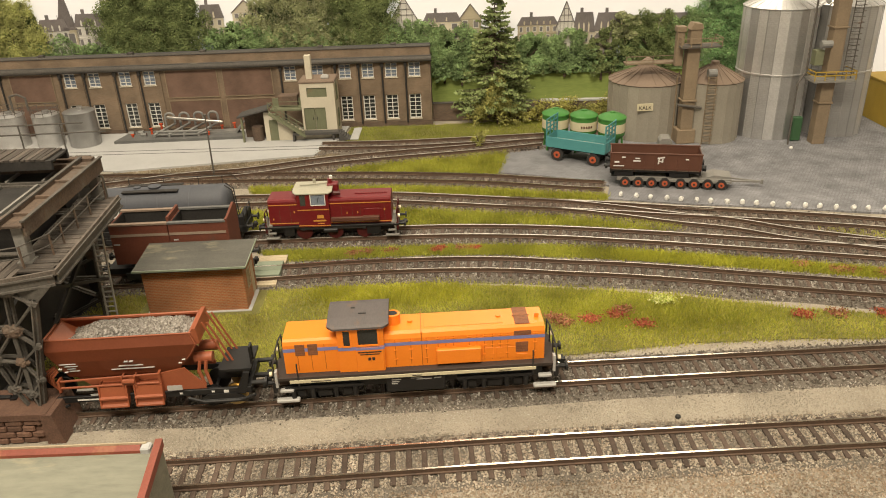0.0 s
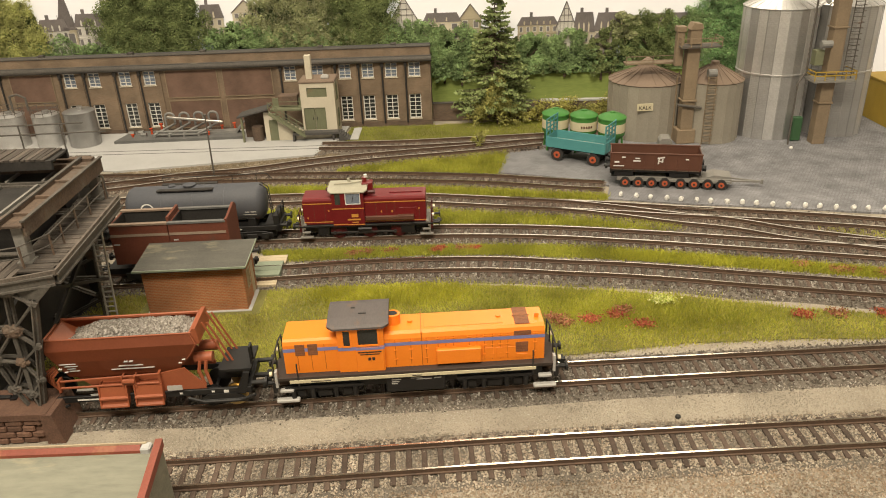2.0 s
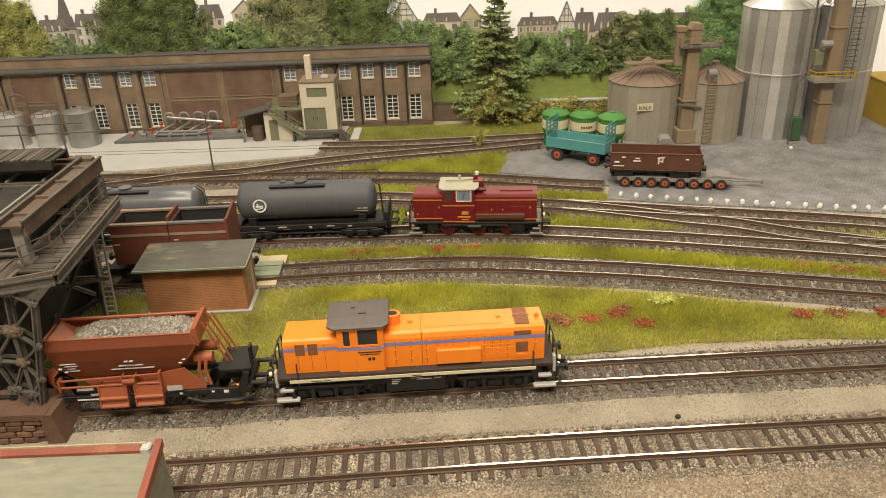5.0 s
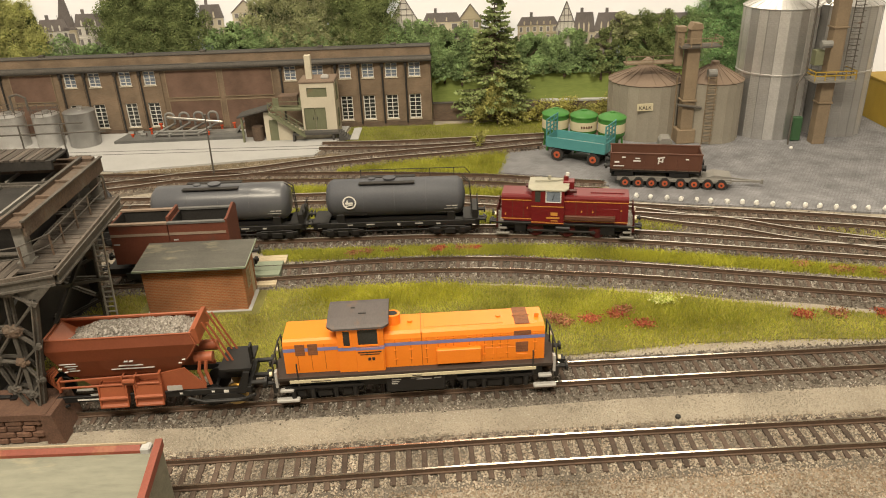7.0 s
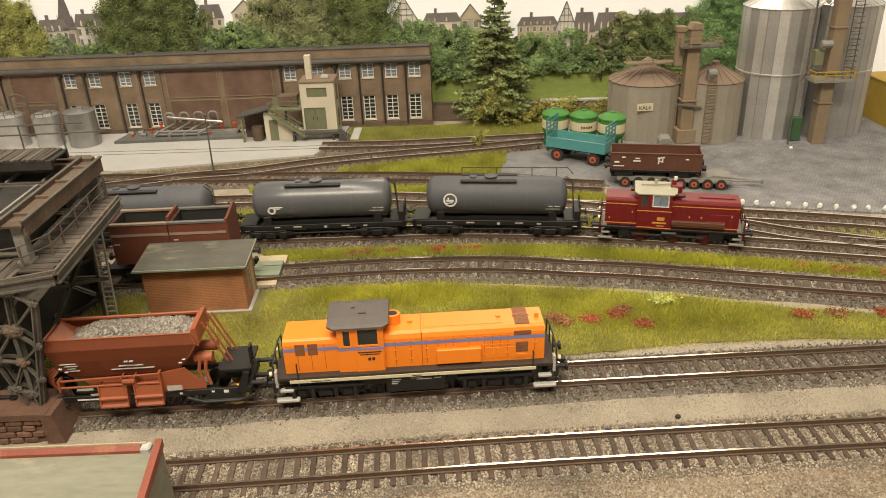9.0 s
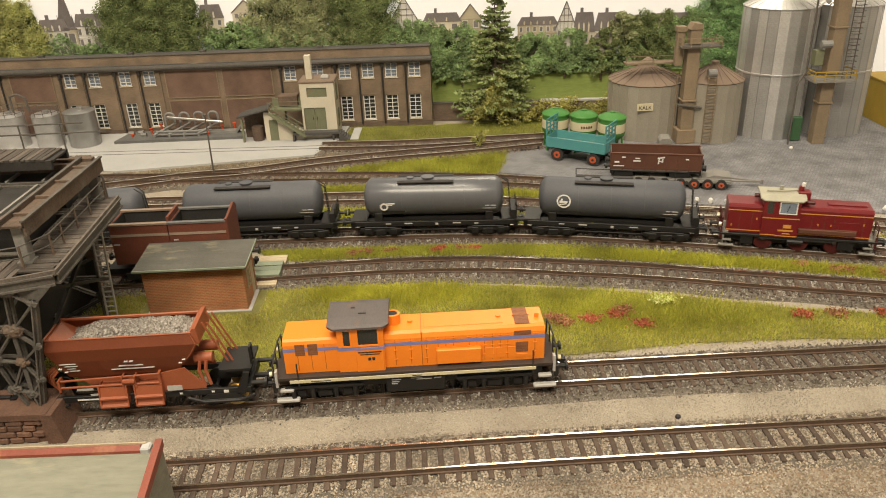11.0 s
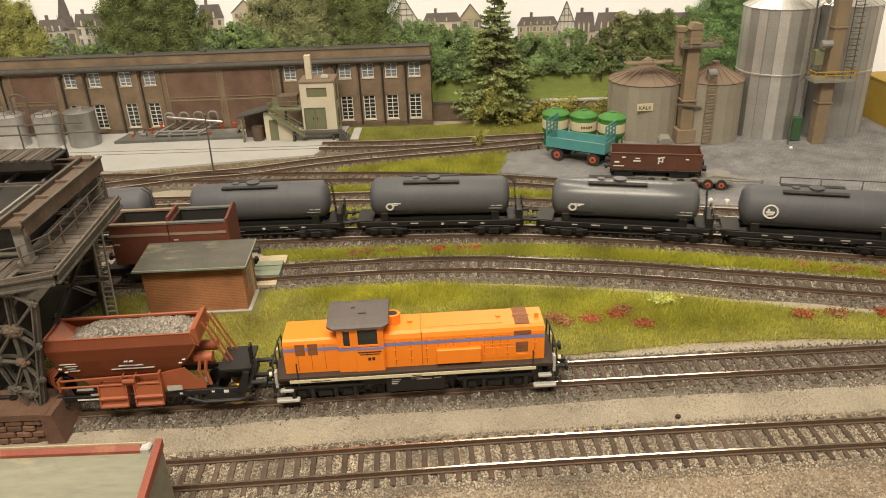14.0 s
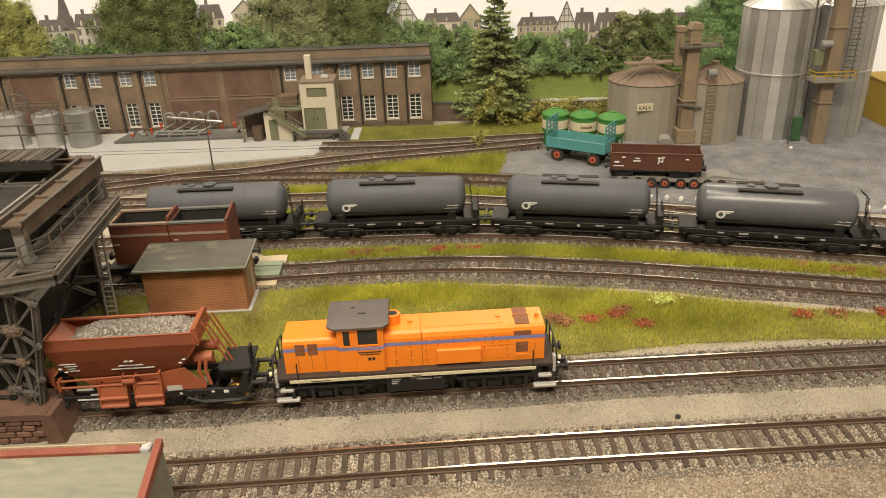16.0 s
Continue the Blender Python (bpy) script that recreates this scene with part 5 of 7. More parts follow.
def buffers(parent, x, z=11.5, y=10, out=6, material="black"):
    s = 1 if x > 0 else -1
    for k in (-y, y):
        part("buffer", shape((rod, (x, k, z), (x + s * (out - 1), k, z), 1.2, 10), (rod, (x + s * (out - 1), k, z), (x + s * out, k, z), 2.6, 14)), M[material], parent)
    part("coupler", shape((beam, (x - s * 3, 0, z - 2.5), (x + s * (out + 1), 0, z - 2.5), 2.4, 1.6), (box, x + s * (out - 2), x + s * out, -2.5, 2.5, z - 4.5, z - 1)), M["black"], parent)


def bogie(parent, x, half=11, r=5.3, material="black", wheel="dark", rolls=True):
    # the last, widest inner box is added to black out the shaded gaps
    b = part("bogie", shape(*[c for y in (-12.2, 11.2) for c in ((box, x - half - 6, x + half + 6, y, y + 1.0, r - 0.5, r + 2.2, 0.2), (box, x - half - 2.5, x - half + 2.5, y - 0.5, y + 1.5, r - 2.4, r + 2.0, 0.4), (box, x + half - 2.5, x + half + 2.5, y - 0.5, y + 1.5, r - 2.4, r + 2.0, 0.4), (box, x - 4, x + 4, y - 0.3, y + 1.3, r - 3.0, r + 1.4, 0.4), (rod, (x - half - 2, y - 0.3, r + 3), (x + half + 2, y - 0.3, r + 3), 0.5, 5))], (box, x - 4, x + 4, -11, 11, r, r + 3), (box, x - half - 7, x + half + 7, -6.4, 6.4, 1.4, r + 3.2, 0.3)), M[material], parent, "black bogie frame with an added dark inner block")
    for s in (-half, half):
        wheelset(parent, x + s, r, wheel, rolls)
    return b


def prof_hood(bm, x0, x1, hw, z0, z1, r=3.0):
    """A hood with rounded top edges."""
    p = [(-hw, z0), (hw, z0), (hw, z1 - r), (hw - r * 0.3, z1 - r * 0.3), (hw - r, z1), (-hw + r, z1), (-hw + r * 0.3, z1 - r * 0.3), (-hw, z1 - r)]
    prism(bm, p, x0, x1, "x")


# orange diesel, standing
ol = thing("diesel_locomotive", "bright orange model diesel with blue stripe and dark cab roof", "locomotive", put(-16.5, 331.2, 5, 2.0))
bm = bmesh.new()
prof_hood(bm, -67, -38, 12.6, 17.6, 36.8, 2.6)
part("short_hood", bm, M["orange"], ol, "orange short hood")
bm = bmesh.new()
prof_hood(bm, -16, 67, 12.2, 17.6, 37.6, 3.2)
lh = part("long_hood", bm, M["orange"], ol, "orange long hood with door panels")
bm = bmesh.new()
wall_cells(bm, -39, -15.5, 17.6, 43.2, -14.4, -13.2, [(-36, -32.5, 33, 42), (-28.5, -18.6, 33.2, 42.2)])
wall_cells(bm, -39, -15.5, 17.6, 43.2, 13.2, 14.4, [(-36, -32.5, 33, 42), (-28.5, -18.6, 33.2, 42.2)])
box(bm, -39, -37.8, -13.2, 13.2, 17.6, 43.2)
box(bm, -16.7, -15.5, -13.2, 13.2, 17.6, 43.2)
cab = part("cab", bm, M["orange"], ol, "orange driver's cab")
for a, b, c, d in ((-36.6, -31.9, 32.4, 42.6), (-29.3, -17.8, 32.4, 43)):
    part("window_frame", shape((ring, a, b, c, d, 0.7, -14.9, -14.42)), M["orange"], cab)
for a, b in ((-36, -32.5), (-28.5, -18.6)):
    part("window_pane", shape((box, a, b, -14.0, -13.7, 33, 42.2)), M["glass_dark"], cab, "dark cab window")
bm = bmesh.new()
box(bm, -30, -16, -14.9, -14.42, 15.5, 31.8, 0.2)
part("cab_door", bm, M["orange"], cab)
prof = [(-16.3, 43.2), (-16.3, 44.2), (-14.5, 45.2), (-8, 46.4), (8, 46.4), (14.5, 45.2), (16.3, 44.2), (16.3, 43.2), (8, 43.4), (-8, 43.4)]
bm = bmesh.new()
prism(bm, prof, -43.5, -12.5, "x")
bmesh.ops.bevel(bm, geom=[e for e in bm.edges if abs(abs(e.verts[0].co.y) - 16.3) < 0.1 and abs(abs(e.verts[1].co.y) - 16.3) < 0.1 and abs(e.verts[0].co.x - e.verts[1].co.x) < 0.1], offset=3.0, segments=1, affect="EDGES")
part("cab_roof", bm, M["roofgrey"], ol, "dark grey overhanging cab roof")
part("roof_grab", shape((rod, (-28, -4, 46.4), (-24, -4, 46.4), 0.5, 6), (rod, (-32, 3, 46.4), (-30, 3, 46.4), 0.6, 6)), M["dark"], ol)
part("exhaust", shape((lathe, [(4.2, 34), (4.2, 43), (3.0, 43.2), (2.6, 42.4), (0, 42.0)], 16, -11, 1)), M["orange"], ol, "orange exhaust stack")
part("exhaust_hole", shape((rod, (-11, 1, 42.6), (-11, 1, 43.1), 2.7, 14)), M["black"], ol)
# stripe, panel joints and fittings
for a, b, y in ((-67.15, -39, -12.75), (-39, -15.3, -14.55), (-15.4, 67.15, -12.35)):
    part("blue_stripe", shape((box, a, b, y, y + 0.1, 30.4, 32.3)), M["blue"], ol)
part("blue_stripe", shape((box, -30, -16, -15.0, -14.92, 30.4, 31.8)), M["blue"], ol)
part("blue_stripe", shape((box, 67.02, 67.15, -12.2, 12.2, 30.4, 32.3)), M["blue"], ol)
for x in (-10, -2, 6, 12, 16, 20, 28, 32, 36, 40, 44, 48, 62):
    part("panel_joint", shape((box, x - 0.16, x + 0.16, -12.3, -12.22, 19, 34)), M["orangedark"], lh)
    for z in (22, 27.5, 33):
        part("hinge", shape((box, x - 0.9, x + 0.9, -12.55, -12.2, z, z + 0.5)), M["orange"], lh)
for x in (-60, -53, -46):
    part("panel_joint", shape((box, x - 0.16, x + 0.16, -12.7, -12.62, 19, 34)), M["orangedark"], ol)
for a in (-61, -54.5):
    part("vent", shape((box, a, a + 5, -12.8, -12.6, 28, 34.6, 0.1)), M["louvre"], ol, "brown louvre grille")
part("tool_box", shape((box, 11, 34, -14.9, -12.2, 19, 27.5, 0.4)), M["orange"], ol, "orange equipment box")
for a in (36, 42, 48):
    part("vent", shape((box, a, a + 4.4, -12.45, -12.2, 19.5, 26, 0.1)), M["orange"], lh)
part("vent", shape((box, 52, 58.5, -12.5, -12.2, 22.5, 28.5, 0.1)), M["louvre"], lh, "brown radiator grille")
part("vent", shape((box, 51, 60, -12.5, -12.2, 32.6, 35.2, 0.1)), M["louvre"], lh, "brown radiator grille")
part("vent", shape((box, 52.5, 58, -12.55, -12.2, 19.2, 21.4, 0.1)), M["orange"], lh)
part("roof_grille", shape((box, 52, 59.5, -9.5, -0.4, 37.6, 38.0), (box, 52, 59.5, 0.4, 9.5, 37.6, 38.0), (box, 51.4, 60.2, -0.4, 0.4, 37.6, 38.1)), M["louvre"], lh, "brown roof radiator grille")
part("roof_hatch", shape((box, 5, 46, -7, 7, 37.6, 37.9, 0.1)), M["orange"], lh)
part("roof_joint", shape((box, 3.4, 3.8, -12.3, 12.3, 18, 37.7)), M["orangedark"], lh)
for x in (-2, 44):
    part("roof_valve", shape((rod, (x, 0, 37.6), (x, 0, 38.8), 1.3, 8)), M["orange"], lh)
part("horn", shape((box, 63, 65, -3, -1, 37.6, 40)), M["orange"], lh)
part("end_lamp", shape((box, -67.6, -67, -3, 3, 33, 35)), M["headlamp"], ol)
part("walkway", shape((box, -73, 73, -15.3, 15.3, 15.6, 17.6, 0.2)), M["frame_grey"], ol, "dark brown walkway")
part("walkway_edge", shape((box, -65, 62, -15.8, -15.3, 14.2, 15.9), (box, -65, 62, 15.3, 15.8, 14.2, 15.9)), M["cream"], ol, "cream painted walkway edge")
part("underframe", shape((box, -66, 66, -12.5, 12.5, 8, 15.6, 0.4)), M["black"], ol)
tank = part("fuel_tank", shape((box, -16, 15, -14.2, 14.2, 3.5, 14.2, 0.8)), M["black"], ol, "black fuel tank")
bars(tank, -14.2, ((-13, -8, 11.5, 12), (-13, -9, 10.2, 10.7), (-13, -10, 9, 9.5), (-3, 3, 12, 12.4), (0, 8, 11.2, 11.6), (9, 13, 11.5, 12)), "lightgrey")
bars(ol, -15.8, ((-54, -44, 14.7, 15.1), (-2, 3, 14.7, 15.2), (43, 49, 14.7, 15.1)), "dark")
bars(ol, -13.36, ((-29, -17, 29.2, 29.8), (-28, -18, 27.9, 28.4), (-24, -22.6, 24.4, 26.2), (-22, -20.6, 24.4, 26.2)), "dark")
for x in (-48, 41):
    bogie(ol, x, 12, 5.6, rolls=False)
    part("spring_gear", shape(*[(rod, (x + d, -14.2, 4), (x + d, -14.2, 9.5), 1.3, 8) for d in (-16, -6, 6, 16)], (box, x - 20, x + 20, -14.6, -13.4, 9.5, 11)), M["black"], ol)
for s in (-1, 1):
    part("buffer_beam", shape((box, s * 73 - 1, s * 73 + 1, -15.5, 15.5, 8.5, 15.6, 0.3)), M["black"], ol)
    part("step_unit", shape((box, s * 67 - 6, s * 67 + 6, -16.2, -13, 2.2, 4.2, 0.5), (box, s * 67 - 3.5, s * 67 + 3.5, -15.8, -13, 8.5, 10.2, 0.4), (box, s * 71.6 - 0.7, s * 71.6 + 0.7, -15.9, -12.8, 12, 22, 0.2)), M["lightgrey"], ol, "light grey cab steps")
    bm = bmesh.new()
    for y in (-15, -5, 5, 15):
        rod(bm, (s * 72.5, y, 16), (s * 72.5, y, 28 if abs(y) < 10 else 26), 0.45, 5)
    tube(bm, [(s * 72.5, -15, 26), (s * 72.5, -5, 28), (s * 72.5, 5, 28), (s * 72.5, 15, 26)], 0.45, 5)
    rod(bm, (s * 60.5, -15.4, 12), (s * 60.5, -15.4, 26), 0.4, 5)
    part("handrail", bm, M["dark"], ol)
    for hy in (-12, 12):
        part("headlamp", shape((rod, (s * 74, hy, 18.5), (s * 75.4, hy, 18.5), 1.3, 10)), M["headlamp"], ol)
    buffers(ol, s * 74, 11.5, 10, 5.5)

ol.scale = (0.98, 0.955, 0.955)
# the upper works are narrower than the walkway
for ob in ol.children_recursive:
    if ob.name.startswith(("short_hood", "long_hood", "cab", "window", "roof", "exhaust", "blue_stripe", "panel_joint", "hinge", "vent", "tool_box", "horn", "end_lamp")):
        ob.data.transform(Matrix.Translation((0, 0, 0.0176)) @ Matrix.Diagonal((1, 0.89, 1.035, 1)) @ Matrix.Translation((0, 0, -0.0176)))

# hopper wagon with gravel
hw = thing("hopper_wagon", "oxide red self-discharging hopper wagon filled with pale gravel", "wagon", put(-160, 325.3, 5, 2.0))
SIDE = [(-36, 34.8, 10.0, 44.3), (-36.8, 37.6, 12.4, 39.2), (-33, 33.6, 11.8, 32.4), (-29, 24.5, 9.6, 22.6)]  # x ends, half width, height
for s in (-1, 1):
    bm = bmesh.new()
    rows = [[bm.verts.new((a + (b - a) * i / 6, s * w_, z)) for i in range(7)] for a, b, w_, z in SIDE]
    for p, q in zip(rows, rows[1:]):
        for i in range(6):
            bm.faces.new((p[i], p[i + 1], q[i + 1], q[i]) if s < 0 else (p[i + 1], p[i], q[i], q[i + 1]))
    bmesh.ops.solidify(bm, geom=bm.faces[:], thickness=0.7)
    part("side_sheet", bm, M["oxide"], hw, "oxide red folded side sheet")
for e, sg in ((0, 1), (1, -1)):
    bm = bmesh.new()
    v = [bm.verts.new((r[e] + sg * 0.5, y * (r[2] - 0.4), r[3])) for y in (-1, 1) for r in (SIDE if y < 0 else SIDE[::-1])]
    bm.faces.new(v if e else v[::-1])
    bmesh.ops.triangulate(bm, faces=bm.faces[:])
    bmesh.ops.solidify(bm, geom=bm.faces[:], thickness=0.7)
    part("end_sheet", bm, M["oxide"], hw, "sloping end sheet")
for bx in ((-36.6, 35, -10.5, -9.7, 43.9, 44.6, 0.15), (-36.6, 35, 9.7, 10.8, 43.4, 45.0, 0.3), (-37, -35.9, -9.7, 9.7, 43.6, 44.8, 0.3)):
    part("rim", shape((box, *bx)), M["oxide"], hw, "oxide red upper rim")
part("end_board", shape((prism, [(35, 37.6), (38.4, 38.6), (37.6, 47.2), (35.4, 46.6)], -10.9, 10.9, "y")), M["oxide"], hw, "raised oxide red end board")
part("slope_sheet", shape((prism, [(-35.4, 44), (-34.8, 44), (-19, 34), (-19, 33)], -9.4, 9.4, "y")), M["oxide"], hw, "sloping inner sheet")
g = 34
gv, gf = [], []
for i in range(g + 1):
    for j in range(13):
        u, w_ = i / g, j / 12
        x, y = -28 + 62.4 * u, -9.3 + 18.6 * w_
        hump = 41.6 + 3.9 * math.sin(math.pi * w_) ** 0.6 * (min(1, max(0, (u - 0.02) * 5)) * min(1, (1 - u) * 8)) - 12 * max(0, 0.2 - u) + 1.0 * noise.noise((x * 0.18, y * 0.18, 1))
        gv.append((x, y, hump))
        if i and j:
            k = i * 13 + j
            gf.append((k - 14, k - 1, k, k - 13))
raw("gravel_load", gv, gf, M["gravel"], "", "", "", hw)
gv = np.array(gv)
n = 3600
k = RNG.integers(0, len(gv), n)
xs, ys = gv[k, 0] + RNG.uniform(-1.1, 1.1, n), np.clip(gv[k, 1] + RNG.uniform(-1.0, 1.0, n), -9.2, 9.2)
v, f = stones(xs, ys, gv[k, 2] + 0.15, RNG.uniform(0.7, 1.7, n), RNG)
raw("loose_gravel", v, f, island_mat("pale_gravel", [(0.3, 0.275, 0.25), (0.15, 0.13, 0.115), (0.46, 0.43, 0.39), (0.2, 0.18, 0.16), (0.36, 0.32, 0.28)]), "", "", "stuff", hw)
part("solebar", shape((box, -60, 60, -12.2, -10.6, 8.6, 12, 0.2), (box, -60, 60, 10.6, 12.2, 8.6, 12, 0.2), (box, -60, -57, -12, 12, 8.6, 13), (box, 57, 60, -12, 12, 8.6, 13)), M["black"], hw, "black solebar")
part("hopper_bottom", shape((prism, [(-28, 23), (24, 23), (18, 12), (-16, 12)], -8, 8, "y")), M["oxide"], hw)
part("operating_shaft", shape((rod, (-33, -12, 21.6), (16, -12, 23), 0.6, 6), (rod, (-34, -13, 18.4), (16, -13, 18.4), 0.6, 6), (rod, (-2, -13.4, 20.4), (4, -13.4, 20.4), 1.3, 8), (box, -2.6, -1.8, -13.6, -9, 16, 23), (box, 3.6, 4.4, -13.6, -9, 16, 23), (box, 15.4, 16.6, -13.4, -9, 16.5, 24), (box, -34, -32.8, -13.6, -9, 16, 22.6)), M["oxide"], hw, "oxide red operating shafts")
for a, b in ((-14.6, -1), (3, 16.4)):
    ch = part("discharge_chute", shape((prism, [(-8, 17.5), (-13.2, 17.4), (-14.4, 12.4), (-14.6, 7.8), (-13.4, 7.2), (-8, 12)], a, b, "x")), M["oxide"], hw, "oxide red discharge chute")
    part("chute_lip", shape((prism, [(-14.3, 12.6), (-15.6, 12.0), (-15.6, 11.2), (-14.4, 11.6)], a - 0.3, b + 0.3, "x"), (prism, [(-14.5, 8.2), (-15.8, 7.4), (-15.8, 6.6), (-14.4, 7.2)], a - 0.3, b + 0.3, "x")), M["oxide"], ch)
    for x in (a, b):
        part("chute_cheek", shape((prism, [(-8, 18.4), (-13.8, 18.2), (-15.9, 7), (-8, 11)], x - 0.35, x + 0.35, "x")), M["oxide"], ch)
for i in range(4):
    part("air_hose", shape((tube, [(-34 - i * 1.8, -11 + i * 1.6, 15), (-36.4 - i * 1.8, -11.4 + i * 1.6, 19), (-36 - i * 1.8, -11.4 + i * 1.6, 24), (-33.4 - i * 1.2, -10 + i * 1.6, 26.5)], 0.6, 6)), M["oxide"], hw)
bm = bmesh.new()
for y in (-2, 8):
    for o in (0, 2.6):
        beam(bm, (38.4 + o, y, 45), (48 + o, y * 1.1, 21.5), 0.8, 0.8)
part("end_brace", bm, M["oxide"], hw, "thin oxide red end braces")
for c, d in ((-11.4, -10.6), (10.6, 11.4)):
    part("side_gusset", shape((prism, [(15, 12.2), (37.5, 12.2), (37.5, 14), (28.5, 25), (16, 22.8)], c, d, "y")), M["oxide"], hw)
part("air_tank", shape((rod, (33, -6, 27.5), (42, -6, 27.5), 2.8, 14), (rod, (33, 5, 27.5), (42, 5, 27.5), 2.8, 14)), M["oxide"], hw, "oxide red air cylinders", smooth=True)
part("brake_pipe", shape((tube, [(36, -9, 27), (35, -10, 22), (37, -10.5, 14)], 0.9, 6), (tube, [(39, -9, 27), (38.4, -10, 22), (40, -10.5, 14)], 0.9, 6)), M["oxide"], hw, "curved oxide red brake pipes")
part("platform", shape((box, 45, 61, -10.5, 10.5, 20.6, 22), (prism, [(52, 8.6), (57, 8.6), (60, 20.6), (57, 20.6)], -12.6, -11, "y"), (box, 42, 58, -3, 3, 12, 18)), M["black"], hw, "black brake platform")
part("platform_rail", shape((tube, [(60.5, -6, 21), (60.5, -6, 31.5), (60.5, -2, 31.5), (60.5, -2, 21)], 0.6, 6)), M["black"], hw)
for x in (-47, 46):
    wheelset(hw, x - 7, 5.4, "black", False)
    wheelset(hw, x + 5, 5.4, "brass" if x > 0 else "black", False)
    part("axle_guard", shape((box, x - 14, x + 12, -13, -11.8, 3.6, 6.2, 0.3), (prism, [(x - 13, 6), (x + 11, 6), (x + 6, 9), (x - 8, 9)], -12.8, -12, "y"), (tube, [(x - 18, -13.2, 8), (x - 10, -13.2, 5), (x + 8, -13.2, 5), (x + 16, -13.2, 8)], 0.8, 6)), M["black"], hw)
buffers(hw, 60, 13, 10, 8)
buffers(hw, -60, 13, 10, 8)
def on_sheet(z):
    """Outward y of the folded side sheet at a height."""
    return -float(np.interp(z, [r[3] for r in SIDE[::-1]], [r[2] for r in SIDE[::-1]])) - 0.25


for x0, x1, z0, z1 in ((0.5, 2.3, 30.4, 32.2), (3.0, 4.8, 30.4, 32.2), (-3, 9, 27.9, 28.9), (-7, 14, 25.9, 26.8), (-31, -23, 31.0, 31.7), (-29, -22.6, 29.5, 30.2), (-28, -24, 27.9, 28.6), (-27.4, -22.4, 26.3, 27.2)):
    zm = (z0 + z1) / 2
    part("lettering_bar", shape((beam, (x0, on_sheet(zm), zm), (x1, on_sheet(zm), zm), z1 - z0, 0.3)), M["lightgrey"], hw)
bars(hw, -13.7, ((-25, -17, 16.6, 17.8), (-19, -13.5, 13.4, 14.4), (19, 26.5, 13.6, 16.6)), "lightgrey")
bars(hw, -12.25, ((-27, -15, 9.7, 10.5), (46, 48.5, 9.4, 11), (24, 25.4, 10, 11), (40, 41.4, 10, 11)), "white")
for x, z in ((-31.4, 28.4), (-29, 26.2), (27.2, 28.2), (29.4, 30.4)):
    part("white_mark", shape((beam, (x - 0.8, on_sheet(z) + 0.1, z), (x + 0.8, on_sheet(z) + 0.1, z), 1.3, 0.4)), M["white"], hw)

# brown double hopper behind the hut
dh = thing("hopper_wagon", "weathered brown double-bay hopper wagon, empty", "wagon", put(-180, 467, 5, 0.5))
bm = bmesh.new()
for a, b in ((-38, 0), (0.8, 38)):
    for u, w_, s, t in ((a, b, -13, -12), (a, b, 12, 13), (a, a + 1, -12, 12), (b - 1, b, -12, 12)):
        box(bm, u, w_, s, t, 16, 44)
    # inset dark lining and floor paint the shade inside the open bays
    for u, w_, s, t in ((a + 1.1, b - 1.1, -11.9, -11.5), (a + 1.1, b - 1.1, 11.5, 11.9), (a + 1.1, a + 1.5, -11.4, 11.4), (b - 1.5, b - 1.1, -11.4, 11.4)):
        part("bay_lining", shape((box, u, w_, s, t, 20, 43.6)), M["dark"], dh, "dark inset lining painted for the shade inside the bay")
    part("bay_floor", shape((box, a + 1, b - 1, -12, 12, 18, 20)), M["dark"], dh)
bmesh.ops.remove_doubles(bm, verts=bm.verts, dist=0.001)
part("body", bm, M["oxidedark"], dh, "weathered oxide brown body")
for a, b, m in ((-38, 0, "brown_roof"), (0.8, 38, "slabgrey")):
    part("upper_sheet", shape((prism, [(-13.4, 36), (-13.1, 36), (-10.6, 44.8), (-11.4, 44.8)], a, b, "x")), M["brown_roof"], dh)
    for c, d in ((-13.6, -10.6), (10.6, 13.6)):
        part("rim", shape((box, a - 0.4, b + 0.4, c, d, 43.8, 45)), M[m], dh, "dusty upper rim")
part("end_frame", shape((prism, [(-13.4, 14), (13.4, 14), (13.4, 46), (9, 49), (-9, 46), (-13.4, 46)], 38, 39.6, "x")), M["oxidedark"], dh)
part("divider", shape((prism, [(-13, 14), (13, 14), (11, 48), (-11, 48)], -0.4, 1.2, "x")), M["oxidedark"], dh)
part("frame", shape((box, -46, 46, -11, 11, 8, 12)), M["black"], dh)
part("latch", shape((box, -16, -12, -13.8, -13, 22, 25), (box, 20, 24, -13.8, -13, 24, 27)), M["black"], dh)
bars(dh, -13.1, ((-37, -33, 30, 31), (3, 6, 32, 33)), "lightgrey")
for x in (-26, 26):
    wheelset(dh, x, 5.4, "dark", False)
    part("axle_guard", shape((box, x - 8, x + 8, -12.6, -11.4, 4, 9, 0.3)), M["black"], dh)
buffers(dh, 46)
buffers(dh, -46)

# red shunter, moving
rl = thing("diesel_shunter", "dark red model diesel shunter with ivory cab roof", "locomotive", put(0, 526, 5))
bm = bmesh.new()
prof_hood(bm, -1, 45, 10.8, 13, 36, 2.2)
part("front_hood", bm, M["red"], rl, "dark red long hood")
bm = bmesh.new()
prof_hood(bm, -46, -24, 10.8, 13, 36, 2.2)
part("rear_hood", bm, M["red"], rl, "dark red short hood")
bm = bmesh.new()
hol = [(-21.5, -17.5, 31, 40.5), (-13.4, -3.2, 31.6, 40.6)]
wall_cells(bm, -24, -0.5, 12, 42, -13.4, -12.4, hol)
wall_cells(bm, -24, -0.5, 12, 42, 12.4, 13.4, hol)
box(bm, -24, -23, -12.4, 12.4, 12, 42)
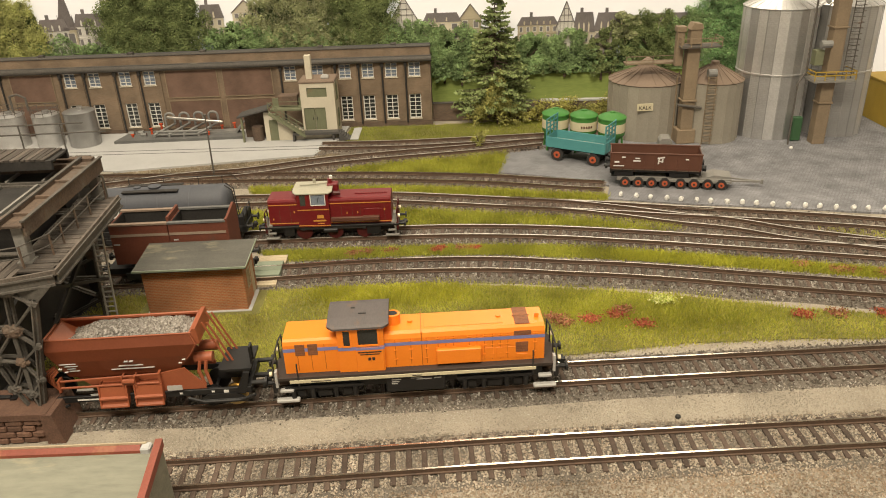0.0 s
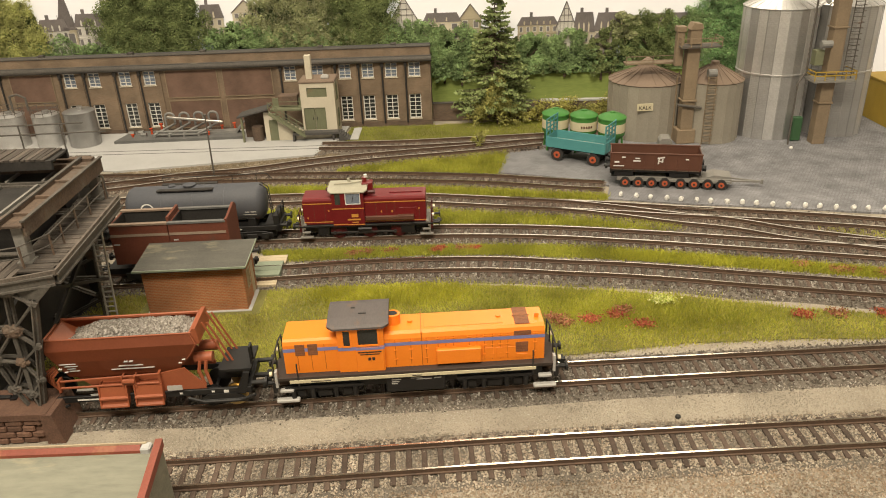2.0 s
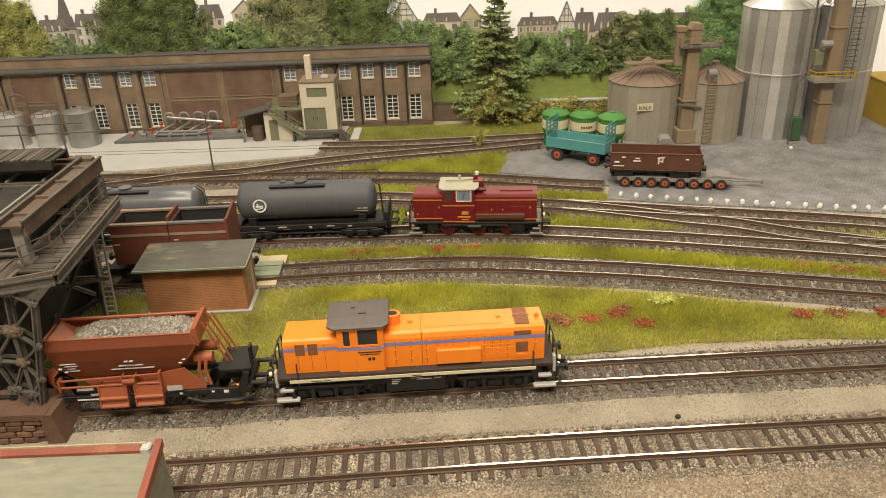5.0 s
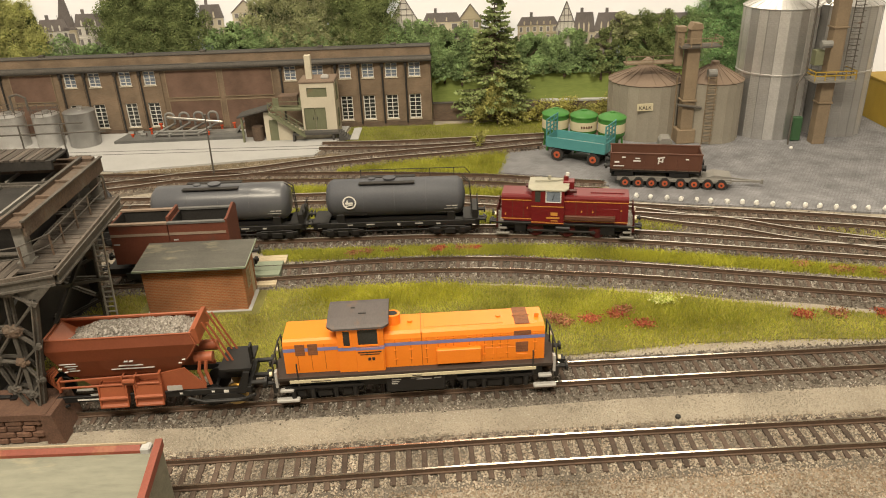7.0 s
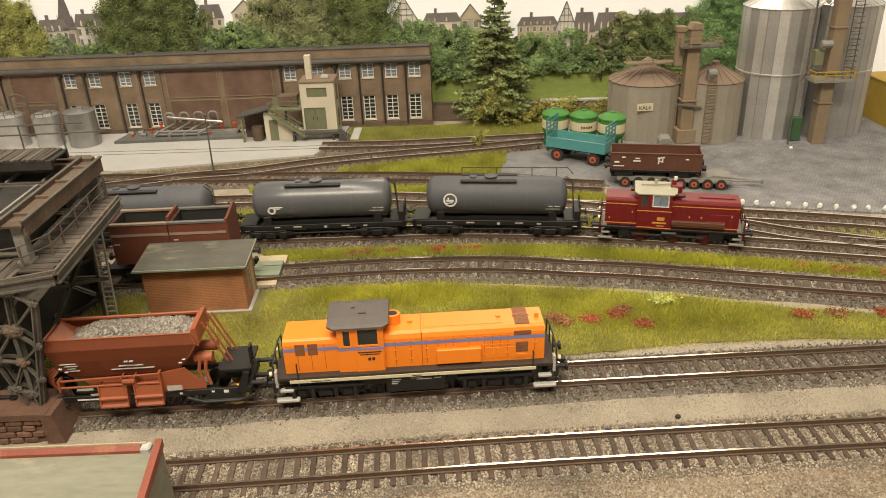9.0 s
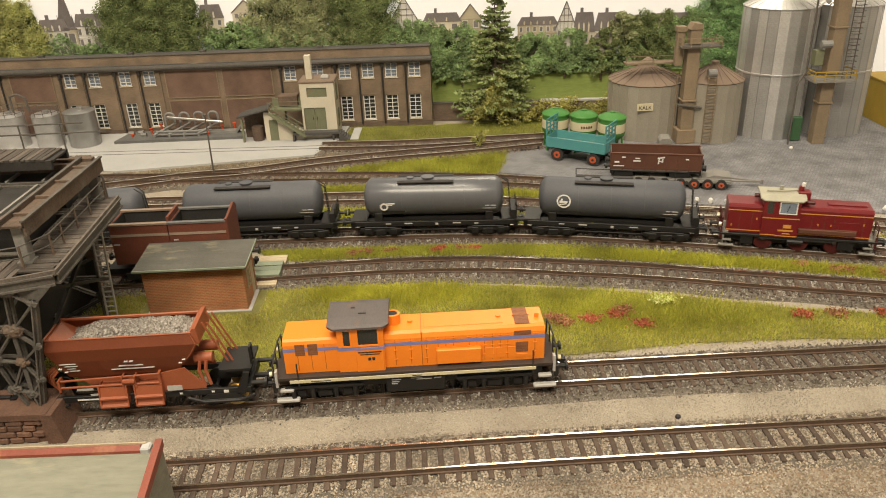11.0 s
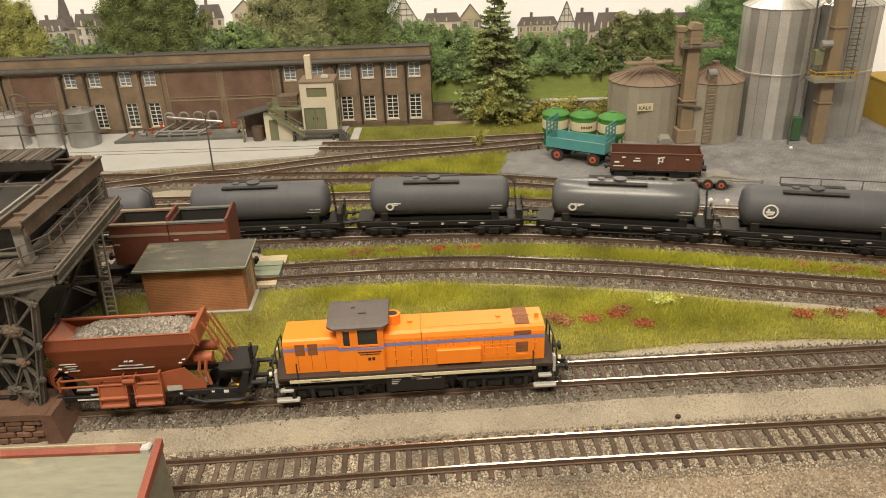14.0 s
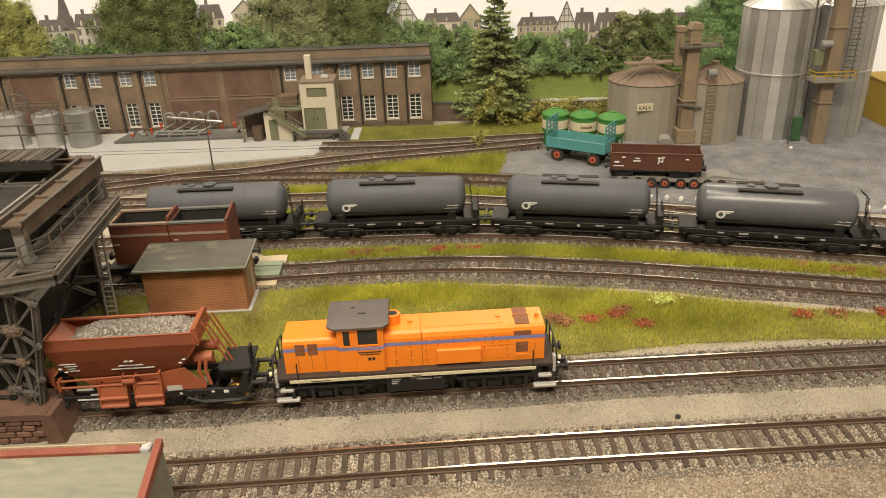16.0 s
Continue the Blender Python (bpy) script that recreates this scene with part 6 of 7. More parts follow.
box(bm, -1.5, -0.5, -12.4, 12.4, 12, 42)
cab = part("cab", bm, M["red"], rl, "dark red cab")
part("window_frame", shape((ring, -13.9, -2.7, 31.1, 41.1, 0.6, -13.8, -13.42)), M["white"], cab, "white cab window frame")
part("window_pane", shape((box, -13.4, -3.2, -13.2, -12.9, 31.6, 40.6)), M["glass_blue"], cab)
part("window_pane", shape((box, -21.5, -17.5, -13.2, -12.9, 31, 40.5)), M["glass_dark"], cab)
bm = bmesh.new()
prism(bm, [(-14.2, 41.2), (-14.2, 42), (-8, 44.4), (8, 44.4), (14.2, 42), (14.2, 41.2), (8, 43), (-8, 43)], -26.5, 2.5, "x")
bmesh.ops.bevel(bm, geom=[e for e in bm.edges if all(abs(abs(v.co.y) - 14.2) < 0.1 for v in e.verts) and abs(e.verts[0].co.x - e.verts[1].co.x) < 0.1], offset=2.6, segments=1, affect="EDGES")
part("cab_roof", bm, M["ivory"], rl, "ivory overhanging cab roof")
part("roof_pipe", shape((tube, [(-22, -3, 45.6), (-10, -2, 45.8), (0, 2, 45.6)], 0.6, 5), (rod, (-12, 3, 45.2), (-12, 3, 48), 1.2, 8)), M["ivory"], rl)
part("exhaust", shape((box, -2, 6, -4, 4, 36, 46, 0.5), (rod, (0, 0, 46), (0, 0, 49.5), 1.8, 10)), M["red"], rl, "dark red exhaust casing")
part("whistle", shape((rod, (1, 0, 49.5), (1, 0, 52), 1.3, 8)), M["white"], rl, "white whistle")
for a, b in (((-29, 0, 40), (-25, 0, 40)), ((3, -9, 40), (8, -9, 40))):
    part("roof_lamp", shape((rod, a, b, 1.7, 10)), M["redbright"], rl)
for a, b, y, z in ((-46, -24, -10.95, 31), (-24, -0.5, -13.55, 27), (-0.5, 45, -10.95, 31), (-46, -24, -10.95, 14.5), (-24, -14, -13.55, 13), (-14, -0.5, -13.55, 12.6), (-0.5, 45, -10.95, 14)):
    part("gold_line", shape((box, a, b, y, y + 0.14, z, z + 0.7)), M["gold"], rl)
bars(rl, -13.5, ((-10, -5, 19.6, 22.4), (-13, -3.5, 16.8, 18.2), (-10, -5, 14.6, 15.4)), "gold")
part("side_panel", shape((box, 25, 38, -11.1, -10.8, 18, 26, 0.1)), M["red"], rl)
for x in (-38, -30, 8, 16, 22, 40):
    part("door_joint", shape((box, x - 0.14, x + 0.14, -10.92, -10.78, 15, 30.6)), M["brownwagon"], rl)
for x, z in ((-43, 18), (-27, 24), (12, 22), (40, 24), (20, 22)):
    part("door_latch", shape((box, x - 0.4, x + 0.4, -11.1, -10.8, z, z + 1.6)), M["gold"], rl)
part("roof_strip", shape((box, 18, 42, -2.6, 2.6, 36, 36.9, 0.2)), M["red"], rl, "raised hood roof panel")
part("wiper", shape((beam, (-9, -13.45, 33), (-7.6, -13.45, 38.6), 0.3, 0.3)), M["black"], cab)
part("side_step", shape((box, 0, 36, -13.6, -10.8, 16, 19.5, 0.3), (box, 24, 36, -13, -10.8, 19.5, 20)), M["brownwagon"], rl, "brown side battery box")
part("running_board", shape((box, -50, 50, -13.2, 13.2, 10.8, 12.6, 0.2)), M["black"], rl)
part("underframe", shape((box, -46, 46, -9.6, 9.6, 5.5, 10.8, 0.3), (box, -36, -28, -12.6, -9, 4, 10.6), (box, 26, 36, -12.6, -9, 4, 10.6), (rod, (-6, -11.8, 8), (4, -11.8, 8), 2.2, 10)), M["black"], rl)
for x in (-21, 2, 24):
    wheelset(rl, x, 5.9, "redbright")
rod_ob = part("coupling_rod", shape((box, -24, 25.5, -11.8, -11.1, -0.8, 0.8, 0.3), *[(rod, (d, -12.1, 0), (d, -10.9, 0), 1.3, 10) for d in (-21, 2, 24)]), M["dark"], rl, "dark coupling rod", put(0, 0, 5))
for s in (-1, 1):
    part("buffer_beam", shape((box, s * 49 - 0.9, s * 49 + 0.9, -13, 13, 7, 14, 0.3)), M["redbright"], rl)
    part("step_unit", shape((box, s * 45 - 5, s * 45 + 5, -14, -11, 1.4, 3, 0.3), (box, s * 45 - 3, s * 45 + 3, -13.6, -11, 6, 7.2, 0.2), (box, s * 47, s * 48, -13, -11, 3, 22)), M["greypaint"], rl, "grey shunter's steps")
    part("end_platform", shape((box, s * 47 - 2.5, s * 47 + 2.5, -12.6, 12.6, 12.6, 14)), M["greypaint"], rl)
    bm = bmesh.new()
    tube(bm, [(s * 49, -12.6, 14), (s * 49, -12.6, 25), (s * 49, -4, 25), (s * 49, -4, 14)], 0.5, 5)
    tube(bm, [(s * 49, 12.6, 14), (s * 49, 12.6, 25), (s * 49, 4, 25), (s * 49, 4, 14)], 0.5, 5)
    part("handrail", bm, M["redbright"], rl)
    for hy in (-9, 9):
        part("headlamp", shape((rod, (s * 49, hy, 18), (s * 51, hy, 18), 1.7, 10)), M["headlamp"], rl)
    buffers(rl, s * 49.5, 11, 9, 5.5)

for ob in rl.children_recursive:
    if not ob.name.startswith(("wheelset", "coupling_rod")):
        ob.data.transform(Matrix.Diagonal((1, 0.92, 0.89, 1)))

# tank wagons, moving


def tank_wagon(label, material, mark):
    t = thing("tank_wagon", label, "tank wagon", put(0, 526, 5), "tank train")
    bm = bmesh.new()
    lathe(bm, [(0, -52), (6, -51.6), (11, -50.4), (14, -48.2), (15.2, -46), (15.2, -23), (15.2, 0), (15.2, 23), (15.2, 46), (14, 48.2), (11, 50.4), (6, 51.6), (0, 52)], 40)
    bmesh.ops.rotate(bm, verts=bm.verts, cent=(0, 0, 0), matrix=Matrix.Rotation(math.pi / 2, 3, "Y"))
    bmesh.ops.translate(bm, verts=bm.verts, vec=(0, 0, 29.4))
    part("tank", bm, M[material], t, "smooth grey tank barrel", smooth=True)
    part("saddle", shape((box, -44, -38, -11, 11, 11.5, 19, 0.4), (box, 38, 44, -11, 11, 11.5, 19, 0.4), (box, -40, 40, -9, 9, 12, 15)), M["black"], t)
    part("frame", shape((box, -62, 62, -12, -10.4, 9, 12.6, 0.2), (box, -62, 62, 10.4, 12, 9, 12.6, 0.2), (box, -62, -59, -12, 12, 8, 13), (box, 59, 62, -12, 12, 8, 13), (box, -62, -50, -11.5, 11.5, 12.6, 13.4), (box, 50, 62, -11.5, 11.5, 12.6, 13.4)), M["black"], t, "black underframe")
    part("dome", shape((rod, (-4, 0, 43.5), (-4, 0, 45.4), 4.2, 16), (rod, (-4, 0, 45.4), (-4, 0, 46), 4.8, 16), (rod, (-17, 0, 43.6), (-17, 0, 45.6), 2.6, 12)), M[material], t, "filler dome")
    bm = bmesh.new()
    for s in (-1, 1):
        box(bm, -26, 15, s * 7 - 2.4, s * 7 + 2.4, 43.6, 44.4)
        for x in (-25, -5, 14):
            rod(bm, (x, s * 7, 40), (x, s * 7, 43.6), 0.4, 4)
    part("roof_walk", bm, M["dark"], t, "dark roof walkway")
    bm = bmesh.new()
    tube(bm, [(-26, 10, 44), (-26, 10, 49), (52, 10, 49), (56, 10, 44)], 0.35, 4)
    for x in (0, 26, 44):
        rod(bm, (x, 10, 40), (x, 10, 49), 0.3, 4)
    if mark == "ring":
        part("roof_rail", bm, M["dark"], t)
    else:
        bm.free()
    bm = bmesh.new()
    for y in (-9, -4.5):
        tube(bm, [(50, y, 45), (55, y, 41), (57, y, 13)], 0.4, 4)
    for i in range(9):
        rod(bm, (55.6, -9, 16 + i * 3), (55.6, -4.5, 16 + i * 3), 0.3, 4)
    part("end_ladder", bm, M["dark"], t, "thin end ladder")
    bm = bmesh.new()
    tube(bm, [(61, -11, 13), (61, -11, 24), (61, 11, 24), (61, 11, 13)], 0.4, 4)
    rod(bm, (61, 0, 13), (61, 0, 24), 0.4, 4)
    box(bm, 57, 61, -11, 11, 13.4, 20)
    part("brake_platform", bm, M["black"], t, "black brakeman's platform")
    for x in (-40, 40):
        bogie(t, x, 9.5, 5.2)
    part("brake_gear", shape((rod, (-14, -5, 6.5), (4, -5, 6.5), 2.6, 10), (box, 6, 16, -10, -6, 5, 9), (rod, (-24, -10.6, 5.4), (24, -10.6, 5.4), 0.5, 5)), M["black"], t)
    buffers(t, 62, 12, 9.5, 5)
    buffers(t, -62, 12, 9.5, 5)
    if mark == "ring":
        bm = bmesh.new()
        bmesh.ops.create_circle(bm, cap_ends=False, segments=28, radius=5.0)
        ring = bmesh.ops.extrude_edge_only(bm, edges=bm.edges[:])
        for v in [e for e in ring["geom"] if isinstance(e, bmesh.types.BMVert)]:
            v.co *= 0.8
        part("emblem", bm, M["white"], t, "white ring emblem", put(-33, -15.6, 31, 0, 84))
        part("emblem_bar", shape((box, -36, -30.5, -15.9, -15.5, 29.6, 31.2), (box, -35, -33.8, -15.9, -15.5, 31.2, 33), (beam, (-36, -15.6, 28), (-31, -15.6, 29), 0.3, 0.8)), M["white"], t)
    else:
        bm = bmesh.new()
        bmesh.ops.create_circle(bm, cap_ends=False, segments=20, radius=3.1)
        ring = bmesh.ops.extrude_edge_only(bm, edges=bm.edges[:])
        for v in [e for e in ring["geom"] if isinstance(e, bmesh.types.BMVert)]:
            v.co *= 0.55
        part("emblem", bm, M["white"], t, "white round emblem with a wing", put(-36, -15.5, 26.4, 0, 96))
        part("emblem_wing", shape((beam, (-35, -15.4, 28.9), (-28, -15.4, 28.9), 0.3, 0.8), (beam, (-34, -15.4, 27.6), (-30, -15.4, 27.8), 0.3, 0.7)), M["white"], t)
    part("data_panel", shape((box, -38, -21, -13.2, -12.7, 19.3, 22.2)), M["black"], t)
    bars(t, -12.05, ((-22, -16, 10.6, 11.6), (-36, -32, 10.6, 11.4), (14, 20, 10.6, 11.4), (1, 3, 9.6, 11.4), (30, 33, 10, 11)), "lightgrey")
    bars(t, -15.05, ((38, 41, 25.6, 26.4), (42, 46, 25.6, 26.4), (36, 46, 23.6, 24.0)), "lightgrey")
    bars(t, -13.6, ((32, 42, 20.4, 21),), "dark")
    for x in (-23, 0, 23):
        part("weld_seam", shape((lathe, [(15.2, x - 0.25), (15.32, x - 0.2), (15.32, x + 0.2), (15.2, x + 0.25)], 40)), M[material], t, "", put(0, 0, 29.4, 0, 0, 90), True)
    # a slender barrel, low on its frame
    for ob in t.children:
        if ob.name.startswith(("tank", "dome", "roof_walk", "roof_rail", "emblem", "data_panel")) or (ob.name.startswith("lettering_bar") and ob.data.vertices[0].co.z > 0.015):
            if ob.matrix_basis.translation.length > 0.001:
                p = ob.matrix_basis.translation.copy()
                ob.matrix_basis.translation = (p.x, p.y * 0.915, 0.0142 + (p.z - 0.0142) * 0.925)
            else:
                ob.data.transform(Matrix.Translation((0, 0, 0.0142)) @ Matrix.Diagonal((1, 0.915, 0.925, 1)) @ Matrix.Translation((0, 0, -0.0142)))
        elif ob.name.startswith("weld_seam"):
            ob.matrix_basis = put(0, 0, 28.26, 0, 0, 90) @ Matrix.Diagonal((0.925, 0.915, 1, 1))
    return t


T1 = tank_wagon("dark grey tank wagon with white ring emblem", "tank", "ring")
T2 = tank_wagon("glossy lighter grey tank wagon with winged emblem", "tankshiny", "wing")
T3 = tank_wagon("dark grey tank wagon with rust streaks and winged emblem", "tank", "wing")
T4 = tank_wagon("dark grey tank wagon with winged emblem", "tank", "wing")
T5 = tank_wagon("dark grey tank wagon at the end of the train", "tank", "wing")
# ---- loading gantry ----
gt = thing("loading_gantry", "weathered steel and timber coal loading gantry", "gantry", put(0, 0))
PLANK = [mesh_of("plank", shape((box, -10.5, 10.5, -1.2, 1.2, 0, 1.1, 0.1)), M["wood"]), mesh_of("plank", shape((box, -9.9, 10.3, -1.15, 1.2, 0, 1.25, 0.1)), M["wood"])]


def plank(x, y, z, rz, k=0):
    ob = new("plank", PLANK[k % 2])
    ob.parent, ob.matrix_basis = gt, put(x, y, z, rz)


for i in range(34):
    y = 314 + i * 2.72
    plank(-191 - (y - 312) * 0.05 + RNG.uniform(-0.4, 0.4), y, 87 + RNG.uniform(-0.15, 0.15), RNG.uniform(-1.5, 1.5), i)
for i in range(36):
    plank(-198 - i * 2.72, 317 - min(i, 10) * 0.8, 87 + RNG.uniform(-0.15, 0.15), 90 + RNG.uniform(-1.5, 1.5), i)
for i in range(7):
    for j in range(3):
        if not (i in (2, 3) and j < 1):
            plank(-214 - j * 21, 388 + i * 2.72, 86.2 + RNG.uniform(-0.2, 0.2), RNG.uniform(-1.5, 1.5), i)


def ibeam(bm, a, b, h=6, w=4):
    a, b = Vector(a), Vector(b)
    s = (b - a).cross(Vector((0, 0, 1))).normalized() * (w / 2)
    for dz, hw, th in ((0, 1, 0.9), (-h, 1, 0.9)):
        for k in (0,):
            v = [a + s * hw, a - s * hw, b - s * hw, b + s * hw]
            lo = [bm.verts.new(p + Vector((0, 0, dz))) for p in v]
            up = [bm.verts.new(p + Vector((0, 0, dz + th))) for p in v]
            bm.faces.new(lo[::-1]), bm.faces.new(up)
            for q in range(4):
                bm.faces.new((lo[q], lo[(q + 1) % 4], up[(q + 1) % 4], up[q]))
    n = s.normalized() * 0.5
    v = [bm.verts.new(p) for p in (a + n, b + n, b + n + Vector((0, 0, -h)), a + n + Vector((0, 0, -h)), a - n, b - n, b - n + Vector((0, 0, -h)), a - n + Vector((0, 0, -h)))]
    bm.faces.new(v[:4]), bm.faces.new(v[7:3:-1])


EDGE = [((-179.5, 312), (-185, 406)), ((-180, 311.5), (-206, 303)), ((-206, 303), (-340, 300)), ((-203, 335), (-206, 406)), ((-185, 406), (-340, 408)), ((-205, 336), (-340, 334)), ((-206, 386), (-340, 384))]
for a, b in EDGE:
    bm = bmesh.new()
    ibeam(bm, (*a, 86), (*b, 86), 4.6, 3.4)
    part("deck_beam", bm, M["steelgrey"], gt, "dusty grey steel deck beam")
part("edge_board", shape((beam, (-179, 312, 87.4), (-184.7, 406, 87.4), 1.2, 2.6), (beam, (-179, 312, 87.4), (-206, 302, 87.4), 1.2, 2.6)), M["wood"], gt, "worn timber edge")
# railing
RAIL = [(-215, 309), (-195, 316), (-187.5, 330), (-188, 343), (-188.6, 361), (-189.4, 379), (-190, 402)]
for x, y in RAIL[1:]:
    part("railing_post", shape((rod, (x, y, 88), (x, y, 99), 0.55, 6)), M["rust"], gt)
for z in (93.5, 99):
    part("handrail", shape((tube, [(x, y, z) for x, y in RAIL], 0.36, 6)), M["steelgrey"], gt)
for x in (-190, -198, -206):
    part("railing_post", shape((rod, (x, 404, 88), (x, 404, 101), 0.6, 6)), M["steelgrey"], gt)
part("handrail", shape((tube, [(-190, 404, 101), (-230, 405, 101)], 0.5, 6), (tube, [(-190, 404, 95), (-230, 405, 95)], 0.5, 6)), M["steelgrey"], gt)
# upper crane runway
part("runway_beam", shape((box, -202, -190.6, 318, 408, 107.5, 108.6), (box, -191.6, -190.4, 318, 408, 103, 110.6), (box, -202.6, -201.4, 318, 408, 107, 110.6)), M["rust"], gt, "rusty channel-shaped runway beam")
part("runway_rail", shape((box, -191.6, -189.8, 317, 409, 110.6, 111.4), (box, -203, -201.2, 317, 409, 110.6, 111.4)), M["steelgrey"], gt)
for y in (330, 352, 374, 396):
    part("cross_rib", shape((box, -201.4, -191.6, y, y + 1.4, 108.6, 110)), M["rust"], gt)
part("runway_beam", shape((box, -260, -203, 402, 406, 105, 109)), M["rust"], gt, "rusty cross beam")
for x, y in ((-197, 324), (-195, 404), (-252, 323), (-252, 404)):
    part("runway_post", shape((box, x - 2.6, x + 2.6, y - 2.6, y + 2.6, 87, 107.5, 0.3), (box, x - 3.4, x + 3.4, y - 3.4, y + 3.4, 87.6, 89)), M["greypaint"], gt, "grey steel post")
# bunkers with sloping sides
for k, (a, b) in enumerate(((340, 382), (388, 430))):
    part("bunker", shape((prism, [(a, 104), (b, 104), (b - 8, 70), (a + 8, 70)], -300, -208, "x")), M["dark"], gt, "dark steel coal bunker")
    part("bunker_rim", shape((box, -208, -206.2, a - 1, b + 1, 101, 105), (box, -300, -208, a - 1.4, a, 101, 105), (box, -300, -208, b, b + 1.4, 101, 105)), M["steelgrey"], gt, "grey bunker rim")
    for i in range(4):
        x = -215 - i * 20
        part("bunker_rib", shape((beam, (x, a, 105), (x, b, 105), 1.4, 1.4)), M["greypaint"], gt)
for i in range(28):
    ob = new("plank", PLANK[i % 2])
    ob.parent, ob.matrix_basis = gt, put(-211 - i * 2.72, 396, 117 + RNG.uniform(-0.2, 0.2), 90 + RNG.uniform(-2, 2))
part("roof_support", shape((box, -290, -207, 386, 388, 112, 117), (box, -290, -207, 405, 407, 112, 117), (box, -290, -207, 387, 406, 115.6, 116.6)), M["dark"], gt)
part("cable_tray", shape((box, -240, -196, 409, 413, 108, 110), (box, -240, -200, 415, 417, 107, 109)), M["rust"], gt, "rust-red cable tray")


def lattice(x0, x1, y, z0, z1, label="steel lattice support"):
    """Upright lattice frame with gusset plates."""
    for x, xt in ((x0, x0 + 5), (x1 - 6, x1)):
        part("column", shape((beam, (x, y, z0), (xt, y, z1), 3.0, 3.0), (beam, (x, y - 1.6, z0), (xt, y - 1.6, z1), 3.8, 0.6)), M["steelgrey"], gt, label)
    n = 3
    for i in range(n):
        a, b = z0 + (z1 - z0) * i / n, z0 + (z1 - z0) * (i + 1) / n
        m = (x0 + x1) / 2
        for p, q in (((x0 + 2, a), (m, (a + b) / 2)), ((x1 - 4, a), (m, (a + b) / 2)), ((m, (a + b) / 2), (x0 + 3, b)), ((m, (a + b) / 2), (x1 - 3, b)), ((x0 + 2, (a + b) / 2), (x1 - 3, (a + b) / 2))):
            part("brace", shape((beam, (p[0], y, p[1]), (q[0], y, q[1]), 1.8, 1.8), (beam, (p[0], y - 1.1, p[1]), (q[0], y - 1.1, q[1]), 2.6, 0.5)), M["steelgrey"], gt)
        for gx, gz in ((m, (a + b) / 2), (x0 + 2, a + 2), (x1 - 4, a + 2)):
            bm = bmesh.new()
            bmesh.ops.create_icosphere(bm, subdivisions=2, radius=3.6, matrix=Matrix.Translation((gx, y - 1.2, gz)) @ Matrix.Diagonal((1.1, 0.5, 0.9, 1)))
            for v in bm.verts:
                v.co += Vector((noise.noise(v.co * 0.9), noise.noise(v.co * 0.9 + Vector((9, 0, 0))), noise.noise(v.co * 0.9 + Vector((0, 9, 0))))) * 0.8
            part("gusset", bm, M["rust"] if gz > 50 else M["steelgrey"], gt, "crusted rusty gusset")


# front trestle: crusted nodes joined by double angles
NODE = dict(e=(-202, 82), f=(-191, 74), a=(-204, 60), b=(-204, 42.5), c=(-212, 27), d=(-204, 24), g=(-194.5, 51), h=(-198, 32), i=(-217, 44), j=(-226, 60), k=(-226, 76), l=(-202.5, 17.4), m=(-208, 17.4), n=(-230, 28), o=(-222, 17.4))
for p, q in ("ea", "ef", "af", "ag", "ai", "ab", "bg", "bi", "bh", "bc", "bd", "ic", "cm", "hd", "cd", "dl", "aj", "ej", "ij"):
    u, w_ = NODE[p], NODE[q]
    for dy in (-2.2, 2.2):
        part("brace", shape((beam, (u[0], 309 + dy, u[1]), (w_[0], 309 + dy, w_[1]), 2.0, 0.9)), M["steelgrey"], gt, "dusty double angle brace")
part("column", shape((beam, (-190.6, 309, 76), (-201.6, 309, 17.2), 2.8, 2.8), (beam, (-190.6, 307.4, 76), (-201.6, 307.4, 17.2), 3.6, 0.6)), M["steelgrey"], gt, "steel trestle column")
part("bracket", shape((prism, [(-204, 82), (-181, 82), (-189, 74), (-192, 72)], 307.6, 310.4, "y")), M["steelgrey"], gt, "steel bracket below the deck")
for key, r in (("e", 5.0), ("a", 4.6), ("b", 3.4), ("g", 2.4), ("h", 2.6), ("c", 3.4), ("d", 3.4), ("i", 4.0), ("j", 4.0), ("f", 2.2)):
    gx, gz = NODE[key]
    bm = bmesh.new()
    bmesh.ops.create_icosphere(bm, subdivisions=3, radius=r, matrix=Matrix.Translation((gx, 306.6, gz)) @ Matrix.Diagonal((1.05, 0.45, 0.8, 1)))
    for v in bm.verts:
        v.co += Vector((noise.noise(v.co * 0.9), noise.noise(v.co * 0.9 + Vector((9, 0, 0))), noise.noise(v.co * 0.9 + Vector((0, 9, 0))))) * 0.9
    part("gusset", bm, M["rust"] if key in "ab" else M["steelgrey"], gt, "crusted gusset")
lattice(-300, -250, 309, 17, 81)
lattice(-262, -200, 398, 0, 81)
for y0, y1, x in ((309, 398, -197), (309, 398, -240), (309, 398, -222)):
    part("side_brace", shape((beam, (x, y0, 78), (x, y1, 40), 1.8, 1.8), (beam, (x, y0, 40), (x, y1, 78), 1.8, 1.8), (beam, (x, y0, 79), (x, y1, 79), 2.4, 2.4)), M["dark"], gt)
# added dark screens that stand in for the black shade below the bunkers
part("screen_wall", shape((box, -420, -229, 446, 448, 0, 80)), M["dark"], gt, "added dark back screen for the shade under the bunkers")
part("screen_wall", shape((box, -238, -236, 316, 446, 0, 80)), M["dark"], gt, "added dark side screen for the shade under the bunkers")
part("hopper_mouth", shape((prism, [(346, 80), (376, 80), (368, 62), (354, 62)], -250, -214, "x"), (prism, [(394, 80), (424, 80), (416, 62), (402, 62)], -250, -214, "x")), M["dark"], gt)
bm = bmesh.new()
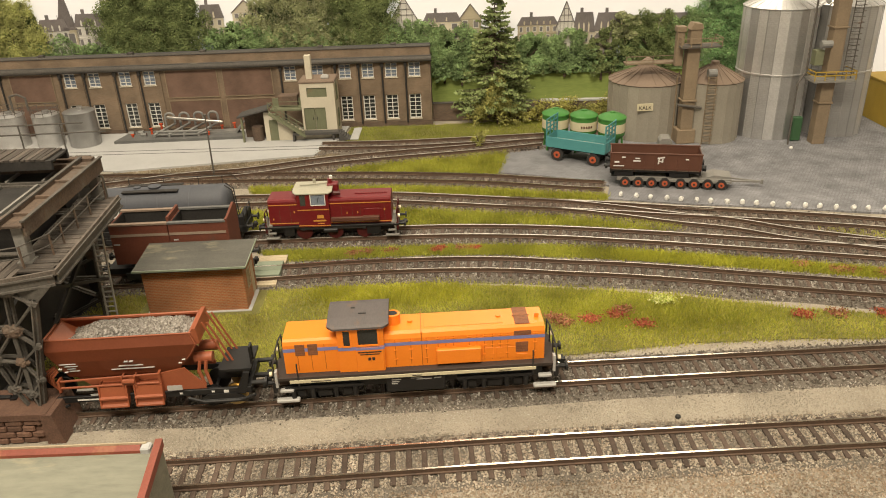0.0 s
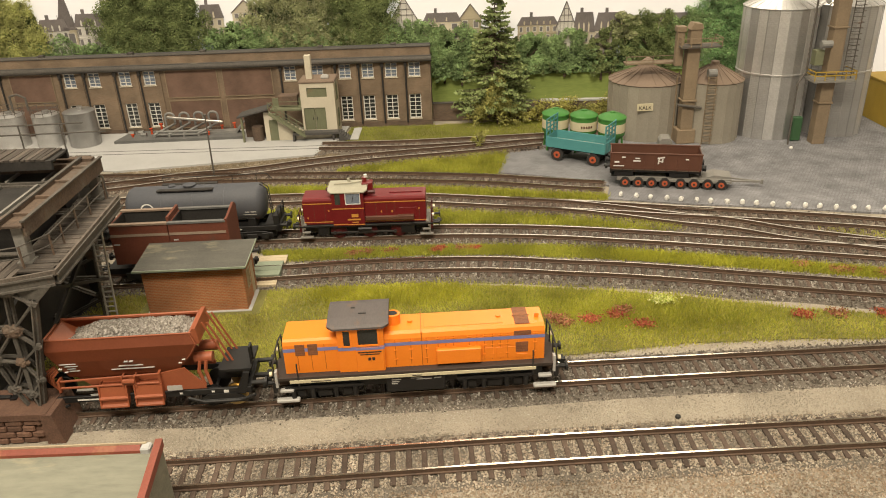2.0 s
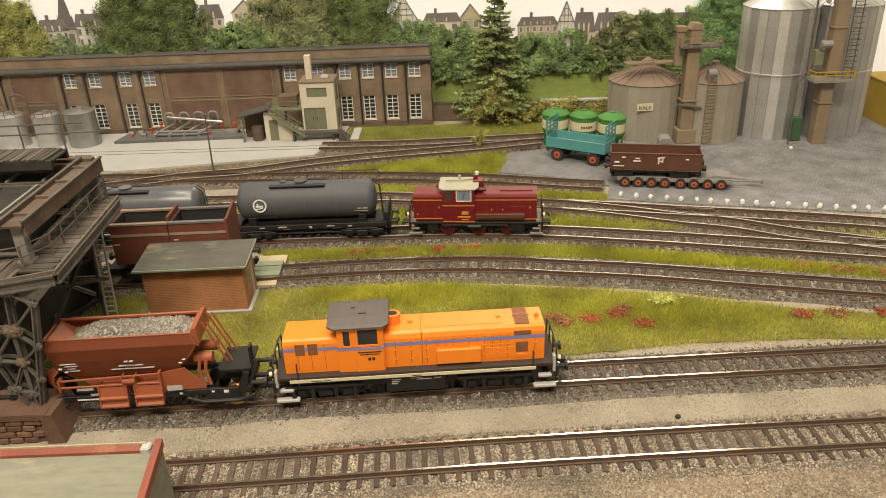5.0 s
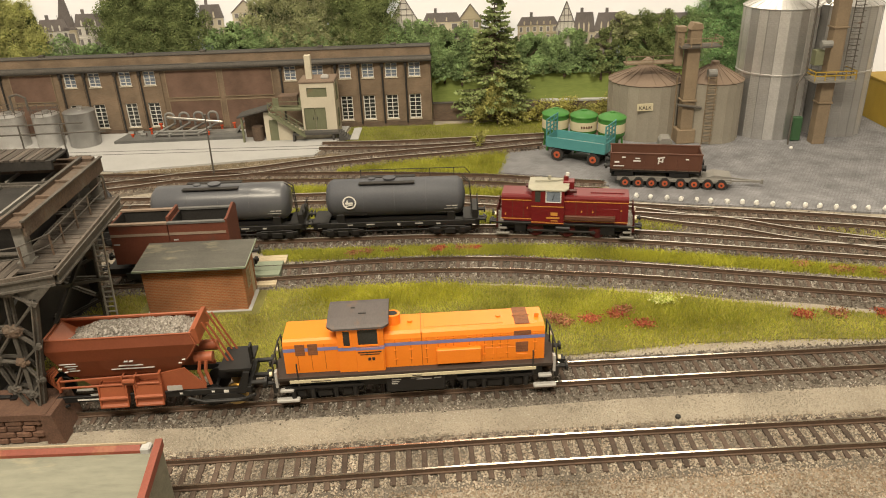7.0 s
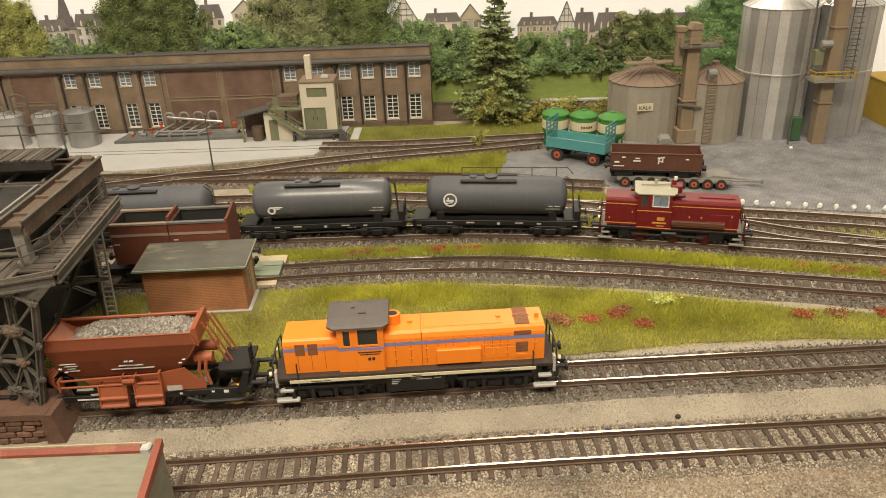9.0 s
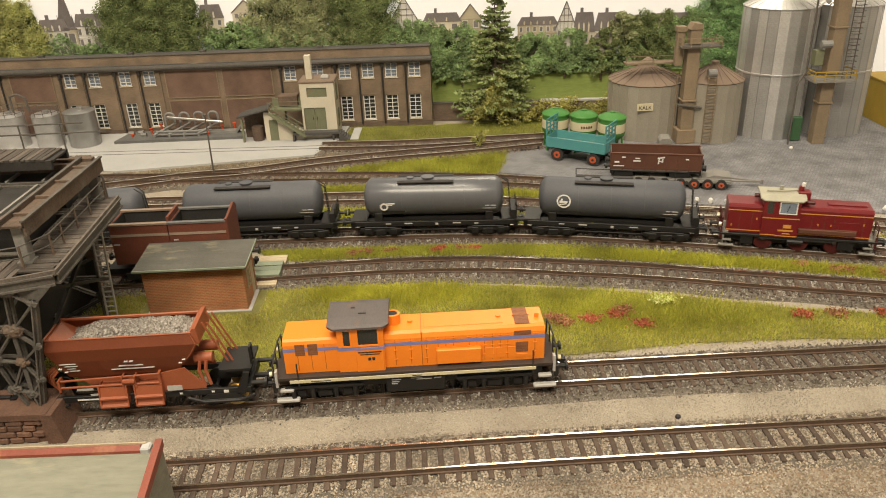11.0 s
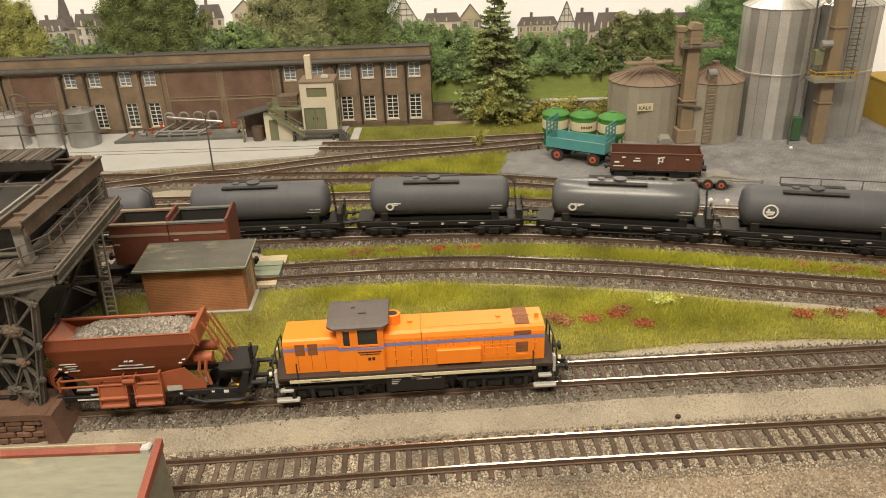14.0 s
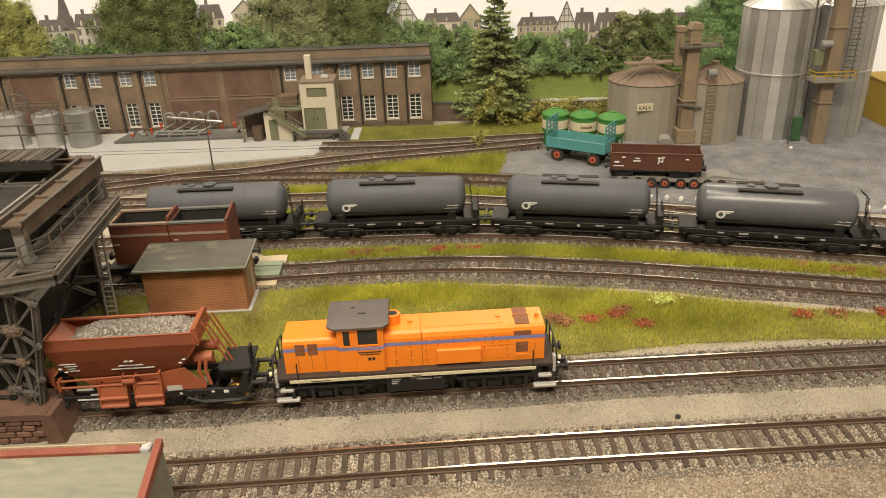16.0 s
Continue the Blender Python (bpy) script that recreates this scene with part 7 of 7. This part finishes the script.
for s in (-3.4, 3.4):
    beam(bm, (-200 + s * 0.85, 393, 0), (-193.5 + s * 0.85, 389, 82), 0.9, 0.9)
part("ladder_rail", bm, M["lightgrey"], gt, "pale steel access ladder")
for i in range(1, 24):
    t = i / 24
    part("rung", shape((beam, (-202.9 + 6.5 * t, 393 - 4 * t, 82 * t), (-197.1 + 6.5 * t, 393 - 4 * t, 82 * t), 0.7, 0.7)), M["lightgrey"], gt)

# masonry pier of the gantry
pr = thing("masonry_pier", "red-brown stone masonry pier under the gantry", "pier", put(0, 0))
part("core", shape((prism, [(-330, -1), (-193.5, -1), (-196, 14), (-330, 14)], 300.5, 320, "y")), M["stone"], pr, "red-brown mortar core")
part("cap", shape((prism, [(-330, 13.8), (-194, 13.8), (-196.5, 17.2), (-330, 17.2)], 298.6, 320.5, "y")), M["stone"], pr, "smooth red-brown cap")
part("corner", shape((prism, [(-199, -1), (-190, -1), (-193.5, 16.8), (-199, 16.8)], 298.2, 321, "y")), M["stone"], pr, "battered corner stone")
for r in range(4):
    x = -199.4 - (0 if r % 2 else 4)
    while x > -262:
        w = RNG.uniform(6.5, 10)
        h = 3.2
        z = -0.4 + r * 3.6
        bm = bmesh.new()
        box(bm, x - w, x - 0.6, 299.2 + RNG.uniform(-0.2, 0.2), 301, z, z + h, 0.55)
        part("stone", bm, M["stone"], pr)
        x -= w

# foreground model roof
fr = thing("foreground_building", "chalky painted board building edge with red-brown rim", "building", put(0, 0))
part("roof_board", shape((prism, [(215, 25), (250, 34.5), (250, 33), (215, 23.5)], -330, -124.5, "x")), M["boxboard"], fr, "chalky brush-streaked board")
part("body", shape((box, -329, -126, 216, 249, -1, 23.6)), M["boxboard"], fr)
part("ridge", shape((prism, [(247.6, 32.4), (250.6, 32.4), (250.8, 36), (249.6, 36.8), (247.8, 35.2)], -330, -129, "x")), M["boxred"], fr, "red-brown rounded rim")
part("ridge_worn", shape((prism, [(250.6, 32.6), (252, 33), (252, 36.4), (250.6, 37)], -330, -127, "x")), M["palewood"], fr, "worn pale rim edge")
part("ridge_end", shape((box, -129, -124.8, 247.4, 252, 32.6, 36.4, 0.6)), M["concrete"], fr, "chipped white corner")
part("side_rim", shape((prism, [(214, 23), (252.4, 33.5), (252.4, 37.4), (214, 27)], -123.6, -120.6, "x")), M["boxred"], fr, "red-brown side rim")
part("side_board", shape((prism, [(214, -1), (252, -1), (252, 33.6), (214, 23.2)], -124.4, -121.4, "x")), M["boxboard"], fr)

# ---- yard vehicles ----


def rubber_wheel(parent, x, y, r, w=3.0, n=20):
    s = -1 if y < 0 else 1
    t = part("wheel", shape((rod, (x, y - w / 2, r), (x, y + w / 2, r), r, n)), M["tyre"], parent, "black rubber tyre")
    part("rim", shape((rod, (x, y + s * w * 0.3, r), (x, y + s * (w / 2 + 0.25), r), r * 0.55, 14)), M["rim"], t, "orange-red wheel rim")
    part("hub", shape((rod, (x, y + s * w * 0.5, r), (x, y + s * (w / 2 + 0.7), r), r * 0.2, 8)), M["tyre"], t)


fl = thing("farm_trailer", "turquoise farm trailer with stake ends on red wheels", "trailer", put(133.5, 684, 0.9, -33))
part("bed", shape((box, -29, 29, -12, 12, 13, 14.6, 0.2)), M["trailerwood"], fl, "grey plank bed")
for a, b, c, d in ((-29, 29, -12.6, -11.8), (-29, 29, 11.8, 12.6), (-29.6, -28.8, -11.8, 11.8), (28.8, 29.6, -11.8, 11.8)):
    part("side_board", shape((box, a, b, c, d, 12.6, 22.5, 0.2)), M["turquoise"], fl, "turquoise side board")
for x in (-29.2, 29.2):
    for z in (26, 30, 34, 38):
        part("stake_rail", shape((box, x - 0.4, x + 0.4, -12, 12, z, z + 1.1)), M["turquoise"], fl)
    for y in (-12, -4, 4, 12):
        part("stake", shape((box, x - 0.6, x + 0.6, y - 0.6, y + 0.6, 14, 39.5)), M["turquoise"], fl)
part("chassis", shape((box, -27, 27, -4, 4, 9, 12.6), (box, -21, -15, -10, 10, 6, 9), (box, 15, 21, -10, 10, 6, 9), (beam, (28, 0, 8), (44, 0, 4), 1.4, 1.4)), M["black"], fl, "dark chassis and drawbar")
for x in (-18, 18):
    for y in (-10.5, 10.5):
        rubber_wheel(fl, x, y, 6.0, 3.4)

for x, y in ((116, 724.5), (142, 714), (167, 703)):
    d = thing("seed_drum", "green drum hopper with cream band on legs", "drum", put(x, y, 0.9), "green drums")
    part("shell", shape((lathe, [(0, 8), (3, 8), (12.6, 18), (12.9, 20), (12.9, 33.5), (13.5, 34), (13.5, 35.2), (12.6, 36), (7, 38.6), (3, 39.4), (3, 40.2), (0, 40.4)], 28)), M["green"], d, "bright green shell", smooth=True)
    part("band", shape((lathe, [(12.95, 21.5), (13.1, 21.6), (13.1, 30), (12.95, 30.1)], 28)), M["cream"], d, "cream painted band", smooth=True)
    for k in range(4):
        a = 0.8 + k * 1.5708
        c, s = math.cos(a), math.sin(a)
        part("leg", shape((beam, (11 * c, 11 * s, 24), (13 * c, 13 * s, 0), 1.5, 1.5)), M["green"], d)
    part("brace", shape((tube, [(9, 9, 6), (-9, 9, 6), (-9, -9, 6), (9, -9, 6), (9, 9, 6)], 0.6, 5)), M["green"], d)
    if 130 < x < 150:
        for a in (-1.9, -1.72, -1.54, -1.36, -1.18):
            part("lettering_bar", shape((beam, (13.25 * math.cos(a), 13.25 * math.sin(a), 24.8), (13.25 * math.cos(a), 13.25 * math.sin(a), 27), 1.5, 0.2)), M["brownwagon"], d)

ht = thing("heavy_trailer", "long grey low-loader trailer with many small red wheels", "trailer", put(199.5, 611, 0.9, -12.3))
part("deck", shape((box, -46, 48, -9, 9, 6.4, 9.2, 0.4), (box, -46, 48, -10.4, -9, 5.6, 8, 0.2), (box, -46, 48, 9, 10.4, 5.6, 8, 0.2), (prism, [(26, 9.2), (48, 9.2), (48, 10.6), (34, 12)], -8, 8, "y")), M["greypaint"], ht, "grey trailer deck")
part("drawbar", shape((beam, (48, -4, 6), (74, 0, 5), 1.3, 1.3), (beam, (48, 4, 6), (74, 0, 5), 1.3, 1.3), (rod, (74, 0, 3), (74, 0, 7), 1.2)), M["greypaint"], ht, "thin grey drawbar")
for i, x in enumerate((-39, -28, -17, -6, 7, 18, 29, 40)):
    for y in (-9.8, 9.8):
        rubber_wheel(ht, x, y, 4.5, 3.0, 16)

bwg = thing("open_wagon", "brown open goods wagon loaded on the low-loader", "wagon", put(185, 614.5, 9.8, -12.3))
bm = bmesh.new()
for a, b, c, d in ((-37.5, 37.5, -12.5, -11.6), (-37.5, 37.5, 11.6, 12.5), (-37.5, -36.6, -11.6, 11.6), (36.6, 37.5, -11.6, 11.6)):
    part("side_wall", shape((box, a, b, c, d, 8, 21.5, 0.2)), M["brownwagon"], bwg, "brown planked side")
part("floor", shape((box, -36.8, 36.8, -11.8, 11.8, 7, 8.6)), M["brown_roof"], bwg)
part("rim", shape((box, -38, 38, -13, -11.4, 21.5, 22.3), (box, -38, 38, 11.4, 13, 21.5, 22.3)), M["brownwagon"], bwg)
for i in range(9):
    x = -36 + i * 9
    part("stanchion", shape((box, x - 0.5, x + 0.5, -13.1, -12.45, 7.5, 21.5)), M["brownwagon"], bwg)
part("solebar", shape((box, -37, 37, -11, 11, 5, 7, 0.2), (box, -37.5, -36, -12, 12, 3.6, 8), (box, 36, 37.5, -12, 12, 3.6, 8)), M["black"], bwg)
for x in (-26, 20):
    part("wheel_stand", shape((box, x - 8, x + 8, -10, -8.6, 1, 5, 0.3), (box, x - 8, x + 8, 8.6, 10, 1, 5, 0.3), (rod, (x - 4, -9.6, 4), (x - 4, 9.6, 4), 3.6, 14), (rod, (x + 4, -9.6, 4), (x + 4, 9.6, 4), 3.6, 14), (box, x - 10, x + 10, -9, 9, -0.4, 1.0)), M["black"], bwg, "black chocked running gear")
buffers(bwg, 37.5, 9, 8, 4)
buffers(bwg, -37.5, 9, 8, 4)
bars(bwg, -13.1, ((-34, -30, 13.5, 15), (-35, -26, 10.4, 11.4), (-28, -25, 18, 19.2), (-17, -13, 17.4, 18.4), (-18.5, -12.5, 15, 16.2), (24, 26.5, 17.4, 18.6)), "white")
part("emblem", shape((beam, (1, -13.2, 18.4), (7, -13.2, 19.2), 0.3, 1.0), (beam, (2.5, -13.2, 18), (2, -13.2, 13.4), 0.3, 1.0), (beam, (5.5, -13.2, 18), (5, -13.2, 14.6), 0.3, 0.9), (beam, (2, -13.2, 15.8), (6, -13.2, 16), 0.3, 0.8)), M["white"], bwg, "white painted emblem")

tk = thing("flatbed_truck", "small pale grey truck with round cab and glass rail", "truck", put(209, 662, 0.9, -10))
part("cab", shape((box, -9, 5, -8, 8, 6, 14, 1.2), (prism, [(-8, 14), (4.6, 14), (3.6, 24), (1.5, 26.4), (-5.5, 26.4), (-7.6, 24)], -7.6, 7.6, "y")), M["greypaint"], tk, "pale grey rounded cab")
part("window", shape((box, -5.6, 2.4, -7.9, -7.65, 15.4, 21.5)), M["glass_dark"], tk, "dark side window")
part("window", shape((prism, [(4.75, 15), (4.95, 15), (3.95, 22.4), (3.75, 22.4)], -6, 6, "y")), M["glass_dark"], tk, "dark windscreen")
part("bonnet", shape((prism, [(5, 6), (29, 6), (29, 10), (24, 12.6), (5, 14)], -6.5, 6.5, "y")), M["lightgrey"], tk, "pale grey bonnet")
part("mirror", shape((box, -9.8, -8.4, -10.4, -9.2, 15, 22)), M["black"], tk)
part("load_bed", shape((box, -50, -9.5, -8.5, 8.5, 6.5, 8.4, 0.2), (box, -50, -9.5, -8.5, -7.9, 8.4, 12.5), (box, -50, -9.5, 7.9, 8.5, 8.4, 12.5), (box, -30, -25, -4, 4, 8.4, 14)), M["lightgrey"], tk, "pale flat load bed")
for x in (-42, -2, 20):
    for y in (-7, 7):
        rubber_wheel(tk, x, y, 4.6, 3.2)

# white marker stones along the yard edge
for i in range(18):
    t = i / 17
    x, y = 151 + 194 * t + RNG.uniform(-1, 1), 586.5 - 50 * t - 3.5 * math.sin(math.pi * t) + RNG.uniform(-0.8, 0.8)
    bm = bmesh.new()
    bmesh.ops.create_icosphere(bm, subdivisions=2, radius=2.1)
    for v in bm.verts:
        v.co = Vector((v.co.x * 0.9, v.co.y * 0.8, v.co.z * 1.25)) + Vector((noise.noise(v.co * 0.7 + Vector((i * 7, 0, 0))), noise.noise(v.co * 0.7 + Vector((0, i * 7, 0))), 0)) * 0.9
    solid("marker_stone", bm, M["white"], "small rough white marker stone at the yard edge", "stone", put(x, y, 2.9), "white marker stones")
bm = bmesh.new()
bmesh.ops.create_icosphere(bm, subdivisions=2, radius=1.8)
solid("pebble", bm, M["white"], "white pebble lying on the cobbles", "stone", put(338, 690, 2.0))
bm = bmesh.new()
bmesh.ops.create_icosphere(bm, subdivisions=2, radius=1.4)
solid("pebble", bm, M["dark"], "dark lump lying on the sandy strip", "stone", put(113, 299, 0.3))

# ---- what moves: the tank train ----
LINE = smooth_path(MAIN, 1.0)
LINE_S = np.r_[0, np.cumsum(np.linalg.norm(np.diff(LINE, axis=0), axis=1))]
LINE_S -= np.interp(0, LINE[:, 0], LINE_S)
# seconds and millimetres travelled by the shunter's middle
TRAVEL = [(0, -82), (0.5, -80.7), (1, -78), (1.5, -69), (2, -56.3), (2.5, -43.4), (3, -30.4), (3.5, -17), (4, -3.2), (4.5, 11.2), (5, 26.2), (5.5, 41.8), (6, 58), (6.5, 74.8), (7, 92.2), (7.5, 110.6), (8, 129.8), (8.5, 148.4), (9, 167.5), (9.5, 187.3), (10, 207.8), (10.5, 229), (11, 250.8), (11.5, 272.8), (12, 295.6), (12.5, 319), (13, 342.6), (13.5, 366.3), (14, 390.2), (14.5, 415), (15, 440), (15.5, 465.6), (16, 491.6)]


def on_line(s, half):
    def spot(k):
        return np.array((np.interp(k, LINE_S, LINE[:, 0]), np.interp(k, LINE_S, LINE[:, 1])))
    a, b = spot(s - half), spot(s + half)
    m = (a + b) / 2
    return put(m[0], m[1], 5, math.degrees(math.atan2(b[1] - a[1], b[0] - a[0])))


def travelled(t):
    ts, ss = np.array(TRAVEL).T
    i = min(max(int(np.searchsorted(ts, t)) - 1, 0), len(ts) - 2)
    m = np.gradient(ss, ts)
    h = ts[i + 1] - ts[i]
    u = (t - ts[i]) / h
    return (2 * u ** 3 - 3 * u ** 2 + 1) * ss[i] + (u ** 3 - 2 * u ** 2 + u) * h * m[i] + (-2 * u ** 3 + 3 * u ** 2) * ss[i + 1] + (u ** 3 - u ** 2) * h * m[i + 1]


def motions():
    times = [i * 0.5 for i in range(33)]
    for ob, back, half in ((rl, 0, 23), (T1, 126, 40), (T2, 256, 40), (T3, 391, 40), (T4, 525, 40), (T5, 659, 40)):
        walk(ob, [(t, on_line(travelled(t) - back, half)) for t in times])
    fine = [i * 0.1 for i in range(161)]
    for ob, x, r in WHEELS:
        walk(ob, [(t, put(x, 0, r) @ Matrix.Rotation((travelled(t) + 82) / r, 4, "Y")) for t in fine])
    walk(rod_ob, [(t, put(3 * math.sin((travelled(t) + 82) / 5.9), 0, 5.9 + 3 * math.cos((travelled(t) + 82) / 5.9))) for t in fine])


motions()
